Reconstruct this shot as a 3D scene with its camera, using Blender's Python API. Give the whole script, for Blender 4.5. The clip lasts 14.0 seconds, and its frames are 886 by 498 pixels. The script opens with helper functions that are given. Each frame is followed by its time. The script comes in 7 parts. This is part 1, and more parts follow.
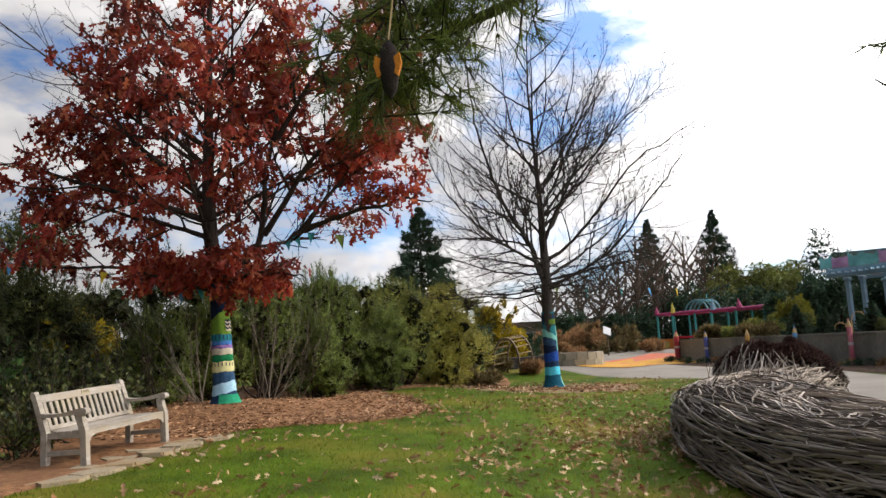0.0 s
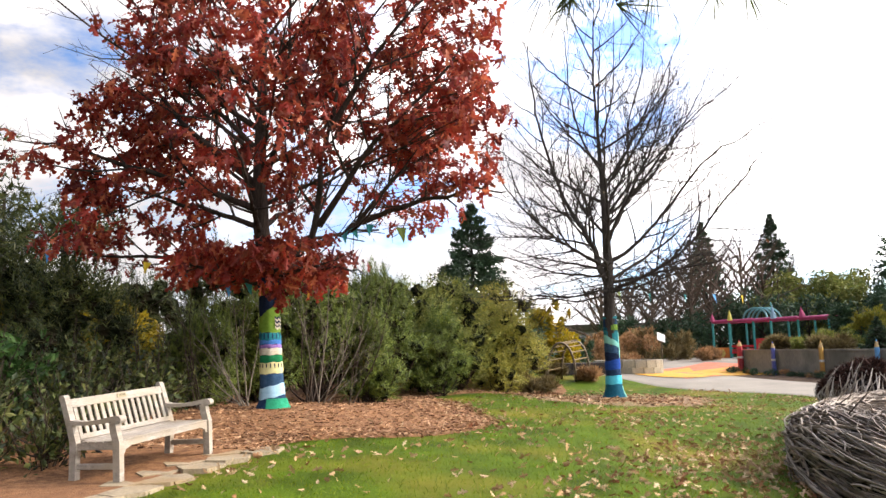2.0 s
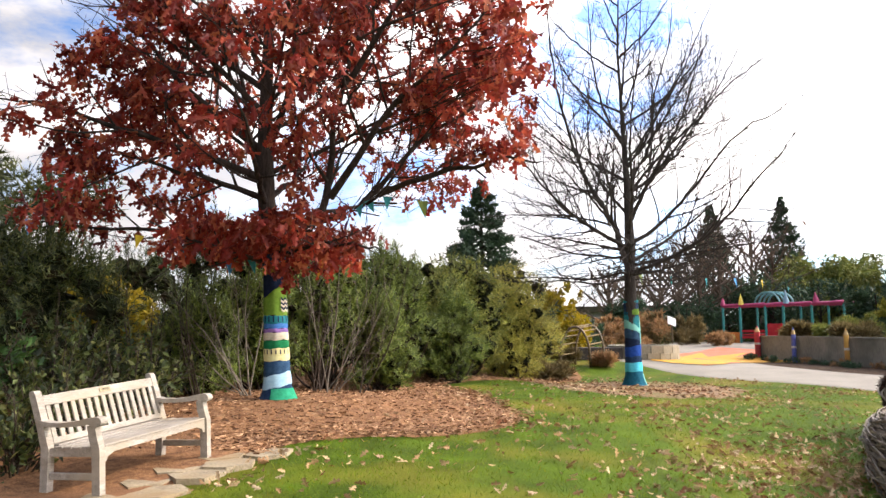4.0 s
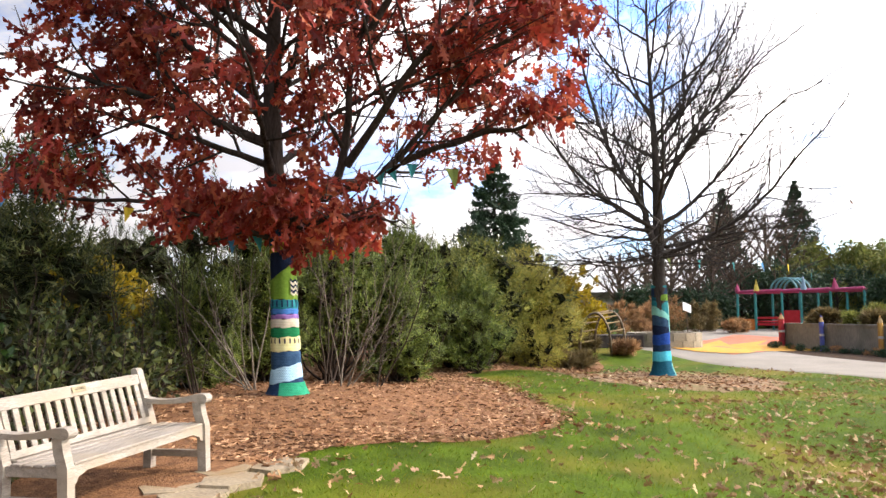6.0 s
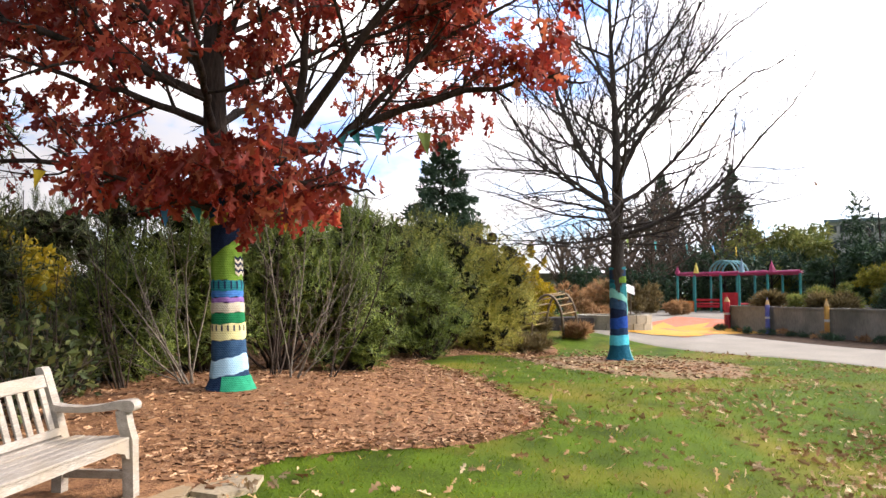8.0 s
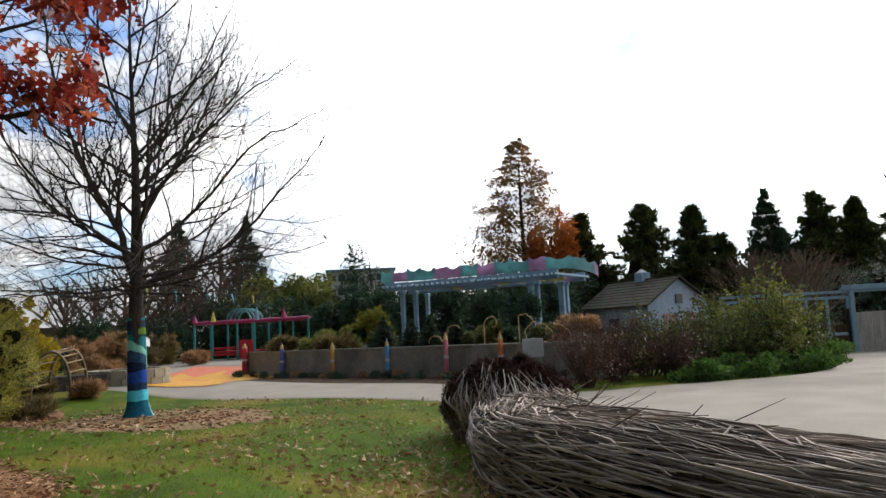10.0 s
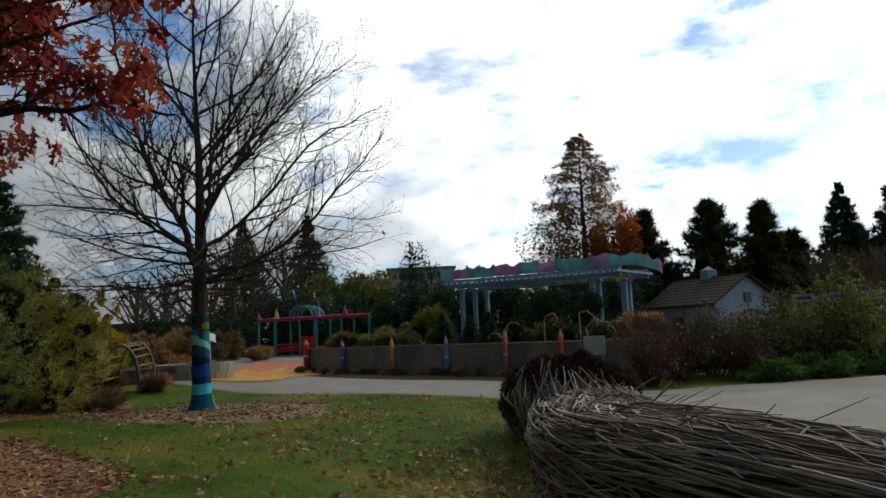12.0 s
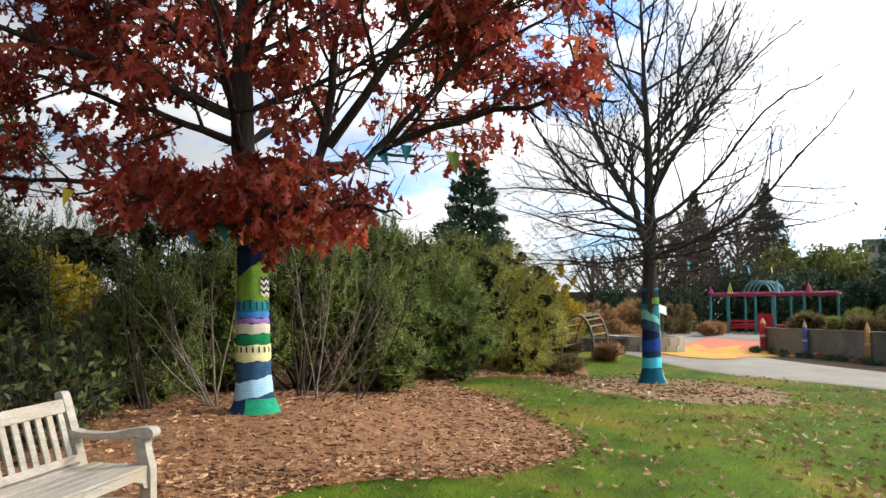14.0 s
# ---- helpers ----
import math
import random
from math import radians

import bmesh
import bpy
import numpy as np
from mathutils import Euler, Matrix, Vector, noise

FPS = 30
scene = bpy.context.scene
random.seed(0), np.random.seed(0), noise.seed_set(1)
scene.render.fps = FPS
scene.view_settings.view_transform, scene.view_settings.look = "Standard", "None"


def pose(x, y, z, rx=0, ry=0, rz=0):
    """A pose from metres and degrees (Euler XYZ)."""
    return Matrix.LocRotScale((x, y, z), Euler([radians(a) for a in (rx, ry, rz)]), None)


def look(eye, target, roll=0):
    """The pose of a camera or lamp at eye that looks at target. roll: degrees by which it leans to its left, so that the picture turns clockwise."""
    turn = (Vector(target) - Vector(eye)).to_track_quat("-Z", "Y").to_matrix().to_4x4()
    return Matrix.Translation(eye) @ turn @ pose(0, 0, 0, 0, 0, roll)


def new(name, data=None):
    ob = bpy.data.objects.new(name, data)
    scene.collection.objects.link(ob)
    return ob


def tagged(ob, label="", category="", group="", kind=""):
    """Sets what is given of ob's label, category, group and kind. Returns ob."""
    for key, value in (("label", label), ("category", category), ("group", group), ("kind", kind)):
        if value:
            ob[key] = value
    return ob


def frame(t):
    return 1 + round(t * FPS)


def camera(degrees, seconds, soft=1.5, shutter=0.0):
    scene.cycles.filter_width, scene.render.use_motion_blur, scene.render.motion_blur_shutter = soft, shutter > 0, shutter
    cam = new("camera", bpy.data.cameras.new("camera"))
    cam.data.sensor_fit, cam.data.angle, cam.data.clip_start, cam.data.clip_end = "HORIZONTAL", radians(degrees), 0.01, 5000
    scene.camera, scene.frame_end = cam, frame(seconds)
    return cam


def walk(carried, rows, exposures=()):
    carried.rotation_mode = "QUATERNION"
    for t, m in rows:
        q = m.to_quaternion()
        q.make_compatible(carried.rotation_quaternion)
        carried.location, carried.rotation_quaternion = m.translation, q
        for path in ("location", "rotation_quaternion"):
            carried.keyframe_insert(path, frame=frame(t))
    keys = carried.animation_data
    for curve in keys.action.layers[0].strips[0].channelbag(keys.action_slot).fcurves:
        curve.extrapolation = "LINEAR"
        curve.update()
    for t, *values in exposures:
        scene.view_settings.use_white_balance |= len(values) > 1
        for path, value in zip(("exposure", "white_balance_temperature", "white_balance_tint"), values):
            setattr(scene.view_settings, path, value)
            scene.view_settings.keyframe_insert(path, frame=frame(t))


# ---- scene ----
cam = camera(61.5, 14.0)
PATH = [
    (0, (2.705, -0.181, 1.052), (2.208, 1.738, 1.317), -3.1),
    (0.5, (2.452, 0.202, 1.136), (1.89, 2.108, 1.364), -2.4),
    (1, (2.262, 0.399, 1.106), (1.678, 2.295, 1.363), -2.4),
    (1.5, (2.15, 0.584, 1.171), (1.547, 2.472, 1.437), -1.7),
    (2, (1.894, 0.911, 1.186), (1.293, 2.8, 1.453), -1.3),
    (2.5, (1.709, 1.211, 1.185), (1.105, 3.1, 1.444), -1.2),
    (3, (1.549, 1.456, 1.246), (0.941, 3.346, 1.487), -0.8),
    (5.5, (0.513, 2.878, 1.333), (-0.09, 4.776, 1.514), -0.4),
    (6, (0.33, 3.177, 1.328), (-0.276, 5.075, 1.501), -0.3),
    (6.5, (0.107, 3.385, 1.323), (-0.473, 5.293, 1.487), -0.2),
    (7, (-0.085, 3.563, 1.341), (-0.643, 5.478, 1.477), 0.1),
    (7.5, (-0.265, 3.895, 1.33), (-0.825, 5.811, 1.449), -0.1),
    (8, (-0.389, 4.187, 1.373), (-0.831, 6.134, 1.492), -0.0),
    (8.5, (-0.477, 4.411, 1.405), (-0.641, 6.399, 1.552), -0.5),
    (9, (-0.421, 4.427, 1.425), (-0.204, 6.407, 1.614), -1.9),
    (9.2, (-0.453, 4.39, 1.42), (-0.09, 6.347, 1.62), -2.1),
    (11.3, (-0.665, 3.90, 1.28), (0.374, 5.597, 1.488), -3.75),
    (11.5, (-0.64, 3.93, 1.29), (0.323, 5.669, 1.502), -3.5),
    (12, (-0.48, 4.32, 1.303), (0.163, 6.201, 1.525), -2.55),
    (12.5, (-0.464, 4.501, 1.299), (-0.201, 6.472, 1.518), -1.6),
    (13, (-0.434, 4.424, 1.368), (-0.558, 6.408, 1.581), -1.7),
    (13.5, (-0.433, 4.371, 1.37), (-0.819, 6.324, 1.565), -0.3),
    (14, (-0.423, 4.359, 1.433), (-0.94, 6.284, 1.598), 0.5),
]
walk(cam, [(t, look(eye, target, roll)) for t, eye, target, roll in PATH], exposures=[(0, -1.1, 6700, 13), (0.5, -0.55, 6800, 16), (1, -0.35, 6800, 16), (3, -0.3, 6800, 16), (6.5, -0.28, 6750, 17), (8, -0.33, 6700, 17), (9.2, -0.75, 6600, 14), (10.2, -1.5, 6500, 10), (11.3, -2.3, 6350, 7), (12.5, -2.45, 6300, 6), (13, -1.9, 6300, 6), (13.5, -1.2, 6450, 8), (14, -0.7, 6500, 9)])

# ---- world and light ----
SUN_AZ, SUN_EL = 63.0, 33.0
sun_dir = Vector((math.sin(radians(SUN_AZ)) * math.cos(radians(SUN_EL)), math.cos(radians(SUN_AZ)) * math.cos(radians(SUN_EL)), math.sin(radians(SUN_EL))))
sun = new("sun", bpy.data.lights.new("sun", "SUN"))
sun.data.energy, sun.data.angle, sun.data.color = 5.0, radians(0.8), (1.0, 0.91, 0.77)
sun.matrix_world = look(sun_dir * 100, (0, 0, 0))

world = bpy.data.worlds.new("sky")
scene.world = world
world.use_nodes = True
wn, wl = world.node_tree.nodes, world.node_tree.links
wn.clear()
w_out, w_bg = wn.new("ShaderNodeOutputWorld"), wn.new("ShaderNodeBackground")
w_sky, w_mix, w_ramp = wn.new("ShaderNodeTexSky"), wn.new("ShaderNodeMix"), wn.new("ShaderNodeValToRGB")
w_noise, w_map, w_tc = wn.new("ShaderNodeTexNoise"), wn.new("ShaderNodeMapping"), wn.new("ShaderNodeTexCoord")
w_sky.sky_type, w_sky.sun_disc = "NISHITA", False
w_sky.sun_elevation, w_sky.sun_rotation = radians(SUN_EL), radians(SUN_AZ)
w_sky.dust_density, w_sky.ozone_density = 1.0, 1.5
w_map.inputs["Scale"].default_value, w_map.inputs["Location"].default_value = (1.0, 1.0, 2.4), (3.1, 1.7, 0.4)
w_noise.inputs["Scale"].default_value, w_noise.inputs["Detail"].default_value, w_noise.inputs["Roughness"].default_value = 4.8, 8.0, 0.6
w_ramp.color_ramp.elements[0].position, w_ramp.color_ramp.elements[1].position = 0.35, 0.50
w_ramp.color_ramp.elements[0].color = (0.05, 0.05, 0.05, 1)
w_mix.data_type = "RGBA"
w_noise2, w_ramp2 = wn.new("ShaderNodeTexNoise"), wn.new("ShaderNodeValToRGB")
w_noise2.inputs["Scale"].default_value, w_noise2.inputs["Detail"].default_value = 4.6, 7.0
w_ramp2.color_ramp.elements[0].position, w_ramp2.color_ramp.elements[0].color = 0.40, (4.1, 4.25, 4.5, 1)
w_ramp2.color_ramp.elements[1].position, w_ramp2.color_ramp.elements[1].color = 0.58, (7.4, 7.4, 7.4, 1)
w_bg.inputs["Strength"].default_value = 0.14
w_norm, w_dot, w_range, w_mul = wn.new("ShaderNodeVectorMath"), wn.new("ShaderNodeVectorMath"), wn.new("ShaderNodeMapRange"), wn.new("ShaderNodeVectorMath")
w_sep, w_over, w_thin = wn.new("ShaderNodeSeparateXYZ"), wn.new("ShaderNodeMapRange"), wn.new("ShaderNodeMath")
w_thin.operation, w_over.interpolation_type = "MULTIPLY", "SMOOTHSTEP"
for i, v in enumerate((0.50, 0.95, 1.0, 0.25)):
    w_over.inputs[i + 1].default_value = v
w_blue = wn.new("ShaderNodeVectorMath")
w_blue.operation, w_blue.inputs[1].default_value = "MULTIPLY", (0.74, 0.98, 1.28)
w_veil = wn.new("ShaderNodeVectorMath")
w_veil.operation = "MULTIPLY"
w_cap = wn.new("ShaderNodeMath")
w_cap.operation, w_cap.inputs[1].default_value = "MINIMUM", 3.2
w_norm.operation, w_dot.operation, w_mul.operation = "NORMALIZE", "DOT_PRODUCT", "MULTIPLY"
w_dot.inputs[1].default_value = sun_dir
w_range.interpolation_type = "SMOOTHSTEP"
w_halo, w_gain = wn.new("ShaderNodeMapRange"), wn.new("ShaderNodeMath")
w_halo.interpolation_type, w_gain.operation = "SMOOTHSTEP", "ADD"
for i, (v, h) in enumerate(((-0.5, 0.40), (0.6, 1.0), (0.85, 0.0), (3.2, 10.0))):
    w_range.inputs[i + 1].default_value, w_halo.inputs[i + 1].default_value = v, h
wl.new(w_dot.outputs["Value"], w_halo.inputs[0])
wl.new(w_range.outputs["Result"], w_gain.inputs[0])
wl.new(w_halo.outputs["Result"], w_gain.inputs[1])
for a, b in ((w_tc.outputs["Generated"], w_norm.inputs[0]), (w_norm.outputs["Vector"], w_dot.inputs[0]), (w_dot.outputs["Value"], w_range.inputs[0]),
             (w_ramp2.outputs["Color"], w_mul.inputs[0]), (w_gain.outputs["Value"], w_mul.inputs[1])):
    wl.new(a, b)
for a, b in ((w_tc.outputs["Generated"], w_map.inputs["Vector"]), (w_map.outputs["Vector"], w_noise.inputs["Vector"]),
             (w_noise.outputs["Fac"], w_ramp.inputs["Fac"]), (w_ramp.outputs["Color"], w_thin.inputs[0]), (w_sep.outputs["Z"], w_over.inputs[0]), (w_over.outputs["Result"], w_thin.inputs[1]), (w_thin.outputs["Value"], w_mix.inputs["Factor"]), (w_norm.outputs["Vector"], w_sep.inputs[0]),
             (w_map.outputs["Vector"], w_noise2.inputs["Vector"]), (w_noise2.outputs["Fac"], w_ramp2.inputs["Fac"]),
             (w_sky.outputs["Color"], w_blue.inputs[0]), (w_blue.outputs["Vector"], w_veil.inputs[0]), (w_gain.outputs["Value"], w_cap.inputs[0]), (w_cap.outputs["Value"], w_veil.inputs[1]), (w_veil.outputs["Vector"], w_mix.inputs["A"]), (w_mul.outputs["Vector"], w_mix.inputs["B"]),
             (w_mix.outputs["Result"], w_bg.inputs["Color"]), (w_bg.outputs["Background"], w_out.inputs["Surface"])):
    wl.new(a, b)


# ---- materials ----
def srgb(h):
    h = h.lstrip("#")
    return tuple(((int(h[i:i + 2], 16) / 255 + 0.055) / 1.055) ** 2.4 if int(h[i:i + 2], 16) > 10 else int(h[i:i + 2], 16) / 3295 for i in (0, 2, 4)) + (1,)


def mat(name, dark, light, scale=8.0, rough=0.8, bump=0.3, fine=6.0, metal=0.0, stretch=(1, 1, 1), stain=None, stain_scale=0.6, spec=0.3):
    """Two-scale mottled surface: dark and light are hex colours, scale is per metre; stain is a third colour in large patches."""
    m = bpy.data.materials.new(name)
    m.use_nodes = True
    n, l = m.node_tree.nodes, m.node_tree.links
    b = n["Principled BSDF"]
    tc, mp = n.new("ShaderNodeTexCoord"), n.new("ShaderNodeMapping")
    mp.inputs["Scale"].default_value = stretch
    l.new(tc.outputs["Object"], mp.inputs["Vector"])
    n1 = n.new("ShaderNodeTexNoise")
    n1.inputs["Scale"].default_value, n1.inputs["Detail"].default_value = scale, 5
    n2 = n.new("ShaderNodeTexNoise")
    n2.inputs["Scale"].default_value, n2.inputs["Detail"].default_value = scale * fine, 4
    add = n.new("ShaderNodeMix")
    add.inputs["Factor"].default_value = 0.5
    for q in (n1, n2):
        l.new(mp.outputs["Vector"], q.inputs["Vector"])
    l.new(n1.outputs["Fac"], add.inputs["A"])
    l.new(n2.outputs["Fac"], add.inputs["B"])
    r = n.new("ShaderNodeValToRGB")
    r.color_ramp.elements[0].position, r.color_ramp.elements[0].color = 0.36, srgb(dark)
    r.color_ramp.elements[1].position, r.color_ramp.elements[1].color = 0.64, srgb(light)
    l.new(add.outputs["Result"], r.inputs["Fac"])
    colour = r.outputs["Color"]
    if stain:
        n3, r3, mx = n.new("ShaderNodeTexNoise"), n.new("ShaderNodeValToRGB"), n.new("ShaderNodeMix")
        n3.inputs["Scale"].default_value, n3.inputs["Detail"].default_value = stain_scale, 4
        l.new(tc.outputs["Object"], n3.inputs["Vector"])
        r3.color_ramp.elements[0].position, r3.color_ramp.elements[1].position = 0.48, 0.68
        l.new(n3.outputs["Fac"], r3.inputs["Fac"])
        mx.data_type = "RGBA"
        l.new(r3.outputs["Color"], mx.inputs["Factor"])
        l.new(colour, mx.inputs["A"])
        mx.inputs["B"].default_value = srgb(stain)
        colour = mx.outputs["Result"]
    l.new(colour, b.inputs["Base Color"])
    b.inputs["Roughness"].default_value, b.inputs["Metallic"].default_value = rough, metal
    b.inputs["Specular IOR Level"].default_value = spec
    if bump:
        bp = n.new("ShaderNodeBump")
        bp.inputs["Strength"].default_value, bp.inputs["Distance"].default_value = bump, 0.02
        l.new(n2.outputs["Fac"], bp.inputs["Height"])
        l.new(bp.outputs["Normal"], b.inputs["Normal"])
    return m


def leaf_mat(name, colours, rough=0.55, through_light=0.35, spec=0.25, clump=1.3):
    """Leaves that vary one by one among the given hex colours, and clump by clump, and let some light through."""
    m = bpy.data.materials.new(name)
    m.use_nodes = True
    n, l = m.node_tree.nodes, m.node_tree.links
    b, out = n["Principled BSDF"], n["Material Output"]
    g, r = n.new("ShaderNodeNewGeometry"), n.new("ShaderNodeValToRGB")
    e = r.color_ramp.elements
    while len(e) < len(colours):
        e.new(0.5)
    for i, c in enumerate(colours):
        e[i].position, e[i].color = i / (len(colours) - 1), srgb(c)
    l.new(g.outputs["Random Per Island"], r.inputs["Fac"])
    tc, no, rng, mul = n.new("ShaderNodeTexCoord"), n.new("ShaderNodeTexNoise"), n.new("ShaderNodeMapRange"), n.new("ShaderNodeVectorMath")
    no.inputs["Scale"].default_value, no.inputs["Detail"].default_value = clump, 3
    l.new(tc.outputs["Object"], no.inputs["Vector"])
    l.new(no.outputs["Fac"], rng.inputs[0])
    for i, v in enumerate((0.34, 0.66, 0.68, 1.28)):
        rng.inputs[i + 1].default_value = v
    mul.operation = "MULTIPLY"
    l.new(r.outputs["Color"], mul.inputs[0])
    l.new(rng.outputs["Result"], mul.inputs[1])
    tr, mx = n.new("ShaderNodeBsdfTranslucent"), n.new("ShaderNodeMixShader")
    l.new(mul.outputs["Vector"], b.inputs["Base Color"])
    l.new(mul.outputs["Vector"], tr.inputs["Color"])
    b.inputs["Roughness"].default_value, b.inputs["Specular IOR Level"].default_value = rough, spec
    mx.inputs["Fac"].default_value = through_light
    l.new(b.outputs["BSDF"], mx.inputs[1])
    l.new(tr.outputs["BSDF"], mx.inputs[2])
    l.new(mx.outputs["Shader"], out.inputs["Surface"])
    return m


def knit_mat(name, c1, c2):
    """Knitted yarn: rows of stitches as ribs, slightly fuzzy colour."""
    m = mat(name, c1, c2, scale=14, rough=0.95, bump=0.0, spec=0.1)
    n, l = m.node_tree.nodes, m.node_tree.links
    w, w2, ad, bp, tc = n.new("ShaderNodeTexWave"), n.new("ShaderNodeTexWave"), n.new("ShaderNodeMath"), n.new("ShaderNodeBump"), n.new("ShaderNodeTexCoord")
    w.bands_direction, w2.bands_direction = "Z", "DIAGONAL"
    w.inputs["Scale"].default_value, w2.inputs["Scale"].default_value = 16, 19
    w.inputs["Distortion"].default_value = w2.inputs["Distortion"].default_value = 1.5
    for q in (w, w2):
        l.new(tc.outputs["Object"], q.inputs["Vector"])
    l.new(w.outputs["Fac"], ad.inputs[0])
    l.new(w2.outputs["Fac"], ad.inputs[1])
    l.new(ad.outputs["Value"], bp.inputs["Height"])
    bp.inputs["Strength"].default_value, bp.inputs["Distance"].default_value = 0.4, 0.01
    l.new(bp.outputs["Normal"], n["Principled BSDF"].inputs["Normal"])
    return m


M_LAWN = mat("lawn", "#2c3a07", "#546a10", scale=1.6, rough=0.9, bump=0.9, fine=30, stain="#6e6620", stain_scale=0.45, spec=0.1)
M_GRASS = leaf_mat("grass_blade", ["#42580a", "#56700f", "#6f801a", "#827e2a"], through_light=0.55)
M_MULCH = mat("mulch", "#543928", "#a07652", scale=9, rough=0.95, bump=1.0, fine=5, stain="#7a583e", stain_scale=0.5, spec=0.1)
M_CHIP = leaf_mat("wood_chip", ["#4c3424", "#785439", "#a07a57", "#c09c78", "#865f40"], rough=0.9, through_light=0.0)
M_PALE_MULCH = mat("pale_mulch", "#6a543e", "#9c8064", scale=8, rough=0.95, bump=0.9, fine=6, stain="#736e41", stain_scale=0.8, spec=0.1)
M_SOIL = mat("soil", "#2b2119", "#54412f", scale=6, rough=0.95, bump=0.9, spec=0.1)
M_CONCRETE = mat("concrete", "#7c7568", "#958c7d", scale=0.9, rough=0.85, bump=0.25, fine=40, stain="#736b5f", stain_scale=0.25)
M_SLAB = mat("pale_concrete", "#9e9986", "#b4b09c", scale=1.2, rough=0.85, bump=0.2, fine=40)
M_WALL = mat("cast_concrete", "#6f6c64", "#908c82", scale=1.1, rough=0.85, bump=0.3, fine=18, stretch=(1, 1, 0.35), stain="#626259", stain_scale=0.8)
M_STONE = mat("flagstone", "#7e705a", "#a5967a", scale=4, rough=0.85, bump=0.5, fine=8, stain="#8c7656", stain_scale=2.0)
M_PLANTER = mat("planter_stone", "#827b6a", "#9e9682", scale=3, rough=0.85, bump=0.4)
M_TEAK = mat("weathered_teak", "#7f766a", "#aba294", scale=5, rough=0.75, bump=0.35, fine=9, stretch=(3, 0.6, 3), stain="#9a8d79", stain_scale=2.5)
M_BRASS = mat("brass_plaque", "#7c7258", "#968a6c", scale=20, rough=0.5, bump=0.1, metal=0.4)
M_BARK = mat("bark", "#231d1a", "#463c36", scale=7, rough=0.95, bump=1.0, fine=5, stretch=(1, 1, 0.25), spec=0.15)
M_GREYBARK = mat("grey_bark", "#2c2825", "#4e4843", scale=7, rough=0.95, bump=0.9, fine=5, stretch=(1, 1, 0.25), spec=0.15)
M_STEM = mat("grey_stem", "#595147", "#8a8072", scale=9, rough=0.9, bump=0.3, spec=0.15)
# Darker copy of grey_stem: shade among the foliage is in the colour.
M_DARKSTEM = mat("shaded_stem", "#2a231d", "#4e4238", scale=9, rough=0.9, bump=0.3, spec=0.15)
M_TWIG = mat("twig_bark", "#4a3d33", "#7a6a5c", scale=9, rough=0.9, bump=0.3, spec=0.15)
M_PALETWIG = leaf_mat("pale_sticks", ["#6c6256", "#8a8071", "#a89d8e", "#bab0a2"], rough=0.85, through_light=0.0)
M_DARKTWIG = leaf_mat("grey_sticks", ["#413933", "#655a4f", "#84786b", "#a89b8a", "#50463e", "#918576"], rough=0.8, through_light=0.0)
M_FUR = leaf_mat("dark_root_fibre", ["#1c1210", "#33211c", "#4a3129", "#5c4034", "#241815"], rough=0.9, through_light=0.0)
# Near-black: the shade between the sticks is put into this colour.
M_GAP_SHADE = mat("gap_shade_core", "#120f0d", "#221c18", scale=8, rough=0.95, bump=0.6)
M_OAK = leaf_mat("red_oak_leaf", ["#521b19", "#74271f", "#8e3127", "#a23f2e", "#7a2a22", "#b2543c", "#5e211c", "#be6c48", "#883228"], rough=0.45, through_light=0.5, clump=0.9)
M_FALLEN = leaf_mat("fallen_leaf", ["#78593c", "#9a7b56", "#b69872", "#c8b08e", "#78462c", "#a6865e"], rough=0.85, through_light=0.1)
M_YELLOW = leaf_mat("yellow_leaf", ["#5c5e20", "#787424", "#666c26", "#8c8030"], through_light=0.4)
M_GOLD = leaf_mat("golden_leaf", ["#7f6d16", "#9b841d", "#a59229", "#6f6919"], through_light=0.5)
M_WEED = leaf_mat("weedy_leaf", ["#3c4a22", "#4e522c", "#5e6032", "#384a1f", "#707a38", "#5a5036"], through_light=0.3)
M_PINE = leaf_mat("pine_needle", ["#262e16", "#41501f", "#5b6c29", "#707e32", "#848e3e", "#333f1c"], through_light=0.2)
M_PINE_LT = leaf_mat("light_juniper", ["#6a7030", "#8e9040", "#aea648", "#c4b450", "#787c36"], through_light=0.25)
M_SPRUCE = leaf_mat("spruce_needle", ["#26382b", "#364d38", "#465e40", "#2d412d"], through_light=0.15)
# Darker copy of pine_needle, with shade put into the greens.
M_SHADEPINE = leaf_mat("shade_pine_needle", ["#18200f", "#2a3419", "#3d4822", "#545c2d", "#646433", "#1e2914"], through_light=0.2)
M_JUNIPER = leaf_mat("juniper_spray", ["#444c20", "#687030", "#88903e", "#a6a048", "#545f28"], through_light=0.2)
# Near-black for blocking cores: the shade inside conifers is put into the colour.
M_INNER_SHADE = mat("inner_shade", "#10140b", "#262a18", scale=14, rough=0.95, bump=1.0, fine=4, stain="#2c2216", stain_scale=2.5, spec=0.05)
M_BROADLEAF = leaf_mat("green_leaf", ["#213818", "#335021", "#48672b", "#28441b"], through_light=0.35)
M_COVER = leaf_mat("ground_cover_leaf", ["#2e4a1c", "#426226", "#587630", "#385420"], through_light=0.4)
M_WILLOW = leaf_mat("willow_leaf", ["#5a6630", "#74803a", "#8c8c46", "#4c5a28", "#9c964a"], through_light=0.3)
M_RUST = leaf_mat("rust_foliage", ["#785638", "#967250", "#ae8a62", "#826440"], through_light=0.55)
M_REDWOOD = leaf_mat("redwood_foliage", ["#80644a", "#9a7c5c", "#b4946e", "#8c7050"], through_light=0.6)
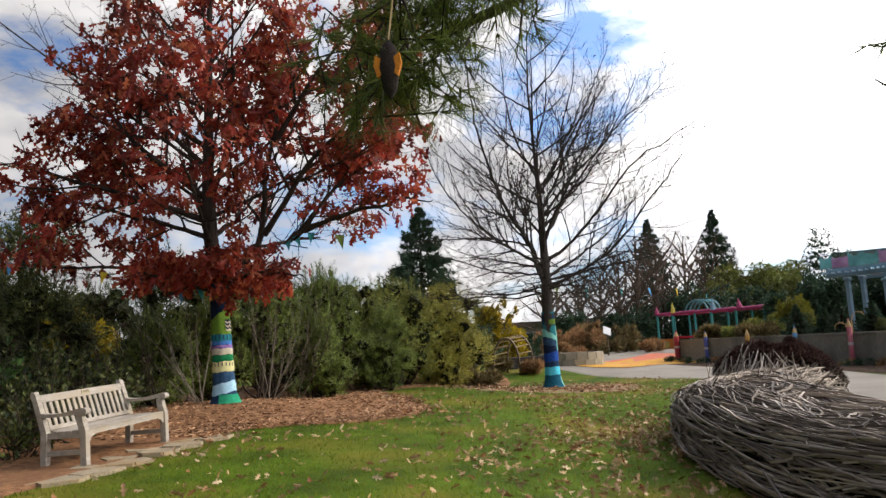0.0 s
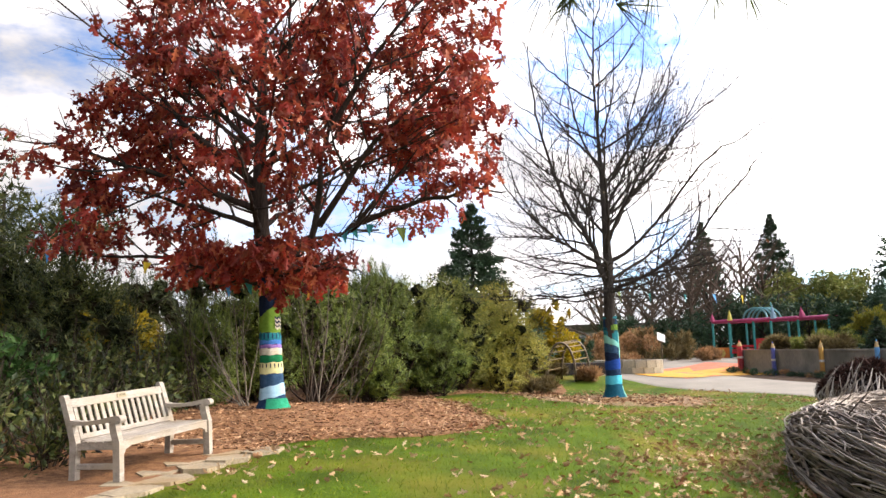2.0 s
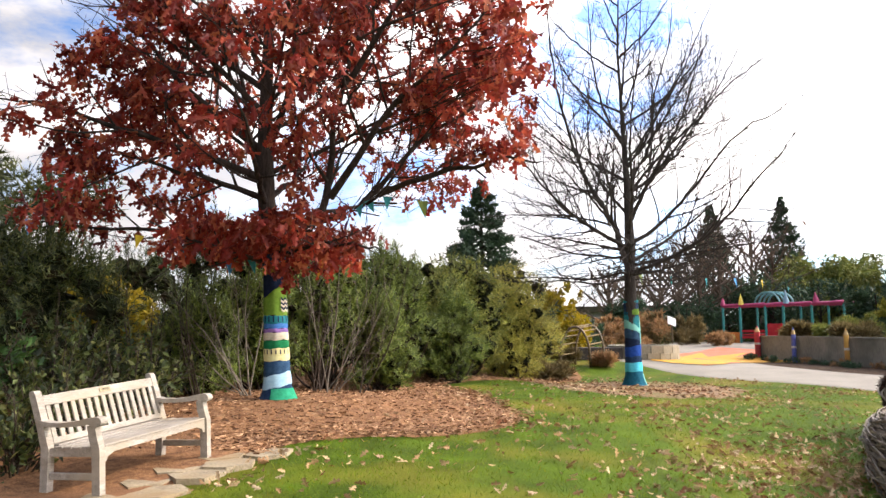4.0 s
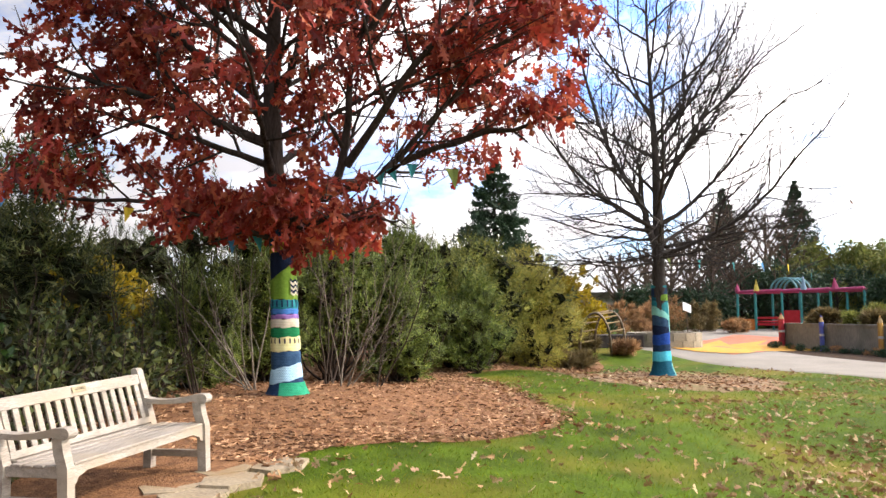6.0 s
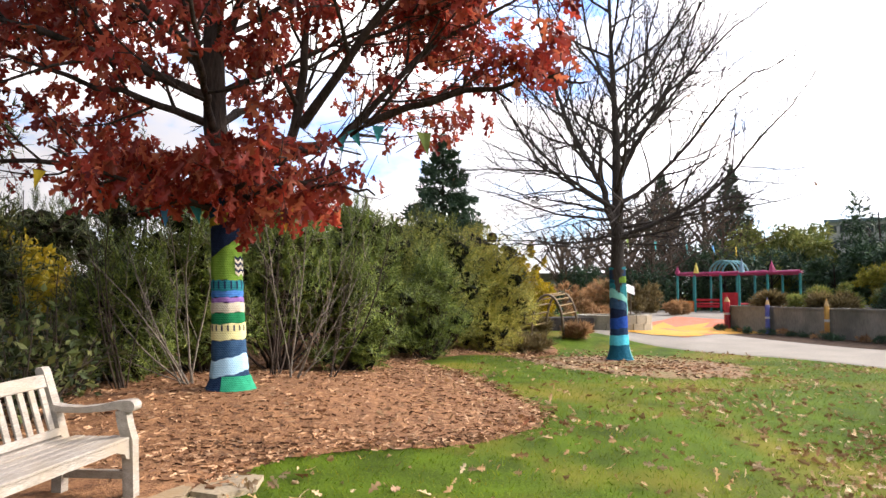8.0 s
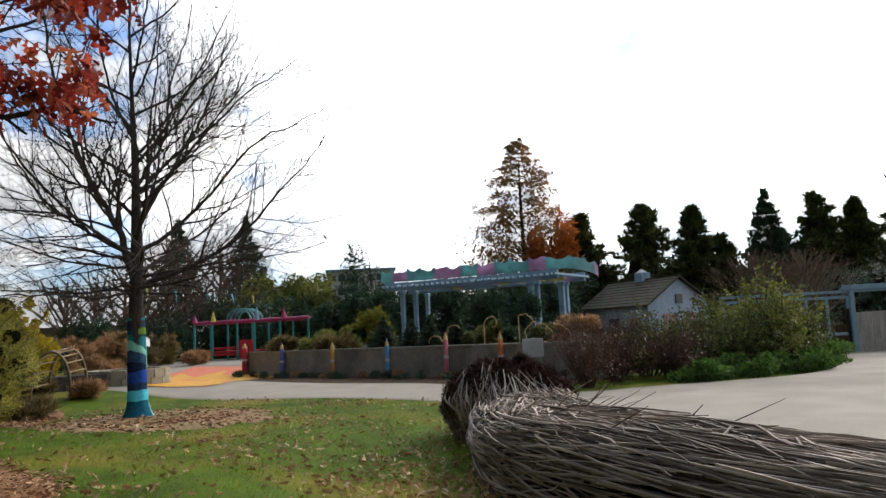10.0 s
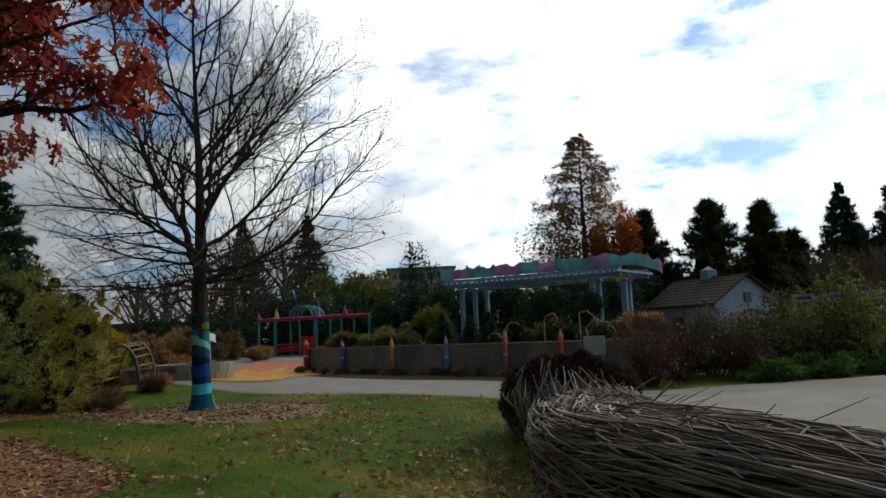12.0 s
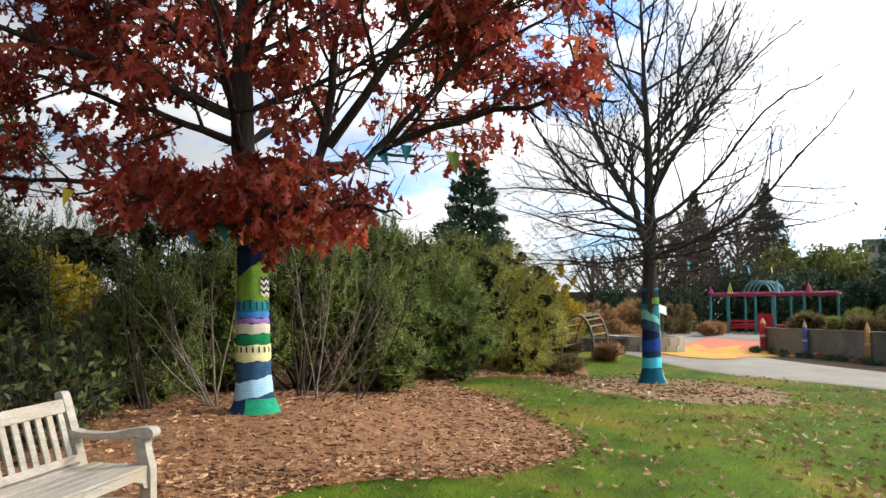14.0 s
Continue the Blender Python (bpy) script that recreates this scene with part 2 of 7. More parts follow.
M_ORANGE = leaf_mat("orange_foliage", ["#b8642e", "#d0803c", "#a85a2e", "#dc9448"], through_light=0.55)
M_DRYGRASS = leaf_mat("dry_grass", ["#5c4e32", "#726440", "#8a7a50", "#4c4228"], through_light=0.3)
M_REDTWIG = leaf_mat("red_brown_twigs", ["#3a2c26", "#54423a", "#685448", "#463630"], rough=0.9, through_light=0.0)
M_DULLLEAF = leaf_mat("dull_brown_leaf", ["#46342c", "#5a4236", "#6c5242", "#503e34"], through_light=0.2)
M_BLUE = mat("pale_blue_paint", "#7391a4", "#8ba8b8", scale=3, rough=0.6, bump=0.1)
M_TEALP = leaf_mat("teal_panel", ["#6a9ca2", "#82b2b4", "#76a8ac"], rough=0.5, through_light=0.5)
M_PINKP = leaf_mat("pink_panel", ["#aa90b0", "#bca2be", "#b498b8"], rough=0.5, through_light=0.5)
M_YELP = leaf_mat("yellow_panel", ["#c4bc60", "#d8d078"], rough=0.5, through_light=0.5)
M_GREYWOOD = mat("grey_fence_wood", "#8e8a82", "#b8b3aa", scale=4, rough=0.9, bump=0.4, stretch=(2, 2, 0.4))
M_ROOF = mat("grey_shingle", "#38342a", "#585140", scale=4, rough=0.9, bump=0.5, stain="#454a38", stain_scale=1.2)
M_BARN = mat("blue_grey_siding", "#90a4b6", "#aebcc8", scale=3, rough=0.8, bump=0.2)
M_PALEPINK = mat("weathered_pink_door", "#a08078", "#b89a90", scale=3, rough=0.8, bump=0.2)
M_GLASS = mat("dark_window", "#222a30", "#343e46", scale=1, rough=0.15, bump=0.0, spec=0.6)
M_BEIGE = mat("far_wall_beige", "#8a8c8e", "#a0a2a2", scale=0.4, rough=0.85, bump=0.1)
M_BLUEROOF = mat("far_roof_blue", "#5c6c7a", "#74848e", scale=0.4, rough=0.6, bump=0.1)
M_TEALM = mat("teal_metal", "#2f7a78", "#3f9490", scale=4, rough=0.45, bump=0.05)
M_PINKM = mat("pink_metal", "#983058", "#b44872", scale=4, rough=0.5, bump=0.05)
M_REDM = mat("red_metal", "#a81c24", "#c4303a", scale=4, rough=0.45, bump=0.05)
M_ORANGEP = mat("orange_panel", "#c06a2c", "#d88440", scale=4, rough=0.5, bump=0.05)
M_BROWNM = mat("bronze_metal", "#4c4234", "#6e604a", scale=5, rough=0.5, bump=0.1, metal=0.3)
M_RUNG = mat("weathered_rung", "#6e5c3e", "#8a7652", scale=10, rough=0.85, bump=0.3)
M_TAN = mat("tan_rope", "#a88a5c", "#c8ac7c", scale=10, rough=0.85, bump=0.3)
M_WHITE = mat("white_paint", "#afafac", "#c1c1be", scale=4, rough=0.5, bump=0.05)
M_SIGNGREY = mat("grey_sign", "#9aa09c", "#b0b6b0", scale=4, rough=0.5, bump=0.05)
M_PAINTY = mat("painted_yellow", "#b07c18", "#cc9824", scale=2.5, rough=0.8, bump=0.2, fine=20, stain="#b98434", stain_scale=1.2)
M_PAINTO = mat("painted_orange", "#b4532c", "#c86c48", scale=2.5, rough=0.8, bump=0.2, fine=20, stain="#b0705c", stain_scale=1.2)
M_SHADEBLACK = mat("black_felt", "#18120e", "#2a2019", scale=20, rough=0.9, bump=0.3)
M_AMBER = mat("orange_felt", "#b8681c", "#d88c30", scale=20, rough=0.9, bump=0.3)
YARN = {k: knit_mat("yarn_" + k, a, b) for k, a, b in (
    ("navy", "#1c2c44", "#2c4460"), ("green", "#1c7a58", "#2c9470"), ("pale_blue", "#8cb4c8", "#a8ccd8"), ("slate", "#26405a", "#3a5670"),
    ("cream", "#c8c084", "#dcd6a0"), ("forest", "#12603c", "#1e7a4c"), ("beige", "#b0a890", "#c8c0aa"), ("purple", "#7c5a94", "#9674ac"),
    ("blue", "#3464a4", "#4c80bc"), ("teal", "#1e6c74", "#308890"), ("olive", "#5c7c2c", "#789a3c"), ("ink", "#141c30", "#22304a"),
    ("mustard", "#8c7c28", "#a89838"), ("cyan", "#3cb0c8", "#5cccdc"), ("royal", "#1c3c84", "#2c54a0"), ("deep_teal", "#164a5c", "#226478"), ("aqua", "#6cb4a8", "#8cccc0"))}
PENCIL = {k: mat("pencil_" + k, a, b, scale=5, rough=0.6, bump=0.1, stain=c, stain_scale=3) for k, a, b, c in (
    ("red", "#98242c", "#b83c44", "#8a3038"), ("violet", "#4a5498", "#6470b4", "#5c5ca0"), ("yellow", "#b88a3c", "#d0a458", "#b07c40"),
    ("blue", "#4a84b8", "#68a4d0", "#5c90bc"), ("pink", "#b86474", "#d0848c", "#a85868"), ("orange", "#b86030", "#d07c48", "#a85c38"))}


# ---- mesh helpers ----
class Mesh:
    """Collects vertices and faces of one mesh."""

    def __init__(self):
        self.v, self.f = [], []

    def add(self, verts, faces):
        k = len(self.v)
        self.v += [tuple(p) for p in verts]
        self.f += [tuple(i + k for i in f) for f in faces]

    def box(self, c, s, m=None, bevel=0.0):
        """A box with chamfered upright edges at centre c with sizes s, turned by the matrix m."""
        x, y, z = s[0] / 2, s[1] / 2, s[2] / 2
        b = min(bevel, x * 0.45, y * 0.45, z * 0.45)
        if b > 0:
            ring = [(x - b, y), (x, y - b), (x, -y + b), (x - b, -y), (-x + b, -y), (-x, -y + b), (-x, y - b), (-x + b, y)]
            small = [(px * (x - b) / x, py * (y - b) / y) for px, py in ring]
            vs = [(*p, -z) for p in small] + [(*p, -z + b) for p in ring] + [(*p, z - b) for p in ring] + [(*p, z) for p in small]
            fs = [(i + 8 * r, i + 8 * r + 8, (i + 1) % 8 + 8 * r + 8, (i + 1) % 8 + 8 * r) for r in range(3) for i in range(8)]
            fs += [tuple(range(8)), tuple(range(31, 23, -1))]
        else:
            vs = [(i, j, k) for k in (-z, z) for i, j in ((x, y), (x, -y), (-x, -y), (-x, y))]
            fs = [(0, 1, 2, 3), (7, 6, 5, 4)] + [(i, i + 4, (i + 1) % 4 + 4, (i + 1) % 4) for i in range(4)]
        c = Vector(c)
        self.add([c + (m @ Vector(p) if m else Vector(p)) for p in vs], fs)

    def tube(self, pts, radii, sides=6, cap=True):
        pts = [Vector(p) for p in pts]
        if not hasattr(radii, "__len__"):
            radii = [radii] * len(pts)
        vs, fs, u = [], [], None
        for i, p in enumerate(pts):
            d = (pts[min(i + 1, len(pts) - 1)] - pts[max(i - 1, 0)])
            d = d.normalized() if d.length > 1e-9 else Vector((0, 0, 1))
            if u is None:
                u = d.orthogonal().normalized()
            u = (u - d * u.dot(d))
            u = u.normalized() if u.length > 1e-6 else d.orthogonal().normalized()
            w = d.cross(u)
            for k in range(sides):
                a = 2 * math.pi * k / sides
                vs.append(p + (u * math.cos(a) + w * math.sin(a)) * radii[i])
        n = len(pts)
        for i in range(n - 1):
            for k in range(sides):
                k2 = (k + 1) % sides
                fs.append((i * sides + k, i * sides + k2, (i + 1) * sides + k2, (i + 1) * sides + k))
        if cap:
            fs += [tuple(range(sides - 1, -1, -1)), tuple(range((n - 1) * sides, n * sides))]
        self.add(vs, fs)

    def lathe(self, c, profile, sides=20):
        """Profile of (radius, height), turned round the upright axis through c."""
        vs = [(c[0] + r * math.cos(2 * math.pi * k / sides), c[1] + r * math.sin(2 * math.pi * k / sides), c[2] + h) for r, h in profile for k in range(sides)]
        fs = [(i * sides + k, i * sides + (k + 1) % sides, (i + 1) * sides + (k + 1) % sides, (i + 1) * sides + k) for i in range(len(profile) - 1) for k in range(sides)]
        self.add(vs, fs)

    def prism(self, outline, a, b, m=None):
        """An outline of 2D points, as points a(p) and b(p) in space: a solid between the two."""
        n = len(outline)
        vs = [Vector(a(p)) for p in outline] + [Vector(b(p)) for p in outline]
        if m:
            vs = [m @ p for p in vs]
        self.add(vs, [tuple(range(n - 1, -1, -1)), tuple(range(n, 2 * n))] + [(i, (i + 1) % n, n + (i + 1) % n, n + i) for i in range(n)])


def thing(name, label, category, group="", kind="", at=(0, 0, 0)):
    ob = new(name)
    ob.location = at
    ob.empty_display_size = 0.2
    return tagged(ob, label, category, group, kind)


def mesh_object(name, shape, material, smooth=False):
    me = bpy.data.meshes.new(name)
    me.from_pydata(shape.v, [], shape.f)
    me.update()
    me.materials.append(material)
    if smooth:
        me.shade_smooth()
    return new(name, me)


def part(name, shape, material, parent, label="", smooth=False):
    """Links a shape as one mesh under a thing or a part."""
    ob = mesh_object(name, shape, material, smooth)
    ob.parent = parent
    return tagged(ob, label) if label else ob


def solid(name, shape, material, label, category="", kind="", group="", smooth=False):
    return tagged(mesh_object(name, shape, material, smooth), label, category, group, kind)


def scatter(name, template, faces, pos, rot, size, material, parent=None):
    """Many small copies of a template, joined: pos (n,3), rot (n,3,3), size (n,) or (n,3)."""
    template = np.array(template, float)
    size = np.asarray(size, float)
    if size.ndim == 1:
        size = np.repeat(size[:, None], 3, 1)
    v = np.einsum("nij,nkj->nki", rot, template[None] * size[:, None, :]) + pos[:, None, :]
    n, k = v.shape[:2]
    f = (np.array(faces)[None] + (np.arange(n) * k)[:, None, None]).reshape(-1, len(faces[0]))
    me = bpy.data.meshes.new(name)
    me.from_pydata(v.reshape(-1, 3), [], f.tolist())
    me.update()
    me.materials.append(material)
    ob = new(name, me)
    if parent:
        ob.parent = parent
    return ob


def turns(rs, n, axis=None, spread=3.2):
    """n random turns as matrices; with axis (n,3) the template's x runs along it."""
    if axis is None:
        axis = rs.normal(size=(n, 3))
    x = axis / np.maximum(np.linalg.norm(axis, axis=1, keepdims=True), 1e-9)
    h = rs.normal(size=(n, 3))
    y = np.cross(h, x)
    y /= np.maximum(np.linalg.norm(y, axis=1, keepdims=True), 1e-9)
    return np.stack([x, y, np.cross(x, y)], axis=2)


# leaf shapes: x along the leaf
OAK_T = (0.0, 0.20, 0.34, 0.50, 0.64, 0.80, 1.0)
OAK_W = (0.0, 0.17, 0.05, 0.33, 0.07, 0.20, 0.0)
OAK_V = [(t, 0, -0.30 * t * t) for t in OAK_T] + [(t + 0.10 * (w > 0.1), g * w, 0.22 * w - 0.30 * t * t) for g in (1, -1) for t, w in zip(OAK_T[1:6], OAK_W[1:6])]
OAK_F = [(i, i + 1, i + 7) for i in range(5)] + [(i, i + 7, i + 6) for i in range(1, 5)] + [(5, 6, 11)]
OAK_F += [(i + 1, i, i + 12) for i in range(5)] + [(i + 12, i, i + 11) for i in range(1, 5)] + [(6, 5, 16)]
BLADE_V, BLADE_F = [(0, -0.07, 0), (0, 0.07, 0), (1, 0, 0)], [(0, 1, 2)]
SIMPLE_V = [(0, 0, 0), (0.45, 0.28, 0.08), (1, 0, 0), (0.45, -0.28, 0.08)]
SIMPLE_F = [(0, 1, 2), (0, 2, 3)]


def tuft(rs, needles, spread, width):
    """A tuft of needles that fan out from one point along x."""
    v, f = [], []
    for i in range(needles):
        d = Vector((1, rs.normal() * spread, rs.normal() * spread)).normalized() * rs.uniform(0.7, 1.1)
        s = d.orthogonal().normalized()
        s.rotate(Matrix.Rotation(rs.uniform(0, 6.28), 3, d))
        s *= width
        v += [tuple(-s), tuple(s), tuple(d)]
        f.append((3 * i, 3 * i + 1, 3 * i + 2))
    return v, f


TUFT_RS = np.random.RandomState(5)
TUFT_V, TUFT_F = tuft(TUFT_RS, 4, 0.55, 0.075)
LONG_V, LONG_F = tuft(TUFT_RS, 12, 0.45, 0.012)
FEATHER_V, FEATHER_F = tuft(TUFT_RS, 4, 0.34, 0.05)
SPRAY_V, SPRAY_F = tuft(TUFT_RS, 4, 0.35, 0.10)


def shoot(rs, needles, reach, width, droop=0.0):
    """A shoot along x with needles set round it, each leaning forwards."""
    v, f = [], []
    for i in range(needles):
        t, a = (i + 0.5) / needles, 2.4 * i + rs.uniform(-0.4, 0.4)
        q = reach * rs.uniform(0.75, 1.15) * (1 - 0.35 * t)
        p = Vector((t * 0.85, 0, -droop * t * t))
        d = Vector((0.75 * q, math.cos(a) * q, math.sin(a) * q - droop * 0.3 * q))
        s = Vector((0, -math.sin(a), math.cos(a))) * width
        v += [tuple(p - s), tuple(p + s), tuple(p + d)]
        f.append((3 * i, 3 * i + 1, 3 * i + 2))
    return v, f


BRUSH_V, BRUSH_F = shoot(TUFT_RS, 12, 0.42, 0.035)
PLUME_V, PLUME_F = shoot(TUFT_RS, 12, 0.34, 0.028, 0.25)

# ---- ground ----
GROUND = np.array([(2.7, -0.3, -0.48), (1.6, 1.4, -0.32), (0.5, 2.8, -0.20), (-0.45, 4.3, -0.14), (-3.7, 7.1, -0.10), (-3.6, 8.8, 0.0), (-4.6, 11.9, 0.27),
                   (-1.3, 12.3, -0.06), (-4.3, 18.8, 0.0), (-0.2, 24.5, -0.40), (3.2, 12, -0.42), (3.4, 7.5, -0.42), (4.8, 22, -0.32), (6, 18, -0.30), (4.8, 37.4, -0.1),
                   (6, 34.9, -0.2), (9.6, 26.9, -0.2), (-2, 32.4, 0.05), (11, 12, -0.25), (15, 17, -0.22), (20, 19, -0.18), (5, 53, 0.15), (-9, 10, 0.3), (-8, 24, 0.1),
                   (-30, 30, 0.2), (40, 30, 0.0), (0, 90, 0.3), (0, -30, -0.6), (40, -20, -0.2)])


def gz(x, y):
    """Height of the ground: a gentle berm under the bench and the oak, a dip along the lawn."""
    x, y = np.asarray(x, float), np.asarray(y, float)
    d2 = (x[..., None] - GROUND[:, 0]) ** 2 + (y[..., None] - GROUND[:, 1]) ** 2
    w = 1 / (d2 + 1.2) ** 1.7
    return (w * GROUND[:, 2]).sum(-1) / w.sum(-1)


def gzf(x, y):
    return float(gz(x, y))


def grid_shape(xx, yy, zz):
    n, m = xx.shape
    s = Mesh()
    s.v = np.stack([xx, yy, zz], -1).reshape(-1, 3).tolist()
    s.f = [(i * m + j, i * m + j + 1, (i + 1) * m + j + 1, (i + 1) * m + j) for i in range(n - 1) for j in range(m - 1)]
    return s


gx = np.concatenate([[-900, -400, -200, -100, -60, -35, -22], np.arange(-14, 26.1, 0.5), [32, 42, 60, 100, 200, 400, 900]])
gy = np.concatenate([[-900, -400, -200, -100, -50, -25, -14], np.arange(-8, 44.1, 0.5), [48, 54, 62, 75, 100, 200, 400, 900]])
gxx, gyy = np.meshgrid(gx, gy)
solid("ground", grid_shape(gxx, gyy, gz(gxx, gyy)), M_LAWN, "green autumn lawn with worn olive patches", "lawn", "structure", smooth=True)


def resample(knots, n):
    k = np.array(knots, float)
    t = np.linspace(0, len(k) - 1, n)
    i = np.clip(t.astype(int), 0, len(k) - 2)
    f = (t - i)[:, None]
    p0, p1, p2, p3 = k[np.maximum(i - 1, 0)], k[i], k[i + 1], k[np.minimum(i + 2, len(k) - 1)]
    return 0.5 * (2 * p1 + (p2 - p0) * f + (2 * p0 - 5 * p1 + 4 * p2 - p3) * f ** 2 + (3 * p1 - p0 - 3 * p2 + p3) * f ** 3)


def sheet(name, a, b, lift, material, label, category, n=80, m=24, ragged=0.0, kind="structure", mound=0.0, seed=1):
    """A sheet laid on the ground between two edge lines with matching knots; ragged: metres by which its edge wavers."""
    rs = np.random.RandomState(seed)
    pa, pb = resample(a, n), resample(b, n)
    s = np.linspace(0, 1, m)[None, :, None]
    p = pa[:, None] * (1 - s) + pb[:, None] * s
    if ragged:
        p = p + rs.normal(size=(n, 1, 2)) * ragged * (1 - s) ** 12
    z = gz(p[..., 0], p[..., 1]) + lift + mound * np.sin(np.pi * np.linspace(0, 1, m))[None] ** 0.5
    z[:, 0] -= lift * 0.9
    z[:, -1] -= lift * 0.9
    return solid(name, grid_shape(p[..., 0], p[..., 1], z), material, label, category, kind, smooth=True), p, z


MULCH_A = [(-3.4, -6.0), (-3.3, 2.5), (-3.15, 6.4), (-3.25, 8.0), (-3.2, 9.3), (-2.95, 10.05), (-2.05, 10.75), (-1.46, 11.6), (-1.2, 12.8), (-1.55, 14.0), (-2.35, 15.6), (-3.0, 16.8),
           (-4.2, 18.7), (-3.6, 21.0), (-2.6, 24.0), (-1.9, 26.0), (-2.6, 28.5)]
MULCH_B = [(-13, -6.0), (-13, 2.5), (-13, 6), (-13, 7.5), (-13, 9), (-13, 10.5), (-13, 12), (-13, 13.5), (-13, 15), (-13, 16.5), (-13, 18), (-12.5, 20), (-12, 21.5), (-11, 23.5), (-10, 26), (-9, 28), (-8, 30.5)]
mulch, mulch_p, mulch_z = sheet("mulch_bed", MULCH_A, MULCH_B, 0.045, M_MULCH, "reddish-brown wood chip bed with a ragged edge along the lawn", "mulch bed", 180, 70, 0.03)
ang = np.linspace(0, 2 * math.pi, 17)
ring_a = [(-0.1 + 2.6 * math.cos(a), 22.1 + 3.7 * math.sin(a)) for a in ang]
ring_b = [(-0.2 + 0.15 * math.cos(a), 23.2 + 0.15 * math.sin(a)) for a in ang]
sheet("mulch_ring", ring_a, ring_b, 0.03, M_PALE_MULCH, "pale wood chip ring on the lawn under the bare tree", "mulch ring", 120, 14, 0.16)

PATH_A = [(-2.7, 34.5), (-1.3, 31.0), (0.3, 28.8), (3.1, 25.95), (5.0, 23.8), (6.3, 20.9), (6.65, 17), (6.8, 14.5), (6.8, 12), (6.8, 9), (6.8, 6), (6.9, 2), (7, -8)]
PATH_B = [(1.0, 38), (3.4, 34.8), (4.4, 31.3), (6.1, 28.3), (8.1, 24.8), (9.4, 19.8), (11, 19.0), (15.7, 18.3), (21.2, 21.2), (24.2, 23.8), (28.4, 20.7), (33, 13), (40, -8)]
sheet("path", PATH_A, PATH_B, 0.03, M_CONCRETE, "grey-beige concrete path that widens into a plaza", "path", 120, 40)
sheet("play_path", [(-2.5, 34.6), (-1.6, 42), (-0.5, 50), (1, 60)], [(4.4, 38.4), (5.5, 43), (8, 50), (12, 60)], 0.024, M_CONCRETE, "grey-beige concrete paving of the play area", "paving", 60, 20)
sheet("pale_slab", [(13.6, 13.9), (12.4, 12.1), (11.1, 10.3)], [(16.8, 14.0), (17.6, 11.8), (18.5, 9)], 0.05, M_SLAB, "pale smooth concrete slab set in the plaza", "slab", 12, 12)


# painted sun on the paving
def flat_patch(outline, lift):
    s = Mesh()
    c = np.mean(np.array(outline), 0)
    pts = []
    for i in range(len(outline)):
        a, b = np.array(outline[i]), np.array(outline[(i + 1) % len(outline)])
        pts += [a + (b - a) * k / 6 for k in range(6)]
    n = len(pts)
    for k in (1.0, 0.66, 0.33):
        for p in pts:
            q = c + (p - c) * k
            s.v.append((q[0], q[1], gzf(q[0], q[1]) + lift))
    s.v.append((c[0], c[1], gzf(c[0], c[1]) + lift))
    for r in range(2):
        s.f += [(r * n + i, r * n + (i + 1) % n, (r + 1) * n + (i + 1) % n, (r + 1) * n + i) for i in range(n)]
    s.f += [(2 * n + i, 2 * n + (i + 1) % n, 3 * n) for i in range(n)]
    return s


painted = thing("painted_sun", "worn yellow and orange sun painted on the paving", "ground painting", kind="structure")
part("orange_field", flat_patch([(1.9, 30.0), (3.0, 32.2), (4.6, 38.5), (5.4, 45), (3.0, 47), (0.6, 40), (0.4, 33.5)], 0.042), M_PAINTO, painted)
for k in range(7):
    a = radians(42 + 11 * k)
    r0, r1 = 1.0, 11.5 - 0.7 * abs(k - 3)
    base = Vector((1.3, 31.9))
    d, e = Vector((math.cos(a), math.sin(a))), Vector((-math.sin(a), math.cos(a)))
    w = 0.55
    tip = base + d * r1
    part("ray", flat_patch([tuple(base + d * r0 - e * w * 0.5), tuple(base + d * r1 * 0.5 - e * w), tuple(tip), tuple(base + d * r1 * 0.5 + e * w), tuple(base + d * r0 + e * w * 0.5)], 0.048), M_PAINTY, painted)
part("disc", flat_patch([(1.3 + 1.5 * math.cos(a), 31.9 + 1.7 * math.sin(a)) for a in np.linspace(0, 6.28, 11)[:-1]], 0.052), M_PAINTY, painted, "yellow painted disc")


# ---- trees ----
def limb(rs, start, d, length, r, level, spec, shape, tips, tropism=None):
    """One branch with its side branches. spec: per level (wobble, upward pull, side branches a metre, angle, length ratio, taper)."""
    wob, up, per, angle, ratio, keep = spec[level]
    n = max(2, int(length / 0.24)) if level > 1 else max(3, int(length / 0.28))
    p, d = np.array(start, float), np.array(d, float) / np.linalg.norm(d)
    pts, dr = [p.copy()], [d.copy()]
    for i in range(n):
        d = d + rs.normal(size=3) * wob + np.array([0, 0, up / n])
        d /= np.linalg.norm(d)
        p = p + d * length / n
        pts.append(p.copy())
        dr.append(d.copy())
    rad = [max(0.0035, r * (1 - (1 - keep) * (i / n) ** 0.9)) for i in range(n + 1)]
    shape.tube(pts, rad, 9 if r > 0.06 else 5 if r > 0.012 else 3, cap=False)
    grow_sides(rs, pts, dr, rad, length, level, spec, shape, tips)
    tips.append((level, pts[-1], dr[-1]))
    return pts


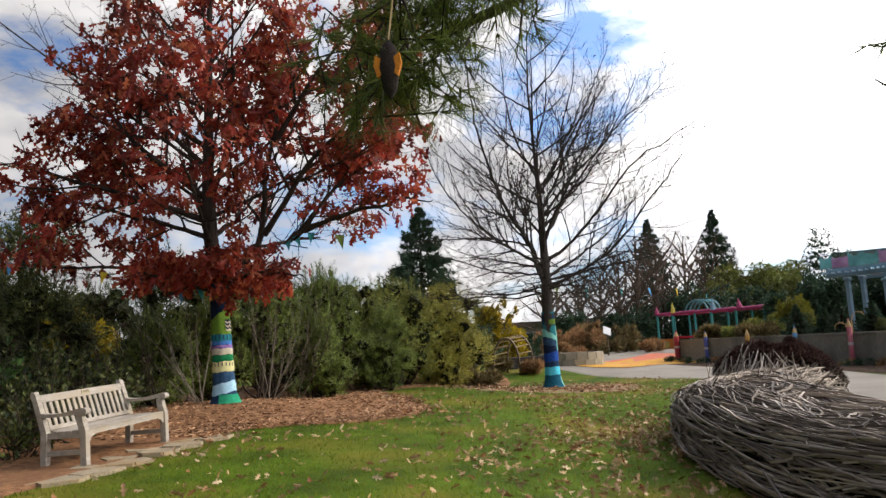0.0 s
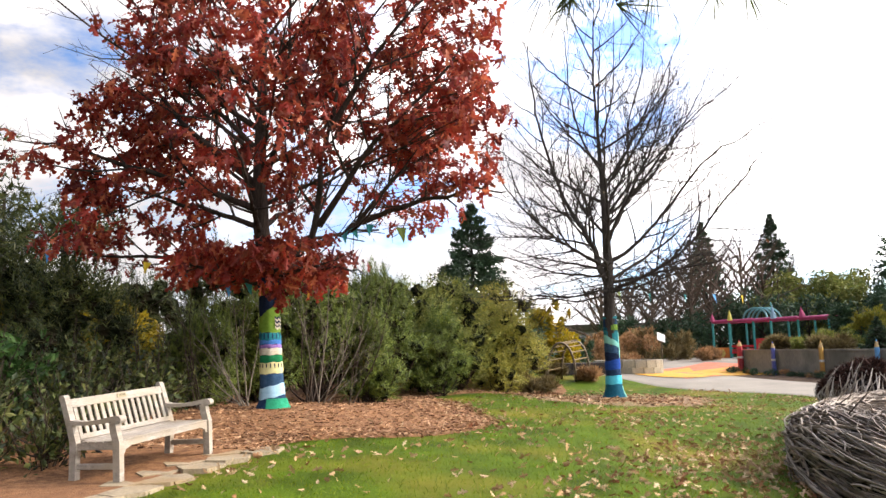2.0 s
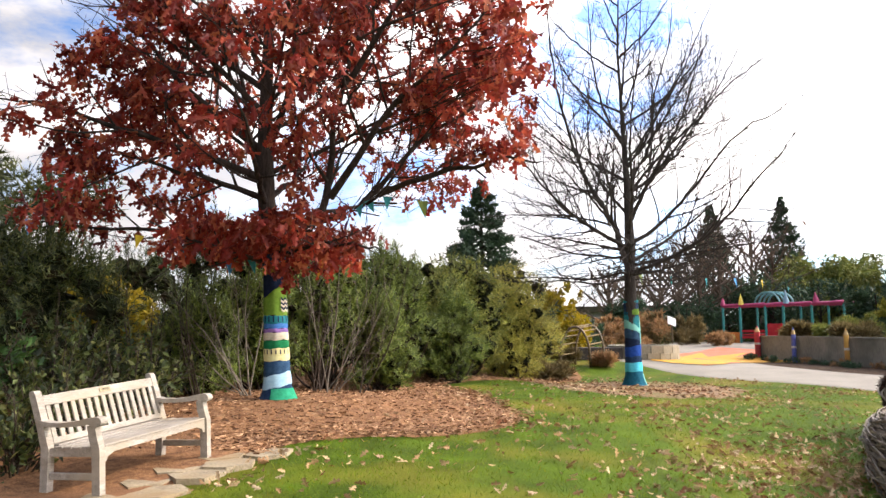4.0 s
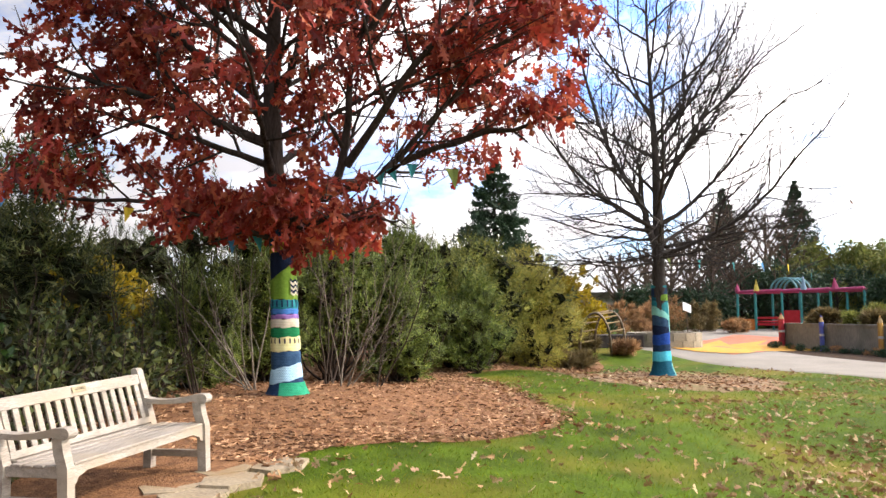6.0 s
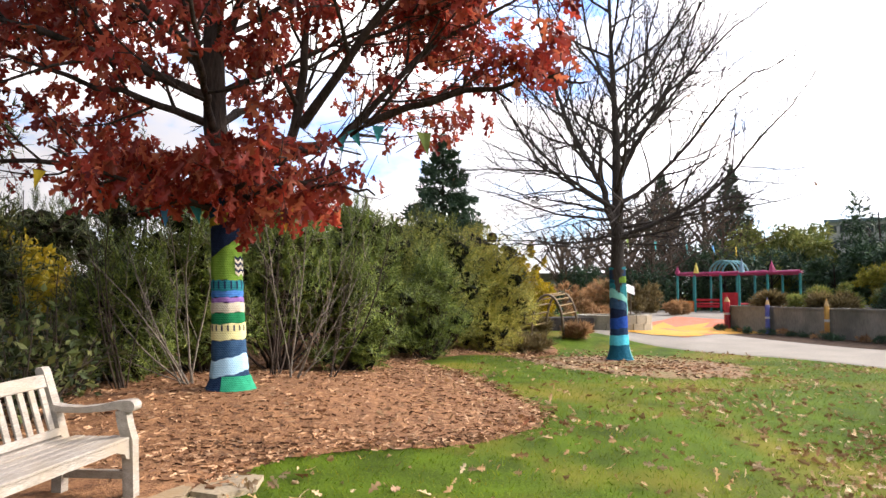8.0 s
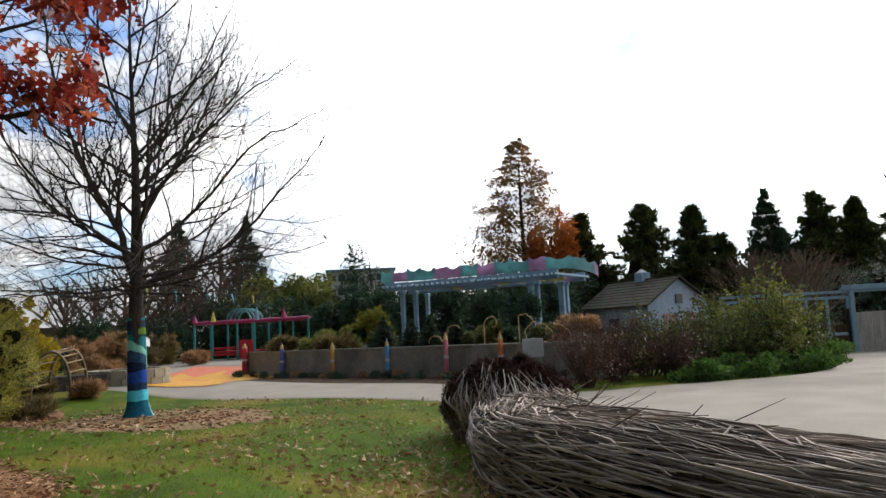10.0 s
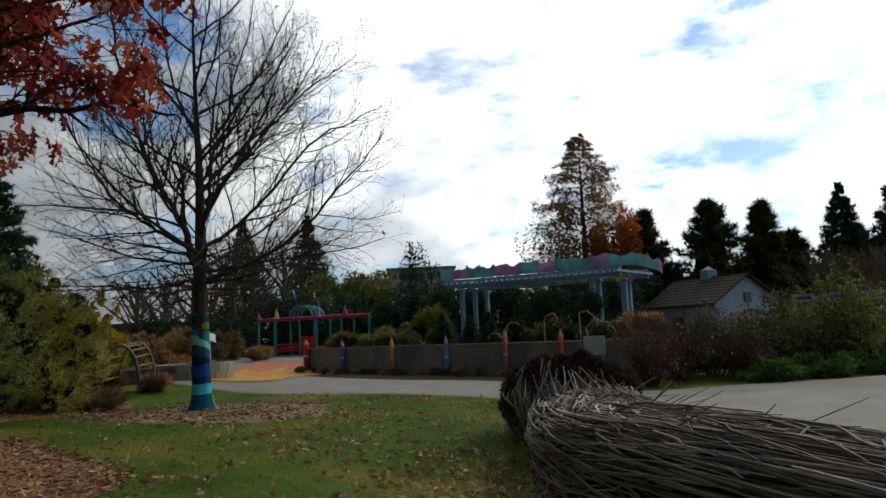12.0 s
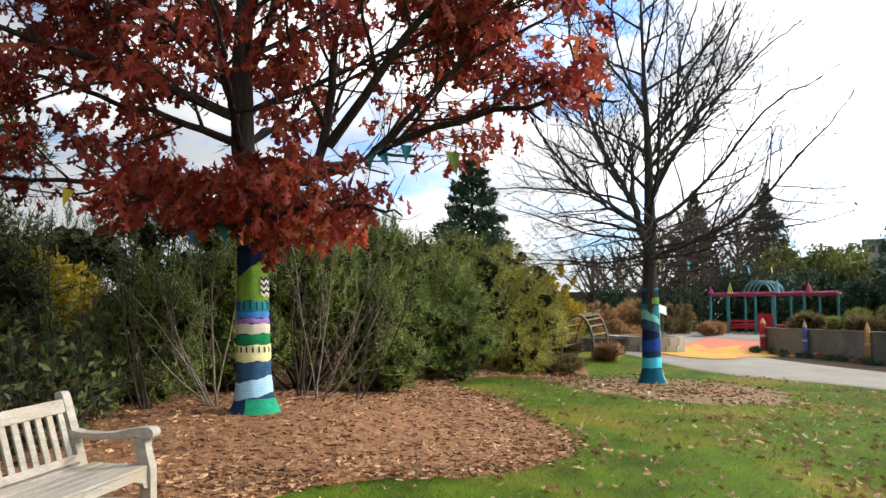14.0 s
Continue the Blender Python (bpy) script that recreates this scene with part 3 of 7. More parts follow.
def grow_sides(rs, pts, dr, rad, length, level, spec, shape, tips, first=0.18):
    per, angle, ratio = spec[level][2:5]
    if level + 1 >= len(spec):
        return
    m = int(per * length * rs.uniform(0.85, 1.15) + 0.5)
    az = rs.uniform(0, 6.28)
    n = len(pts) - 1
    for k in range(m):
        s = first + (0.97 - first) * (k + rs.uniform(0.2, 0.8)) / m
        i = min(n - 1, int(s * n))
        f = s * n - i
        p = np.array(pts[i]) * (1 - f) + np.array(pts[i + 1]) * f
        d = np.array(dr[i])
        az += 2.4 + rs.normal() * 0.4
        a = np.cross(d, [0.3, 0.2, 0.93])
        a = a / max(np.linalg.norm(a), 1e-6)
        b = np.cross(d, a)
        g = radians(angle) * rs.uniform(0.75, 1.2)
        out = d * math.cos(g) + (a * math.cos(az) + b * math.sin(az)) * math.sin(g)
        l = length * ratio * (1.08 - 0.75 * s) * rs.uniform(0.7, 1.2)
        if l > 0.08:
            limb(rs, p, out, l, rad[i] * rs.uniform(0.42, 0.6), level + 1, spec, shape, tips)


def envelope(rs, n, base, profile, lean=(0, 0), skew=None, shell=0.55, reject=None):
    """Points in a crown: profile of (height, radius); shell: how far they keep to the outside."""
    hs, rr = [p[0] for p in profile], [p[1] for p in profile]
    out = []
    while len(out) < n:
        h = rs.uniform(hs[0], hs[-1])
        rad = np.interp(h, hs, rr)
        if rs.uniform(0, max(rr)) > rad:
            continue
        a = rs.uniform(0, 2 * math.pi)
        lump = 1 + 0.16 * math.sin(3 * a + h * 1.3) + 0.12 * math.sin(5 * a - h * 2.1)
        f = rs.uniform(0, 1) ** shell
        x, y = rad * lump * f * math.cos(a), rad * lump * f * math.sin(a)
        p = (base[0] + x + lean[0] * h, base[1] + y + lean[1] * h, base[2] + h)
        if reject and reject(x, y, h, rs):
            continue
        out.append(p)
    return np.array(out)


def bands(tree, pts_r, rows, seed, side=0.5):
    """Knitted bands round a trunk. pts_r(h): centre and radius at height h; rows of (bottom, top, yarn, tilt at the bottom, tilt at the top, proud).
    The tilted edges rise towards the bearing side, in radians."""
    rs = np.random.RandomState(seed)
    for lo, hi, yarn, tilt0, tilt1, proud in rows:
        s = Mesh()
        n, m = 36, max(4, int((hi - lo) / 0.035) + 2)
        ph = rs.uniform(0, 6.28)
        for j in range(m):
            f = j / (m - 1)
            for k in range(n):
                a = 2 * math.pi * k / n
                h = lo + (hi - lo) * f + (tilt0 * (1 - f) + tilt1 * f) * math.cos(a - side) * 0.5 + 0.007 * math.sin(5 * a + ph) + 0.004 * math.sin(13 * a + 2 * ph)
                c, r = pts_r(max(h, 0.0))
                r = r + 0.010 + proud + 0.003 * math.sin(29 * a) + 0.006 * math.sin(math.pi * f) ** 0.5 + rs.normal() * 0.0012
                s.v.append((c[0] + r * math.cos(a), c[1] + r * math.sin(a), c[2] + max(h, 0.01)))
        s.f = [(j * n + k, j * n + (k + 1) % n, (j + 1) * n + (k + 1) % n, (j + 1) * n + k) for j in range(m - 1) for k in range(n)]
        part("yarn_band", s, YARN[yarn], tree, yarn.replace("_", " ") + " knitted yarn band", smooth=True)


def knit_patch(name, tree, pts_r, yarn, lo, hi, a0, a1, wave, proud, label):
    """A knitted strip over part of a trunk's round, its edges in chevrons of the given height."""
    s = Mesh()
    n = 13
    for j in range(3):
        for k in range(n):
            a = a0 + (a1 - a0) * k / (n - 1)
            h = lo + (hi - lo) * j / 2 + wave * abs((k / 3) % 2 - 1)
            c, r = pts_r(h)
            r += proud + (0.004 if j == 1 else 0)
            s.v.append((c[0] + r * math.cos(a), c[1] + r * math.sin(a), c[2] + h))
    s.f = [(j * n + k, j * n + k + 1, (j + 1) * n + k + 1, (j + 1) * n + k) for j in range(2) for k in range(n - 1)]
    part(name, s, YARN[yarn], tree, label, smooth=True)


# red oak on the berm
OAK = Vector((-4.62, 11.95, gzf(-4.6, 11.95)))


def oak_axis(h):
    r = 0.162 + 0.012 * math.sin(2.4 * h + 0.4) + 0.13 * math.exp(-h / 0.14) + 0.02 * max(0, h - 1.7)
    return (OAK.x - 0.05 * h, OAK.y, OAK.z), r


oak = thing("red_oak_tree", "red oak with rust-red leaves and striped knitting round its trunk", "tree")
oak_limbs = [[(-4.7, 11.95, 2.35), (-4.3, 12.1, 2.9), (-3.9, 12.19, 3.32), (-3.75, 12.15, 4.2), (-3.6, 12.1, 5.0), (-3.0, 12.2, 6.4), (-2.3, 12.3, 7.6)],
             [(-4.3, 12.1, 2.9), (-3.6, 12.25, 3.1), (-3.19, 12.39, 3.35), (-2.38, 12.57, 3.96), (-1.5, 12.7, 4.5), (-0.8, 12.8, 4.9)],
             [(-4.84, 11.9, 3.3), (-5.45, 11.72, 3.53), (-6.65, 11.34, 3.9), (-7.8, 11.0, 4.2)],
             [(-4.82, 11.9, 2.8), (-5.6, 11.5, 2.75), (-6.6, 11.1, 2.85), (-8.0, 10.6, 3.0)],
             [(-4.85, 11.9, 3.6), (-5.3, 12.0, 4.4), (-5.6, 12.0, 5.6), (-6.1, 12.0, 7.0)],
             [(-4.86, 11.9, 4.0), (-4.4, 11.7, 4.8), (-4.0, 11.4, 6.2), (-3.7, 11.0, 7.4)],
             [(-4.84, 11.9, 3.2), (-4.6, 11.2, 3.5), (-4.3, 10.2, 3.8), (-4.0, 9.2, 4.3)],
             [(-4.84, 11.9, 3.3), (-5.0, 12.8, 3.7), (-5.3, 13.9, 4.2), (-5.5, 14.8, 5.0)],
             [(-4.74, 11.92, 2.35), (-4.3, 11.5, 2.45), (-3.8, 11.1, 2.6), (-3.4, 10.8, 2.7)],
             [(-4.74, 11.92, 2.3), (-5.2, 11.2, 2.5), (-5.6, 10.5, 2.7)],
             [(-3.9, 12.19, 3.32), (-3.0, 11.9, 4.2), (-2.0, 11.7, 5.0), (-1.1, 11.6, 5.9)],
             [(-3.19, 12.39, 3.35), (-2.2, 12.2, 3.6), (-1.3, 12.0, 3.7), (-0.6, 12.0, 3.6)],
             [(-3.6, 12.1, 5.0), (-2.6, 11.9, 6.2), (-1.5, 11.8, 7.2)],
             [(-4.86, 11.9, 4.0), (-6.0, 11.6, 5.0), (-7.2, 11.4, 6.2), (-8.2, 11.2, 7.0)],
             [(-4.86, 11.9, 4.6), (-5.8, 11.2, 5.8), (-6.6, 10.6, 7.2)],
             [(-4.7, 11.95, 2.4), (-3.9, 11.6, 2.5), (-3.3, 11.4, 2.4), (-2.8, 11.4, 2.25)],
             [(-4.86, 11.9, 3.6), (-6.2, 11.2, 4.2), (-7.6, 10.6, 4.8), (-8.8, 10.2, 5.2)],
             [(-4.85, 11.9, 5.0), (-6.2, 11.6, 6.0), (-7.6, 11.4, 7.0), (-8.6, 11.2, 7.6)]]
rs = np.random.RandomState(11)
OAK_SPEC = [(0.08, 0.45, 2.5, 50, 0.56, 0.25), (0.10, 0.30, 3.2, 48, 0.52, 0.3), (0.13, 0.0, 3.6, 48, 0.5, 0.3), (0.14, -0.2, 0, 0, 0, 0.4)]
wood, tips = Mesh(), []
wood.tube([(OAK.x, OAK.y, OAK.z - 0.1), (OAK.x - 0.02, OAK.y, OAK.z + 0.15), (OAK.x - 0.1, OAK.y, OAK.z + 2.0), (-4.84, 11.9, 3.3), (-4.86, 11.86, 4.3), (-4.85, 11.9, 6), (-4.8, 11.9, 8), (-4.7, 11.9, 9.5)], [0.24, 0.16, 0.15, 0.135, 0.115, 0.08, 0.045, 0.015], 14)
def oak_reach(h):
    """How far the crown reaches from the trunk at a height."""
    return float(np.interp(h, [2.0, 3.2, 5.0, 6.3, 7.2, 8.4, 9.6, 10.4], [4.3, 4.5, 4.4, 3.9, 3.2, 2.2, 1.0, 0.2]))


for line in oak_limbs:
    pts = resample(line, 4 * len(line))
    far = np.hypot(pts[:, 0] - OAK.x, pts[:, 1] - OAK.y)
    pts = pts[[k < 6 or d < oak_reach(p[2] - OAK.z) - 0.25 for k, (p, d) in enumerate(zip(pts, far))]]
    pts[4:] += np.cumsum(rs.normal(size=(len(pts) - 4, 3)) * 0.03, 0)
    dr = np.gradient(pts, axis=0)
    dr /= np.linalg.norm(dr, axis=1, keepdims=True)
    L = float(np.linalg.norm(np.diff(pts, axis=0), axis=1).sum())
    rad = np.linspace(0.024 + 0.010 * L, 0.010, len(pts))
    wood.tube(pts, rad, 9, cap=False)
    grow_sides(rs, list(pts), list(dr), list(rad), L, 0, OAK_SPEC, wood, tips, 0.22)
    tips.append((1, pts[-1], dr[-1]))
for k in range(26):
    u = (k + 0.5) / 26
    h = 3.3 + 5.9 * u
    a = 2.4 * k + 0.5
    out = radians(66 - 36 * u)
    L = np.interp(h, [2.6, 4.0, 6.0, 8.0, 9.5], [3.6, 4.2, 3.4, 2.2, 1.0]) * rs.uniform(0.8, 1.05)
    limb(rs, (-4.84, 11.9, OAK.z + h), (math.sin(out) * math.cos(a), math.sin(out) * math.sin(a), math.cos(out)), L, 0.012 + 0.007 * L, 0, OAK_SPEC, wood, tips)
outer = envelope(rs, 190, OAK, [(3.3, 3.6), (4.0, 4.15), (5.4, 4.0), (6.6, 3.3)], shell=0.3, reject=lambda x, y, h, q: not 2.3 < 0.87 * x + 0.49 * y < 3.45 or noise.noise(Vector((x, y, h)) * 1.3) < -0.05)
outer += np.array([0.5, -0.86, 0.0]) * 0.9
for q in outer:
    d = q - np.array([OAK.x, OAK.y, q[2] - 0.5])
    d /= np.linalg.norm(d)
    wood.tube([q - d * 0.75 + rs.normal(size=3) * 0.08, q - d * 0.35 + rs.normal(size=3) * 0.03, q], [0.009, 0.006, 0.003], 3, cap=False)
def under_crown(p):
    """The open air below and outside the crown on the lawn side, free of twigs."""
    side = 0.86 * (p[0] - OAK.x) + 0.5 * (p[1] - OAK.y)
    h = p[2] - OAK.z
    return side > 3.8 or (side > 1.5 and h < 3.1 + 0.1 * (side - 1.5)) or (side > 0.9 and 2.4 < h < 2.95)


wood.f = [f for f in wood.f if not all(under_crown(wood.v[i]) for i in f)]
part("trunk", wood, M_BARK, oak, "dark brown bark", smooth=True)


def oak_ok(p):
    x, y, h = p[0] - OAK.x, p[1] - OAK.y, p[2] - OAK.z
    if h < (1.9 if x > 0.4 else 2.15) or (x > 1.55 and h < 2.55 + 0.25 * min(x - 1.1, 2.0)) or (h < 2.3 and x * x + y * y > 6.5) or (x < -1.5 and h < 2.25 + 0.5 * abs(math.sin(7 * x + 5 * y))) or (y < -2.4 and h < 3.0):
        return False
    if math.hypot(x, y) > oak_reach(h) * (1 + 0.22 * noise.noise(Vector(p) * 0.9)):
        return False
    side = 0.86 * x + 0.5 * y
    if h > 4.6 and side < -3.5 + 0.5 * (h - 4.6):
        return False
    if side > 3.5 + 0.7 * noise.noise(Vector(p) * 0.8):
        return False
    if (side > 1.5 and h < 3.25 + 0.1 * (side - 1.5)) or (1.0 < side and 2.45 < h < 3.3) or (1.25 < side and h < 2.5):
        return False
    if 2.7 < h < 4.1 and 0.4 < side < 2.6 and noise.noise(Vector(p) * 2.3) < 0.25:
        return False
    return noise.noise(Vector(p) * 1.1) > (-0.3 if side < -0.9 and h < 5 else 0.04)


tip_p = np.array([p for l, p, d in tips if l >= 2 and oak_ok(p)])
tip_d = np.array([d for l, p, d in tips if l >= 2 and oak_ok(p)])
pick = rs.permutation(len(tip_p))[:3900]
tip_p, tip_d = tip_p[pick], tip_d[pick]
low = envelope(rs, 190, OAK, [(1.8, 0.9), (2.2, 1.6), (2.8, 1.8)], shell=0.6, reject=lambda x, y, h, q: 0.86 * x + 0.5 * y > 1.15 or (0.86 * x + 0.5 * y > 0.3 and h < 2.05) or (0.86 * x + 0.5 * y > 0.9 and h > 2.5) or x < -1.5 or (h < 2.2 and x < 0.3))
tip_p, tip_d = np.concatenate([tip_p, low]), np.concatenate([tip_d, rs.normal(size=low.shape) * np.array([0.6, 0.6, 0.2])])
tip_p, tip_d = np.concatenate([tip_p, outer]), np.concatenate([tip_d, rs.normal(size=outer.shape) * np.array([0.6, 0.6, 0.2])])
reps = 8
c = np.repeat(tip_p, reps, 0) + rs.normal(size=(len(tip_p) * reps, 3)) * 0.05
c -= np.repeat(tip_d, reps, 0) * rs.choice([0.0, 0.0, 0.14, 0.28], len(c))[:, None]
spin = np.tile(np.arange(reps) * 2 * math.pi / reps, len(tip_p)) + np.repeat(rs.uniform(0, 6.28, len(tip_p)), reps)
tilt = np.repeat(tip_d, reps, 0) * 0.45 + np.stack([np.cos(spin) * 0.6, np.sin(spin) * 0.6, -rs.uniform(0.25, 1.3, len(c))], 1) + rs.normal(size=c.shape) * 0.22
scatter("crown", OAK_V, OAK_F, c, turns(rs, len(c), tilt), rs.uniform(0.14, 0.25, len(c)), M_OAK, oak)
bands(oak, oak_axis, [(0.0, 0.24, "navy", 0.0, 0.10, 0.0), (0.215, 0.405, "pale_blue", 0.09, 0.09, 0.004), (0.405, 0.60, "slate", 0.09, 0.02, 0.0),
                      (0.60, 0.78, "cream", 0.02, 0.02, 0.006), (0.78, 0.905, "forest", 0.02, 0.01, 0.0), (0.905, 1.015, "beige", 0.01, 0.01, 0.004), (1.015, 1.075, "purple", 0.01, 0.01, 0.0),
                      (1.075, 1.15, "blue", 0.01, 0.01, 0.0), (1.15, 1.27, "teal", 0.01, 0.0, 0.003), (1.27, 1.65, "olive", 0.0, 0.26, 0.004), (1.65, 1.92, "ink", 0.26, 0.10, 0.0),
                      (1.92, 2.03, "mustard", 0.10, 0.14, 0.004), (2.03, 2.2, "navy", 0.14, 0.04, 0.0)], 2)
knit_patch("green_foot", oak, oak_axis, "green", 0.03, 0.20, -1.45, 1.7, 0.0, 0.030, "green knitted foot")
for k in range(6):
    knit_patch("zigzag_stripe", oak, oak_axis, ("beige", "ink")[k % 2], 1.31 + 0.034 * k, 1.344 + 0.034 * k, -0.55, 0.45, 0.035, 0.027, "black and white zigzag knitting")
for k in range(9):
    a = -2.5 + 0.34 * k
    knit_patch("dark_stitch", oak, oak_axis, "ink", 0.70, 0.765, a, a + 0.10, 0.0, 0.026, "dark stitch on the cream band")
for k in range(8):
    a = -2.4 + 0.38 * k
    knit_patch("dark_rib", oak, oak_axis, "navy", 1.17, 1.26, a, a + 0.11, 0.0, 0.024, "dark rib on the teal band")

# bare tree on the lawn
BARE = Vector((-0.22, 24.5, gzf(-0.22, 24.5)))


def bare_axis(h):
    r = 0.225 - 0.012 * h + 0.15 * math.exp(-h / 0.18)
    return (BARE.x - 0.012 * h, BARE.y, BARE.z), r


bare = thing("bare_tree", "leafless grey tree with a trunk wrapped in blue and teal knitting", "tree")
bz = BARE.z
rs = np.random.RandomState(21)
BARE_SPEC = [(0.07, 0.42, 3.7, 44, 0.46, 0.16), (0.10, 0.40, 4.6, 44, 0.50, 0.3), (0.13, 0.30, 4.2, 44, 0.5, 0.4), (0.14, 0.25, 0, 0, 0, 0.6)]
LOW_SPEC = [(0.08, 0.05, 3.6, 44, 0.46, 0.16), (0.11, 0.05, 3.6, 46, 0.55, 0.3), (0.14, 0.1, 3.6, 46, 0.5, 0.4), (0.14, 0.2, 0, 0, 0, 0.6)]
wood, tips = Mesh(), []
LEAD_H, LEAD_X = [0, 2.7, 4.0, 6.0, 8.0, 10.0, 12.0, 13.4], [-0.22, -0.25, -0.22, -0.24, -0.32, -0.38, -0.30, -0.2]
wood.tube([(-0.22, 24.5, bz - 0.1), (-0.22, 24.5, bz + 0.2)] + [(x, 24.5 + 0.06 * math.sin(1.7 * h), bz + h) for h, x in zip(LEAD_H[1:], LEAD_X[1:])],
          [0.30, 0.20, 0.175, 0.155, 0.098, 0.058, 0.034, 0.02, 0.008], 14)


def bare_limb(line, r, spec=BARE_SPEC):
    """A main limb along points of (metres to the side, metres back, height)."""
    pts = resample([(-0.24 + x, 24.5 + y, bz + h) for x, y, h in line], 5 * len(line))
    pts[3:] += np.cumsum(rs.normal(size=(len(pts) - 3, 3)) * 0.022, 0)
    dr = np.gradient(pts, axis=0)
    dr /= np.linalg.norm(dr, axis=1, keepdims=True)
    L = float(np.linalg.norm(np.diff(pts, axis=0), axis=1).sum())
    rad = r * (1 - 0.86 * np.linspace(0, 1, len(pts)) ** 0.8)
    wood.tube(pts, rad, 8, cap=False)
    grow_sides(rs, list(pts), list(dr), list(rad), L, 0, spec, wood, tips, 0.2)
    tips.append((2, pts[-1], dr[-1]))


for line, r in (([(0, 0, 3.3), (-0.25, -0.1, 4.2), (-0.5, -0.2, 5.0), (-1.0, -0.3, 5.9), (-1.6, -0.4, 7.6), (-2.0, -0.4, 9.4), (-2.2, -0.4, 11.2)], 0.115),
                ([(0, 0, 5.8), (0.4, 0.2, 6.5), (0.85, 0.4, 7.4), (1.05, 0.5, 8.9), (1.4, 0.5, 10.3), (1.6, 0.5, 11.6)], 0.062),
                ([(0, 0, 4.7), (0.5, -0.3, 5.5), (1.1, -0.5, 6.6), (1.7, -0.7, 7.7), (2.0, -0.8, 8.6), (2.5, -0.8, 10.2)], 0.070),
                ([(0, 0, 4.1), (0.8, 0.2, 4.7), (1.75, 0.4, 5.7), (3.1, 0.7, 7.3), (4.3, 0.9, 8.0), (5.3, 1.0, 8.6)], 0.072),
                ([(0, 0, 5.6), (1.2, 0, 6.9), (2.5, 0, 8.0), (3.6, 0, 8.9), (4.5, 0, 9.5)], 0.056),
                ([(0, 0, 5.2), (0.9, 0.3, 6.3), (1.9, 0.5, 7.6), (2.8, 0.6, 8.9), (3.5, 0.7, 10.2)], 0.060),
                ([(0, 0, 6.6), (0.8, 0.1, 7.7), (1.6, 0.2, 9.1), (2.3, 0.3, 10.6), (2.7, 0.3, 11.6)], 0.048),
                ([(0, 0, 3.2), (1.0, -0.4, 3.7), (2.2, -0.8, 4.3), (3.2, -1.1, 5.2), (4.1, -1.3, 6.2), (4.75, -1.4, 7.0)], 0.072),
                ([(-0.2, -0.1, 4.1), (-0.9, 0.3, 4.6), (-1.7, 0.6, 5.2), (-2.5, 0.8, 6.1), (-3.0, 1.0, 7.2), (-3.4, 1.0, 8.6)], 0.066),
                ([(0, 0, 5.0), (-0.6, 0.8, 5.9), (-1.1, 1.5, 7.2), (-1.3, 1.9, 8.8), (-1.3, 2.0, 10.2)], 0.058),
                ([(0, 0, 4.4), (0.2, -1.0, 5.2), (0.3, -1.9, 6.3), (0.4, -2.6, 7.8), (0.5, -2.9, 9.2)], 0.066),
                ([(0, 0, 4.9), (0.4, 1.1, 5.8), (0.7, 2.0, 7.0), (0.8, 2.6, 8.6), (0.8, 2.8, 9.8)], 0.062),
                ([(0, 0, 4.0), (-1.0, -0.9, 4.6), (-2.0, -1.7, 5.5), (-2.8, -2.2, 6.7), (-3.2, -2.4, 7.8)], 0.060),
                ([(0, 0, 7.0), (-0.5, -0.3, 7.9), (-0.8, -0.5, 9.3), (-0.9, -0.5, 10.8), (-0.9, -0.5, 12.0)], 0.048),
                ([(0, 0, 8.2), (0.4, -0.2, 9.1), (0.6, -0.3, 10.4), (0.7, -0.3, 12.0)], 0.040),
                ([(0, 0, 6.4), (0.7, -0.8, 7.2), (1.5, -1.5, 8.3), (2.0, -1.8, 9.5)], 0.050),
                ([(0, 0, 3.6), (1.3, 1.1, 4.4), (2.4, 2.0, 5.5), (3.1, 2.6, 6.8)], 0.060)):
    bare_limb(line, r)
for line, r in (([(0, 0, 3.5), (1.6, -0.3, 3.7), (3.2, -0.6, 3.9), (4.7, -0.8, 4.3)], 0.050), ([(0, 0, 3.7), (-1.3, -0.2, 3.9), (-2.6, -0.4, 4.3), (-4.0, -0.5, 4.7)], 0.046),
                ([(0, 0, 3.3), (-1.4, 0.5, 3.3), (-2.8, 0.9, 3.4), (-4.2, 1.1, 3.5)], 0.044), ([(0, 0, 3.9), (-1.2, 0.9, 4.3), (-2.6, 1.5, 4.7), (-3.9, 1.8, 5.2)], 0.044),
                ([(0, 0, 3.1), (-1.2, -1.0, 3.0), (-2.6, -1.7, 3.1), (-3.8, -2.1, 3.2)], 0.040), ([(0, 0, 3.2), (1.0, -1.2, 3.3), (2.0, -2.3, 3.5), (3.0, -3.0, 3.9)], 0.042),
                ([(0, 0, 3.4), (0.3, 1.5, 3.6), (0.6, 2.8, 4.0), (0.8, 3.9, 4.6)], 0.042), ([(0, 0, 3.6), (0.1, -1.5, 3.9), (-0.2, -2.9, 4.4), (-0.4, -3.8, 5.0)], 0.044)):
    bare_limb(line, r, LOW_SPEC)
for k in range(16):
    a, h = 2.4 * k + 0.7, 5.6 + 0.42 * k
    reach, rise = float(np.interp(h, [5.6, 9, 12], [3.3, 2.5, 1.0])), float(np.interp(h, [5.6, 12], [3.0, 1.5]))
    x0 = float(np.interp(h, LEAD_H, LEAD_X)) + 0.24
    bare_limb([(x0, 0, h), (x0 + reach * 0.45 * math.cos(a), reach * 0.45 * math.sin(a), h + rise * 0.33), (x0 + reach * 0.8 * math.cos(a), reach * 0.8 * math.sin(a), h + rise * 0.72), (x0 + reach * math.cos(a), reach * math.sin(a), h + rise)], 0.016 + 0.010 * reach)
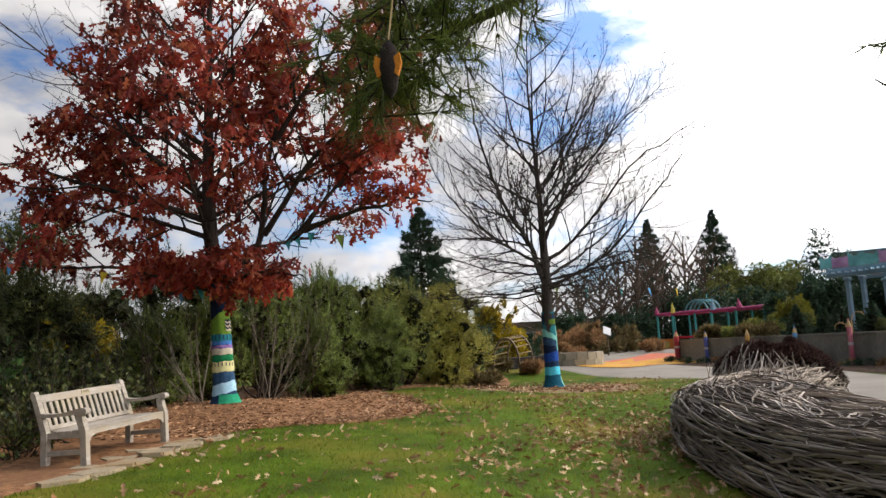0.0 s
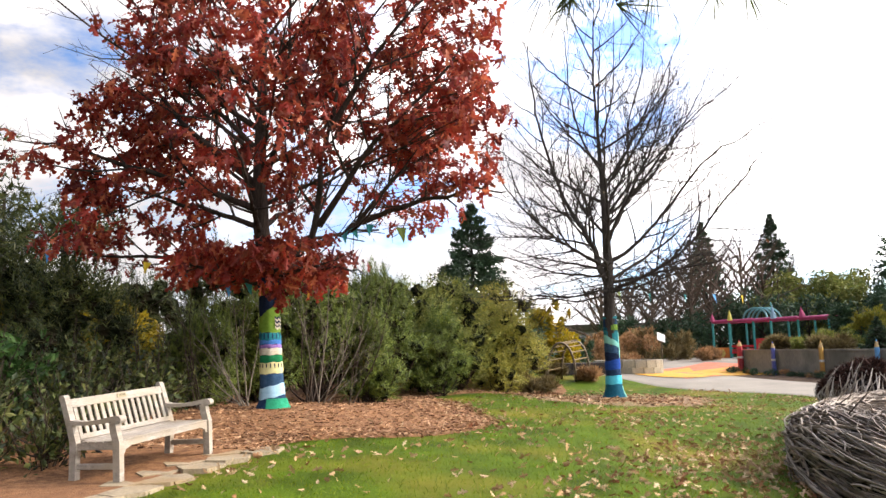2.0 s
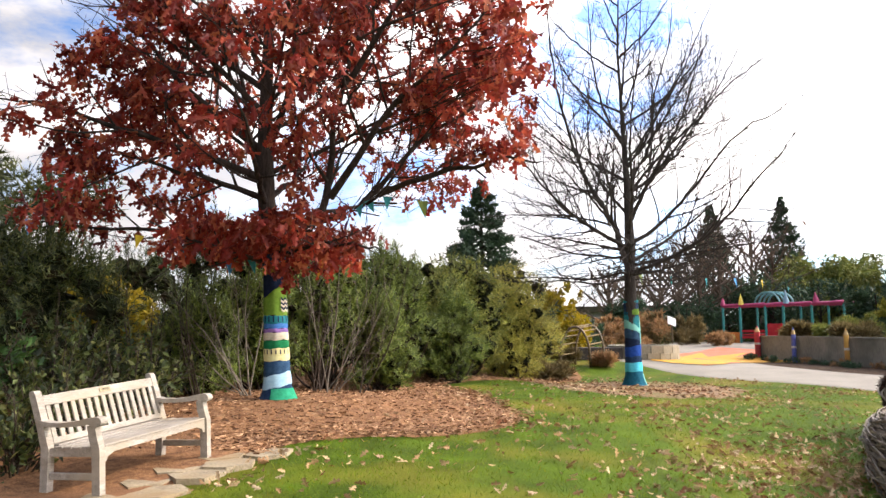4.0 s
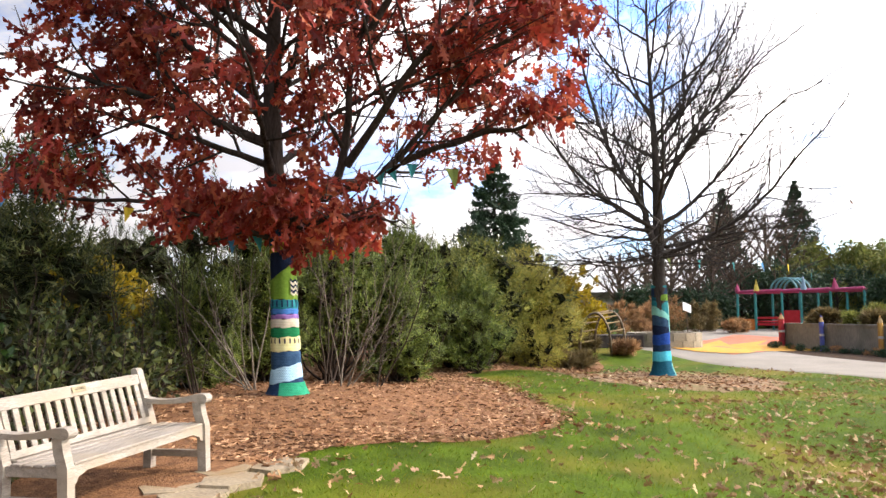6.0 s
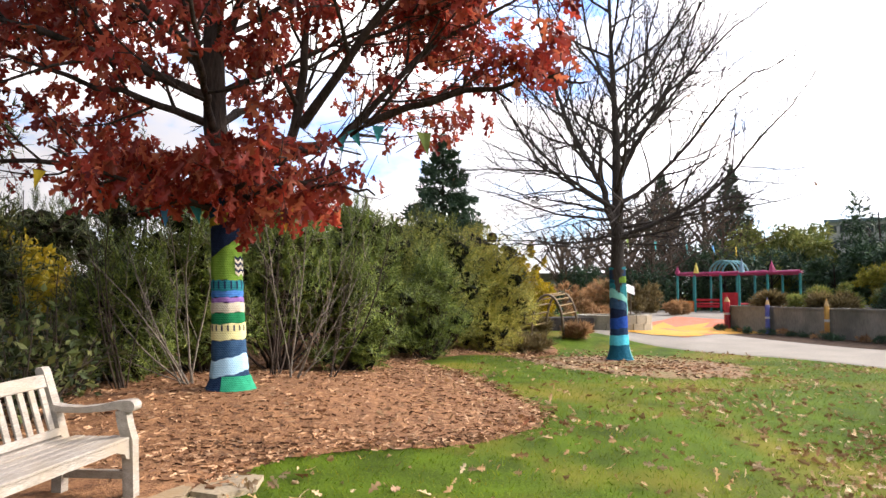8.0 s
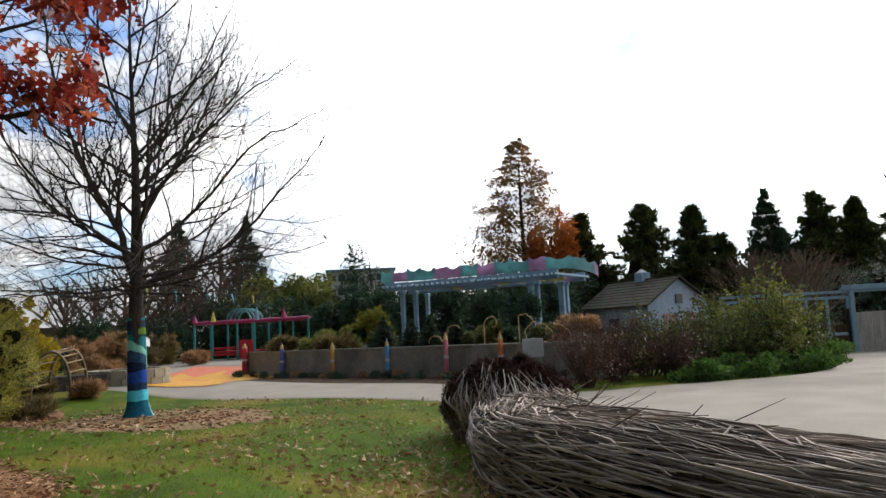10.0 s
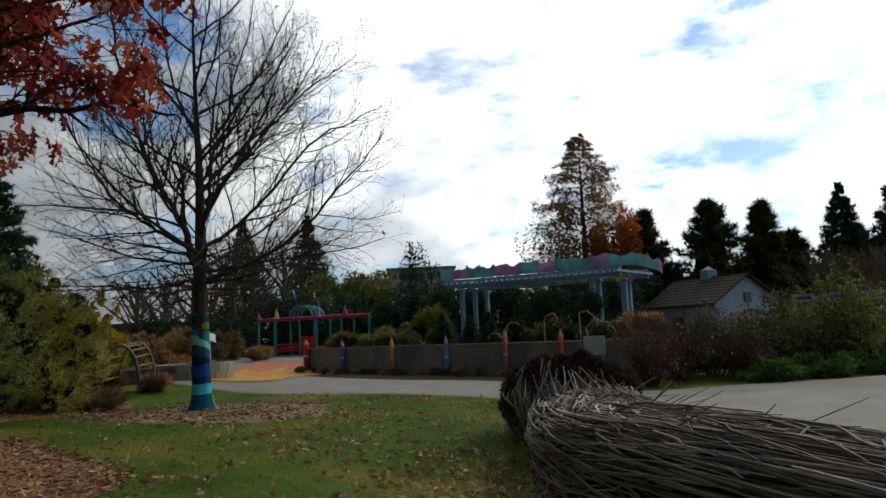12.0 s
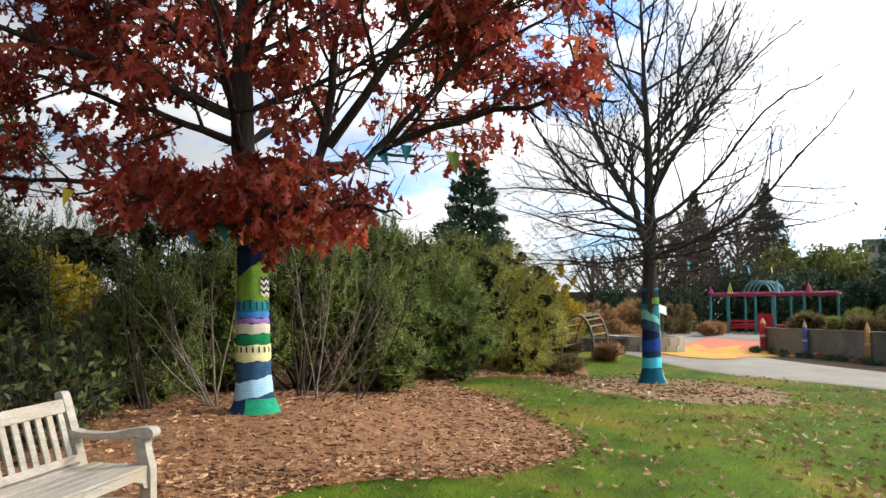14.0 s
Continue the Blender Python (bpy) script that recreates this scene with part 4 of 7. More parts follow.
for k in range(26):
    a, h = 2.4 * k, 2.85 + 0.055 * k
    limb(rs, (-0.25, 24.5, bz + h), (math.cos(a), math.sin(a), rs.uniform(-0.15, 0.2)), rs.uniform(1.6, 3.9), 0.022, 1, LOW_SPEC, wood, tips)
part("trunk", wood, M_GREYBARK, bare, "grey bark with fine bare twigs", smooth=True)
bare_pts = np.array([p for l, p, d in tips if l >= 2])
tips = bare_pts[rs.permutation(len(bare_pts))[:90]]
scatter("last_leaves", OAK_V, OAK_F, tips + rs.normal(size=tips.shape) * 0.05, turns(rs, len(tips)), rs.uniform(0.08, 0.15, len(tips)), M_FALLEN, bare)
bands(bare, bare_axis, [(0.0, 0.42, "deep_teal", 0.0, 0.03, 0.0), (0.42, 0.68, "cyan", 0.03, 0.03, 0.006), (0.68, 0.86, "navy", 0.03, 0.05, 0.0), (0.86, 1.16, "royal", 0.05, 0.10, 0.004), (1.16, 1.34, "ink", 0.10, -0.08, 0.0),
                        (1.34, 1.58, "slate", -0.08, -0.16, 0.0), (1.58, 1.76, "aqua", -0.16, -0.30, 0.005), (1.76, 2.02, "teal", -0.30, -0.05, 0.0), (2.02, 2.14, "deep_teal", -0.05, -0.02, 0.0), (2.14, 2.40, "navy", -0.02, 0.02, 0.0), (2.40, 2.47, "teal", 0.02, 0.02, 0.006)], 7)
knit_patch("green_patch", bare, bare_axis, "olive", 2.05, 2.22, -1.4, -0.2, 0.0, 0.022, "olive green knitted patch")
knit_patch("green_patch", bare, bare_axis, "aqua", 1.20, 2.0, -0.35, 0.1, 0.0, 0.024, "pale aqua knitted strip")
knit_patch("pale_foot", bare, bare_axis, "aqua", 0.03, 0.36, -0.30, 0.12, 0.0, 0.020, "pale aqua knitted foot")


def stems_shape(rs, base, n, h, spread, r=0.02, curve=0.2, forks=2):
    s = Mesh()
    for i in range(n):
        a, l = rs.uniform(0, 6.28), h * rs.uniform(0.6, 1.1)
        o = np.array([math.cos(a), math.sin(a), 0])
        b = np.array(base) + o * rs.uniform(0, 0.15)
        lean = spread * rs.uniform(0.2, 1.0)
        pts = [b + o * lean * l * (t + curve * t * t) / (1 + curve) + np.array([0, 0, l * t]) + rs.normal(size=3) * 0.03 * t for t in np.linspace(0, 1, 7)]
        rad = [r * (1.1 - 0.85 * t) * rs.uniform(0.8, 1.2) for t in np.linspace(0, 1, 7)]
        s.tube(pts, rad, 5, cap=False)
        for j in range(forks):
            k = rs.randint(2, 6)
            d = rs.normal(size=3) * np.array([0.4, 0.4, 0.2]) + np.array([0, 0, 0.5]) + o * 0.3
            s.tube([pts[k], pts[k] + d * 0.25 * l * 0.6, pts[k] + d * 0.25 * l + np.array([0, 0, 0.1])], [rad[k] * 0.6, rad[k] * 0.45, rad[k] * 0.2], 4, cap=False)
    return s


def blobs(rs, n, centres, radii, shell=0.4, floor=None):
    """Points in the shells of several lumps."""
    c = np.array(centres, float)
    r = np.array(radii, float)
    if r.ndim == 1:
        r = np.repeat(r[:, None], 3, 1)
    vol = r.prod(1) ** (2 / 3)
    i = rs.choice(len(c), n, p=vol / vol.sum())
    d = rs.normal(size=(n, 3))
    d /= np.linalg.norm(d, axis=1, keepdims=True)
    f = rs.uniform(0, 1, n) ** shell
    wave = 1 + 0.13 * np.sin(5 * d[:, 0] + 3 * c[i, 1]) * np.cos(4 * d[:, 2] + c[i, 0]) + rs.normal(size=n) * 0.05
    p = c[i] + d * r[i] * (f * wave)[:, None]
    keep = p[:, 2] > (floor if floor is not None else -99)
    return p[keep], d[keep]


def bush(name, label, base, size, n, material, seed, lumps=9, tuft_size=0.16, template=None, stems=10, up=0.35, stem_mat=None, category="shrub", group="", skirt=0.12, noisy=0.3):
    """A shrub: stems, and a crown of tufts in uneven lumps. size: half width, half depth, height."""
    rs = np.random.RandomState(seed)
    b = np.array([base[0], base[1], gzf(*base[:2]) if len(base) < 3 else base[2]])
    t = thing(name, label, category, group)
    w, dp, h = size
    cs, rr = [], []
    for i in range(lumps):
        a, u = rs.uniform(0, 6.28), rs.uniform(0, 1)
        z = h * (skirt + 0.26 + (0.78 - skirt - 0.26) * u)
        q = math.sqrt(max(0.05, 1 - ((z / h - 0.42) / 0.62) ** 2))
        cs.append(b + np.array([w * 0.62 * q * math.cos(a), dp * 0.62 * q * math.sin(a), z]))
        g = rs.uniform(0.17, 0.46)
        rr.append((w * g, dp * g, h * g * 0.72))
    p, d = blobs(rs, n, cs, rr, 0.28, b[2] + 0.05)
    part("branchwork", stems_shape(rs, b - np.array([0, 0, 0.05]), stems, h * 0.62, w / h * 1.1, 0.026, forks=4), stem_mat or M_TWIG, t, "bare brown stems", smooth=True)
    for k in range(int(lumps * 1.5) if h > 1.5 else 0):
        a, q = rs.uniform(0, 6.28), rs.uniform(0.2, 0.85)
        base_p = b + np.array([w * q * math.cos(a), dp * q * math.sin(a), h * (0.98 - 0.42 * q * q) * rs.uniform(0.7, 1.0)])
        up_l = rs.uniform(0.15, 0.45)
        lean = np.array([math.cos(a) * 0.35, math.sin(a) * 0.35, 1.0])
        f = rs.uniform(0, 1, 34)
        p = np.concatenate([p, base_p + lean * (f * up_l)[:, None] + rs.normal(size=(34, 3)) * 0.05])
        d = np.concatenate([d, lean + rs.normal(size=(34, 3)) * 0.7])
    v, f = template or (TUFT_V, TUFT_F)
    axis = d * 0.8 + np.array([0, 0, up]) + rs.normal(size=d.shape) * noisy
    scatter("foliage", v, f, p, turns(rs, len(p), axis), rs.uniform(0.6, 1.3, len(p)) * tuft_size, material, t)
    return t


def conifer_shrub(name, label, base, size, material, seed, stems=9, clump=5, tuft_size=0.13, template=None, up=0.5, lean=58, hang=0.0, clear=0.14, skirt=0.6, gap=-0.9, group="evergreen hedge", category="shrub"):
    """An open conifer shrub: leaning stems that fork into twigs, with clumps of needles along the outer twigs. size: half width, half depth, height."""
    rs = np.random.RandomState(seed)
    b = np.array([base[0], base[1], gzf(*base[:2])])
    t = thing(name, label, category, group)
    w, dp, h = size
    spec = [(0.06, 0.45, 3.4, 52, 0.44, 0.25), (0.10, 0.35 + hang, 5.2, 46, 0.46, 0.3), (0.12, 0.25 + hang, 0, 0, 0, 0.4)]
    wood, tips = Mesh(), []
    for k in range(stems):
        a = 2.4 * k + rs.uniform(-0.5, 0.5)
        q = math.sqrt((k + 0.4) / stems)
        o = math.atan2(q * 1.0 * math.hypot(w * math.cos(a), dp * math.sin(a)), h * (0.98 - 0.42 * q * q))
        o = min(o, radians(lean))
        L = math.hypot(q * math.hypot(w * math.cos(a), dp * math.sin(a)), h * (0.98 - 0.42 * q * q)) * rs.uniform(0.76, 1.08)
        st = b + np.array([0.18 * w * q * math.cos(a), 0.18 * dp * q * math.sin(a), -0.05])
        limb(rs, st, (math.sin(o) * math.cos(a), math.sin(o) * math.sin(a), math.cos(o)), L, 0.008 + 0.007 * h * rs.uniform(0.6, 1.1), 0, spec, wood, tips)
    for k in range(int(stems * skirt)):
        a, z = 2.4 * k + 1.0, h * rs.uniform(0.10, 0.38)
        o = radians(rs.uniform(66, 92))
        limb(rs, b + np.array([0, 0, z]), (math.sin(o) * math.cos(a), math.sin(o) * math.sin(a), math.cos(o)), math.hypot(w * math.cos(a), dp * math.sin(a)) * rs.uniform(0.6, 0.98), 0.016, 0, spec, wood, tips)
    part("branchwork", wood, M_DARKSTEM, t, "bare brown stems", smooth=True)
    kept = [(p, d) for l, p, d in tips if l >= 1 and p[2] - b[2] > clear * h and noise.noise(Vector(p) * 1.9) > gap]
    tp, td = np.array([p for p, d in kept]), np.array([d for p, d in kept])
    p, d = np.repeat(tp, clump, 0), np.repeat(td, clump, 0)
    p = p - d * rs.uniform(-0.02, 0.30, (len(p), 1)) + rs.normal(size=p.shape) * 0.045
    v, f = template or (TUFT_V, TUFT_F)
    axis = d * 0.9 + np.array([0, 0, up]) + rs.normal(size=d.shape) * 0.45
    scatter("foliage", v, f, p, turns(rs, len(p), axis), rs.uniform(0.6, 1.3, len(p)) * tuft_size, material, t)
    return t


def clumped_conifer(name, label, base, size, material, seed, lobes=30, shoots=70, shoot_size=0.19, template=None, up=0.5, clear=0.16, candles=0, flat=0.75, group="evergreen hedge", category="shrub", point=0.0, lobe=0.34, core=0.72):
    """A dense conifer shrub: stems from one foot to many lobes, each lobe a shell of short needle shoots. size: half width, half depth, height."""
    rs = np.random.RandomState(seed)
    b = np.array([base[0], base[1], gzf(*base[:2]) if len(base) < 3 else base[2]])
    t = thing(name, label, category, group)
    w, dp, h = size
    wood, inner, pos, axis, size_k = Mesh(), Mesh(), [], [], []
    for k in range(lobes):
        u = (k + rs.uniform(0.1, 0.9)) / lobes
        a = 2.4 * k + rs.normal() * 0.35
        z = clear + 0.06 + (0.90 - clear) * u
        q = math.sqrt(max(0.03, 1 - ((z - 0.36) / 0.66) ** 2)) * (1 - point * u) * (rs.uniform(0.45, 1.05) if k % 3 else rs.uniform(0.1, 0.6))
        r = (w + dp) * 0.5 * lobe * rs.uniform(0.75, 1.25) * (1 - 0.35 * u)
        c = b + np.array([(w - 0.6 * r) * q * math.cos(a), (dp - 0.6 * r) * q * math.sin(a), h * z])
        foot = b + np.array([rs.normal() * 0.10, rs.normal() * 0.10, -0.04])
        out = np.array([math.cos(a), math.sin(a), 0])
        mid = foot * 0.5 + c * 0.5 + out * 0.12 * q * w + np.array([0, 0, -0.05 * h]) + rs.normal(size=3) * 0.06
        line = resample([tuple(foot), tuple(mid), tuple(c)], 7)
        line[1:-1] += rs.normal(size=(5, 3)) * 0.025
        wood.tube(line, np.linspace(0.012 + 0.006 * h, 0.006, 7), 5, cap=False)
        for j in range(5):
            d = rs.normal(size=3)
            d[2] = abs(d[2]) * 0.5
            d /= np.linalg.norm(d)
            wood.tube([c - out * r * 0.4, c + d * r * 0.5, c + d * r * 0.95], [0.008, 0.006, 0.003], 3, cap=False)
        # Added dark core in each lobe stands in for its shaded inside.
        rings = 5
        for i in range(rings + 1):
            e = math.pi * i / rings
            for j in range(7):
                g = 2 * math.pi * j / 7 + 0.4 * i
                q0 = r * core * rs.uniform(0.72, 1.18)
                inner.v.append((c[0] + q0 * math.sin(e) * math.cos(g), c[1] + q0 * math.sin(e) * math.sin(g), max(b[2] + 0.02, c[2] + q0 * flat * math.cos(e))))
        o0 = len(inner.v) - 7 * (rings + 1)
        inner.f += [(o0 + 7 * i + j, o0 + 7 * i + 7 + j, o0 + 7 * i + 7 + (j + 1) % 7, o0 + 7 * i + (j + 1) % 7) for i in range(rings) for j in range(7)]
        n = int(shoots * (r / (0.34 * w)) ** 1.4) + 8
        d = rs.normal(size=(n, 3))
        d[:, 2] = np.where(d[:, 2] < 0, d[:, 2] * 0.55, d[:, 2])
        d /= np.linalg.norm(d, axis=1, keepdims=True)
        ripple = 1 + 0.20 * np.sin(4.1 * d[:, 0] + k) * np.sin(3.7 * d[:, 1] + 2 * k) + rs.normal(size=n) * 0.07
        p = c + d * np.array([r, r, r * flat]) * (rs.uniform(0.66, 1.02, n) * ripple)[:, None]
        ok = p[:, 2] > b[2] + 0.06
        pos.append(p[ok])
        axis.append((d * 0.75 + np.array([0, 0, up]) + rs.normal(size=(n, 3)) * 0.33)[ok])
        size_k.append(rs.uniform(0.65, 1.25, ok.sum()))
        for j in range(candles if u > 0.45 else 0):
            q0 = c + np.array([rs.normal() * r * 0.5, rs.normal() * r * 0.5, r * flat * 0.7])
            m = 5
            lift = np.linspace(0, rs.uniform(0.22, 0.55), m)
            pos.append(q0 + np.stack([rs.normal(size=m) * 0.02, rs.normal(size=m) * 0.02, lift], 1))
            axis.append(np.array([0, 0, 1.0]) + rs.normal(size=(m, 3)) * 0.22)
            size_k.append(np.full(m, 1.0))
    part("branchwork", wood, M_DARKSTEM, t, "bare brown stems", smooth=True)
    part("shade_core", inner, M_INNER_SHADE, t, "dark core put in for the shade deep inside")
    v, f = template or (BRUSH_V, BRUSH_F)
    pos, axis = np.concatenate(pos), np.concatenate(axis)
    scatter("foliage", v, f, pos, turns(rs, len(pos), axis), np.concatenate(size_k) * shoot_size, material, t)
    return t


def spruce(name, label, base, h, w, n, material, seed, tuft_size=0.5, bare=0.05, droop=-0.25, shape=1.0, lean=0.0, group="", category="conifer", loose=0.028):
    """A conifer with whorls of drooping boughs: cone of height h and half width w."""
    rs = np.random.RandomState(seed)
    b = np.array(base if len(base) == 3 else (*base, gzf(*base)), float)
    t = thing(name, label, category, group)
    s = Mesh()
    s.tube([b - np.array([0, 0, 0.1]), b + np.array([lean * h * 0.5, 0, h * 0.5]), b + np.array([lean * h, 0, h])], [h * 0.018, h * 0.011, 0.02], 8)
    pos, axis, size = [], [], []
    tiers = int(20 + h * 1.1)
    boughs = tiers * 8
    per = max(8, int(1.35 * n) // boughs)
    for i in range(boughs):
        u = bare + (1 - bare) * ((i // 8) + 0.5 + rs.normal() * 0.7) / tiers
        u = min(max(u, bare), 0.995)
        a = 2 * math.pi * (i % 8) / 8 + rs.uniform(0, 0.8) + (i // 8) * 1.1
        l = w * (1 - u) ** shape * rs.uniform(0.6, 1.12) + 0.008 * w
        o = np.array([math.cos(a), math.sin(a), 0])
        st = b + np.array([lean * h * u, 0, h * u])
        rise = (droop * (1 - 1.3 * u) + rs.normal() * 0.12) * l
        en = st + o * l + np.array([0, 0, rise])
        mid = (st + en) / 2 + np.array([0, 0, -0.07 * l if droop < 0 else 0.05 * l])
        s.tube([st, mid, en], [0.05 * (1 - u) + 0.012, 0.03 * (1 - u) + 0.01, 0.006], 4, cap=False)
        for q in range(per):
            f = rs.uniform(0.08, 1) ** 0.75
            side = np.array([-o[1], o[0], 0]) * rs.normal() * 0.27 * l * (1.2 - f)
            pos.append(st * (1 - f) ** 2 + mid * 2 * f * (1 - f) + en * f * f + side + np.array([0, 0, rs.normal() * loose * h * (1 - u) + rs.uniform(-0.02, 0) * h * (1 - u)]))
            axis.append(o * 0.8 + side / (l + 0.01) * 2 + np.array([0, 0, rs.uniform(-0.5, 0.3)]) + rs.normal(size=3) * 0.2)
            size.append(rs.uniform(0.5, 1.15) * (0.5 + 0.5 * (1 - u)))
    part("trunk", s, M_BARK, t)
    v, f = SPRAY_V, SPRAY_F
    pos = np.array(pos)
    scatter("foliage", v, f, pos, turns(rs, len(pos), np.array(axis)), np.array(size) * tuft_size, material, t)
    return t


def round_tree(name, label, base, h, w, n, material, seed, tuft_size=0.5, template=None, clear=0.25, lumps=16, bark=None, hang=0.0, group="", category="tree", fill=0.35):
    """A tree with a trunk, limbs and a lumpy crown of leaf tufts."""
    rs = np.random.RandomState(seed)
    b = np.array(base if len(base) == 3 else (*base, gzf(*base)), float)
    t = thing(name, label, category, group)
    s = Mesh()
    s.tube([b - np.array([0, 0, 0.1]), b + np.array([0.02 * h, 0, h * 0.4]), b + np.array([0, 0, h * 0.9])], [h * 0.02, h * 0.014, 0.03], 8)
    cs, rr = [], []
    for i in range(lumps):
        u = rs.uniform(0, 1)
        z = h * (clear + 0.1 + (0.86 - clear - 0.1) * u)
        q = math.sqrt(max(0.04, 1 - ((z / h - (clear + 1) / 2) / (0.62 * (1 - clear))) ** 2))
        a = rs.uniform(0, 6.28)
        cc = b + np.array([w * 0.7 * q * math.cos(a), w * 0.7 * q * math.sin(a), z])
        g = rs.uniform(0.26, 0.42)
        cs.append(cc)
        rr.append((w * g, w * g, h * (1 - clear) * g * fill * 1.4))
        st = b + np.array([0, 0, max(h * clear * 0.8, z - 0.35 * h * (1 - clear))])
        s.tube([st, (st + cc) / 2 + np.array([0, 0, 0.03 * h]), cc], [h * 0.008, h * 0.006, h * 0.002], 5, cap=False)
    part("trunk", s, bark or M_BARK, t)
    p, d = blobs(rs, n, cs, rr, 0.5)
    v, f = template or (SPRAY_V, SPRAY_F)
    axis = d * 0.7 + rs.normal(size=d.shape) * 0.4 + np.array([0, 0, hang])
    scatter("crown", v, f, p, turns(rs, len(p), axis), rs.uniform(0.6, 1.3, len(p)) * tuft_size, material, t)
    return t


def far_pine(name, label, base, h, w, material, seed, group):
    """A pine with whorled limbs that carry flat pads of needles, denser towards a blunt top."""
    rs = np.random.RandomState(seed)
    b = np.array(base, float)
    t = thing(name, label, "pine", group)
    s = Mesh()
    lean = rs.normal(size=2) * 0.015
    s.tube([b - np.array([0, 0, 0.1]), b + np.array([lean[0] * h, lean[1] * h, h * 0.5]), b + np.array([lean[0] * 2 * h, lean[1] * 2 * h, h * 0.97])], [h * 0.02, h * 0.014, 0.03], 8)
    pos, axis = [], []
    limbs = int(26 + 2.6 * h)
    wide, blunt = rs.uniform(0.05, 0.25), rs.uniform(0.9, 1.35)
    taper = lambda u: max(0.05, 1 - ((u - wide) / (1.0 - wide)) ** blunt) if u > wide else 0.85 + 0.15 * u / wide
    for i in range(limbs):
        u = 0.07 + 0.9 * (i + rs.uniform(0, 1)) / limbs
        prof = taper(u)
        a = 2.4 * i + rs.normal() * 0.4
        l = w * prof * rs.uniform(0.5, 1.08)
        st = b + np.array([lean[0] * 2 * h * u, lean[1] * 2 * h * u, h * u * 0.97])
        en = st + np.array([l * math.cos(a), l * math.sin(a), l * (0.45 * u - 0.02 + rs.normal() * 0.1)])
        s.tube([st, (st + en) / 2 - np.array([0, 0, 0.04 * l]), en], [0.06 * (1 - u) + 0.015, 0.04 * (1 - u) + 0.012, 0.01], 4, cap=False)
        for f in (0.3, 0.6, 0.85, 1.0):
            c = st + (en - st) * f + np.array([rs.normal() * 0.12 * l, rs.normal() * 0.12 * l, 0.05 * h * rs.uniform(0, 0.6)])
            r = np.array([0.26 * w, 0.26 * w, 0.035 * h]) * rs.uniform(0.6, 1.15) * (0.3 + 0.7 * prof)
            d = rs.normal(size=(20, 3))
            d /= np.linalg.norm(d, axis=1, keepdims=True)
            pos += list(c + d * r * rs.uniform(0.3, 1, (20, 1)))
            axis += list(d * 0.5 + np.array([0.35 * math.cos(a), 0.35 * math.sin(a), 0.55]))
    part("trunk", s, M_BARK, t)
    # Added dark core, coloured as the shaded depth of the crown.
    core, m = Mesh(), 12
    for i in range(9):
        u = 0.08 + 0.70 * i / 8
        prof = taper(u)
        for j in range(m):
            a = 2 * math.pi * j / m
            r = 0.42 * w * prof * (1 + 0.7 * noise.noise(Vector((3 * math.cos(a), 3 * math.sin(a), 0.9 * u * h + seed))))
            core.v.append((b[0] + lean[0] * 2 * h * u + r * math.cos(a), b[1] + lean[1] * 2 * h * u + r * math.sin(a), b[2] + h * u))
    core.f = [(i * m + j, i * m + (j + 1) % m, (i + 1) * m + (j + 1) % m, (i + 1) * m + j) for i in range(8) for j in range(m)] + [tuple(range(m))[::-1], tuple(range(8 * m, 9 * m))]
    part("shade_core", core, M_INNER_SHADE, t, "dark core put in for the shade inside the crown", smooth=True)
    pos = np.array(pos)
    scatter("crown", TUFT_V, TUFT_F, pos, turns(rs, len(pos), np.array(axis) + rs.normal(size=pos.shape) * 0.25), rs.uniform(0.35, 0.8, len(pos)), material, t)
    return t


def twig_tree(name, label, base, h, w, n, seed, material, slope=0.7, category="tree", group="", tip=0.012):
    """A leafless far tree or tall shrub of fine branches."""
    rs = np.random.RandomState(seed)
    b = np.array(base if len(base) == 3 else (*base, gzf(*base)), float)
    t = thing(name, label, category, group)
    s, ends = Mesh(), []
    spec = [(0.07, 0.35, 9.0 / h, 40, 0.5, 0.3), (0.10, 0.3, 16.0 / h, 42, 0.5, 0.4), (0.12, 0.2, 0, 0, 0, 0.6)]
    s.tube([b - np.array([0, 0, 0.1]), b + np.array([0, 0, h * 0.4]), b + np.array([0.02 * h, 0, h * 0.92])], [h * 0.022, h * 0.014, tip], 7)
    for k in range(n):
        u = 0.1 + 0.8 * (k + 0.5) / n
        a = 2.4 * k
        out = math.atan2(1.0, slope * (0.6 + 1.2 * u))
        l = w * (1.25 - 0.75 * u) * rs.uniform(0.8, 1.2) / max(0.35, math.sin(out))
        limb(rs, b + np.array([0.02 * h * u, 0, h * u * 0.85]), (math.sin(out) * math.cos(a), math.sin(out) * math.sin(a), math.cos(out)), min(l, h * (1.05 - u * 0.85)), tip * 3.2, 0, spec, s, ends)
    part("branchwork", s, material, t)
    return t

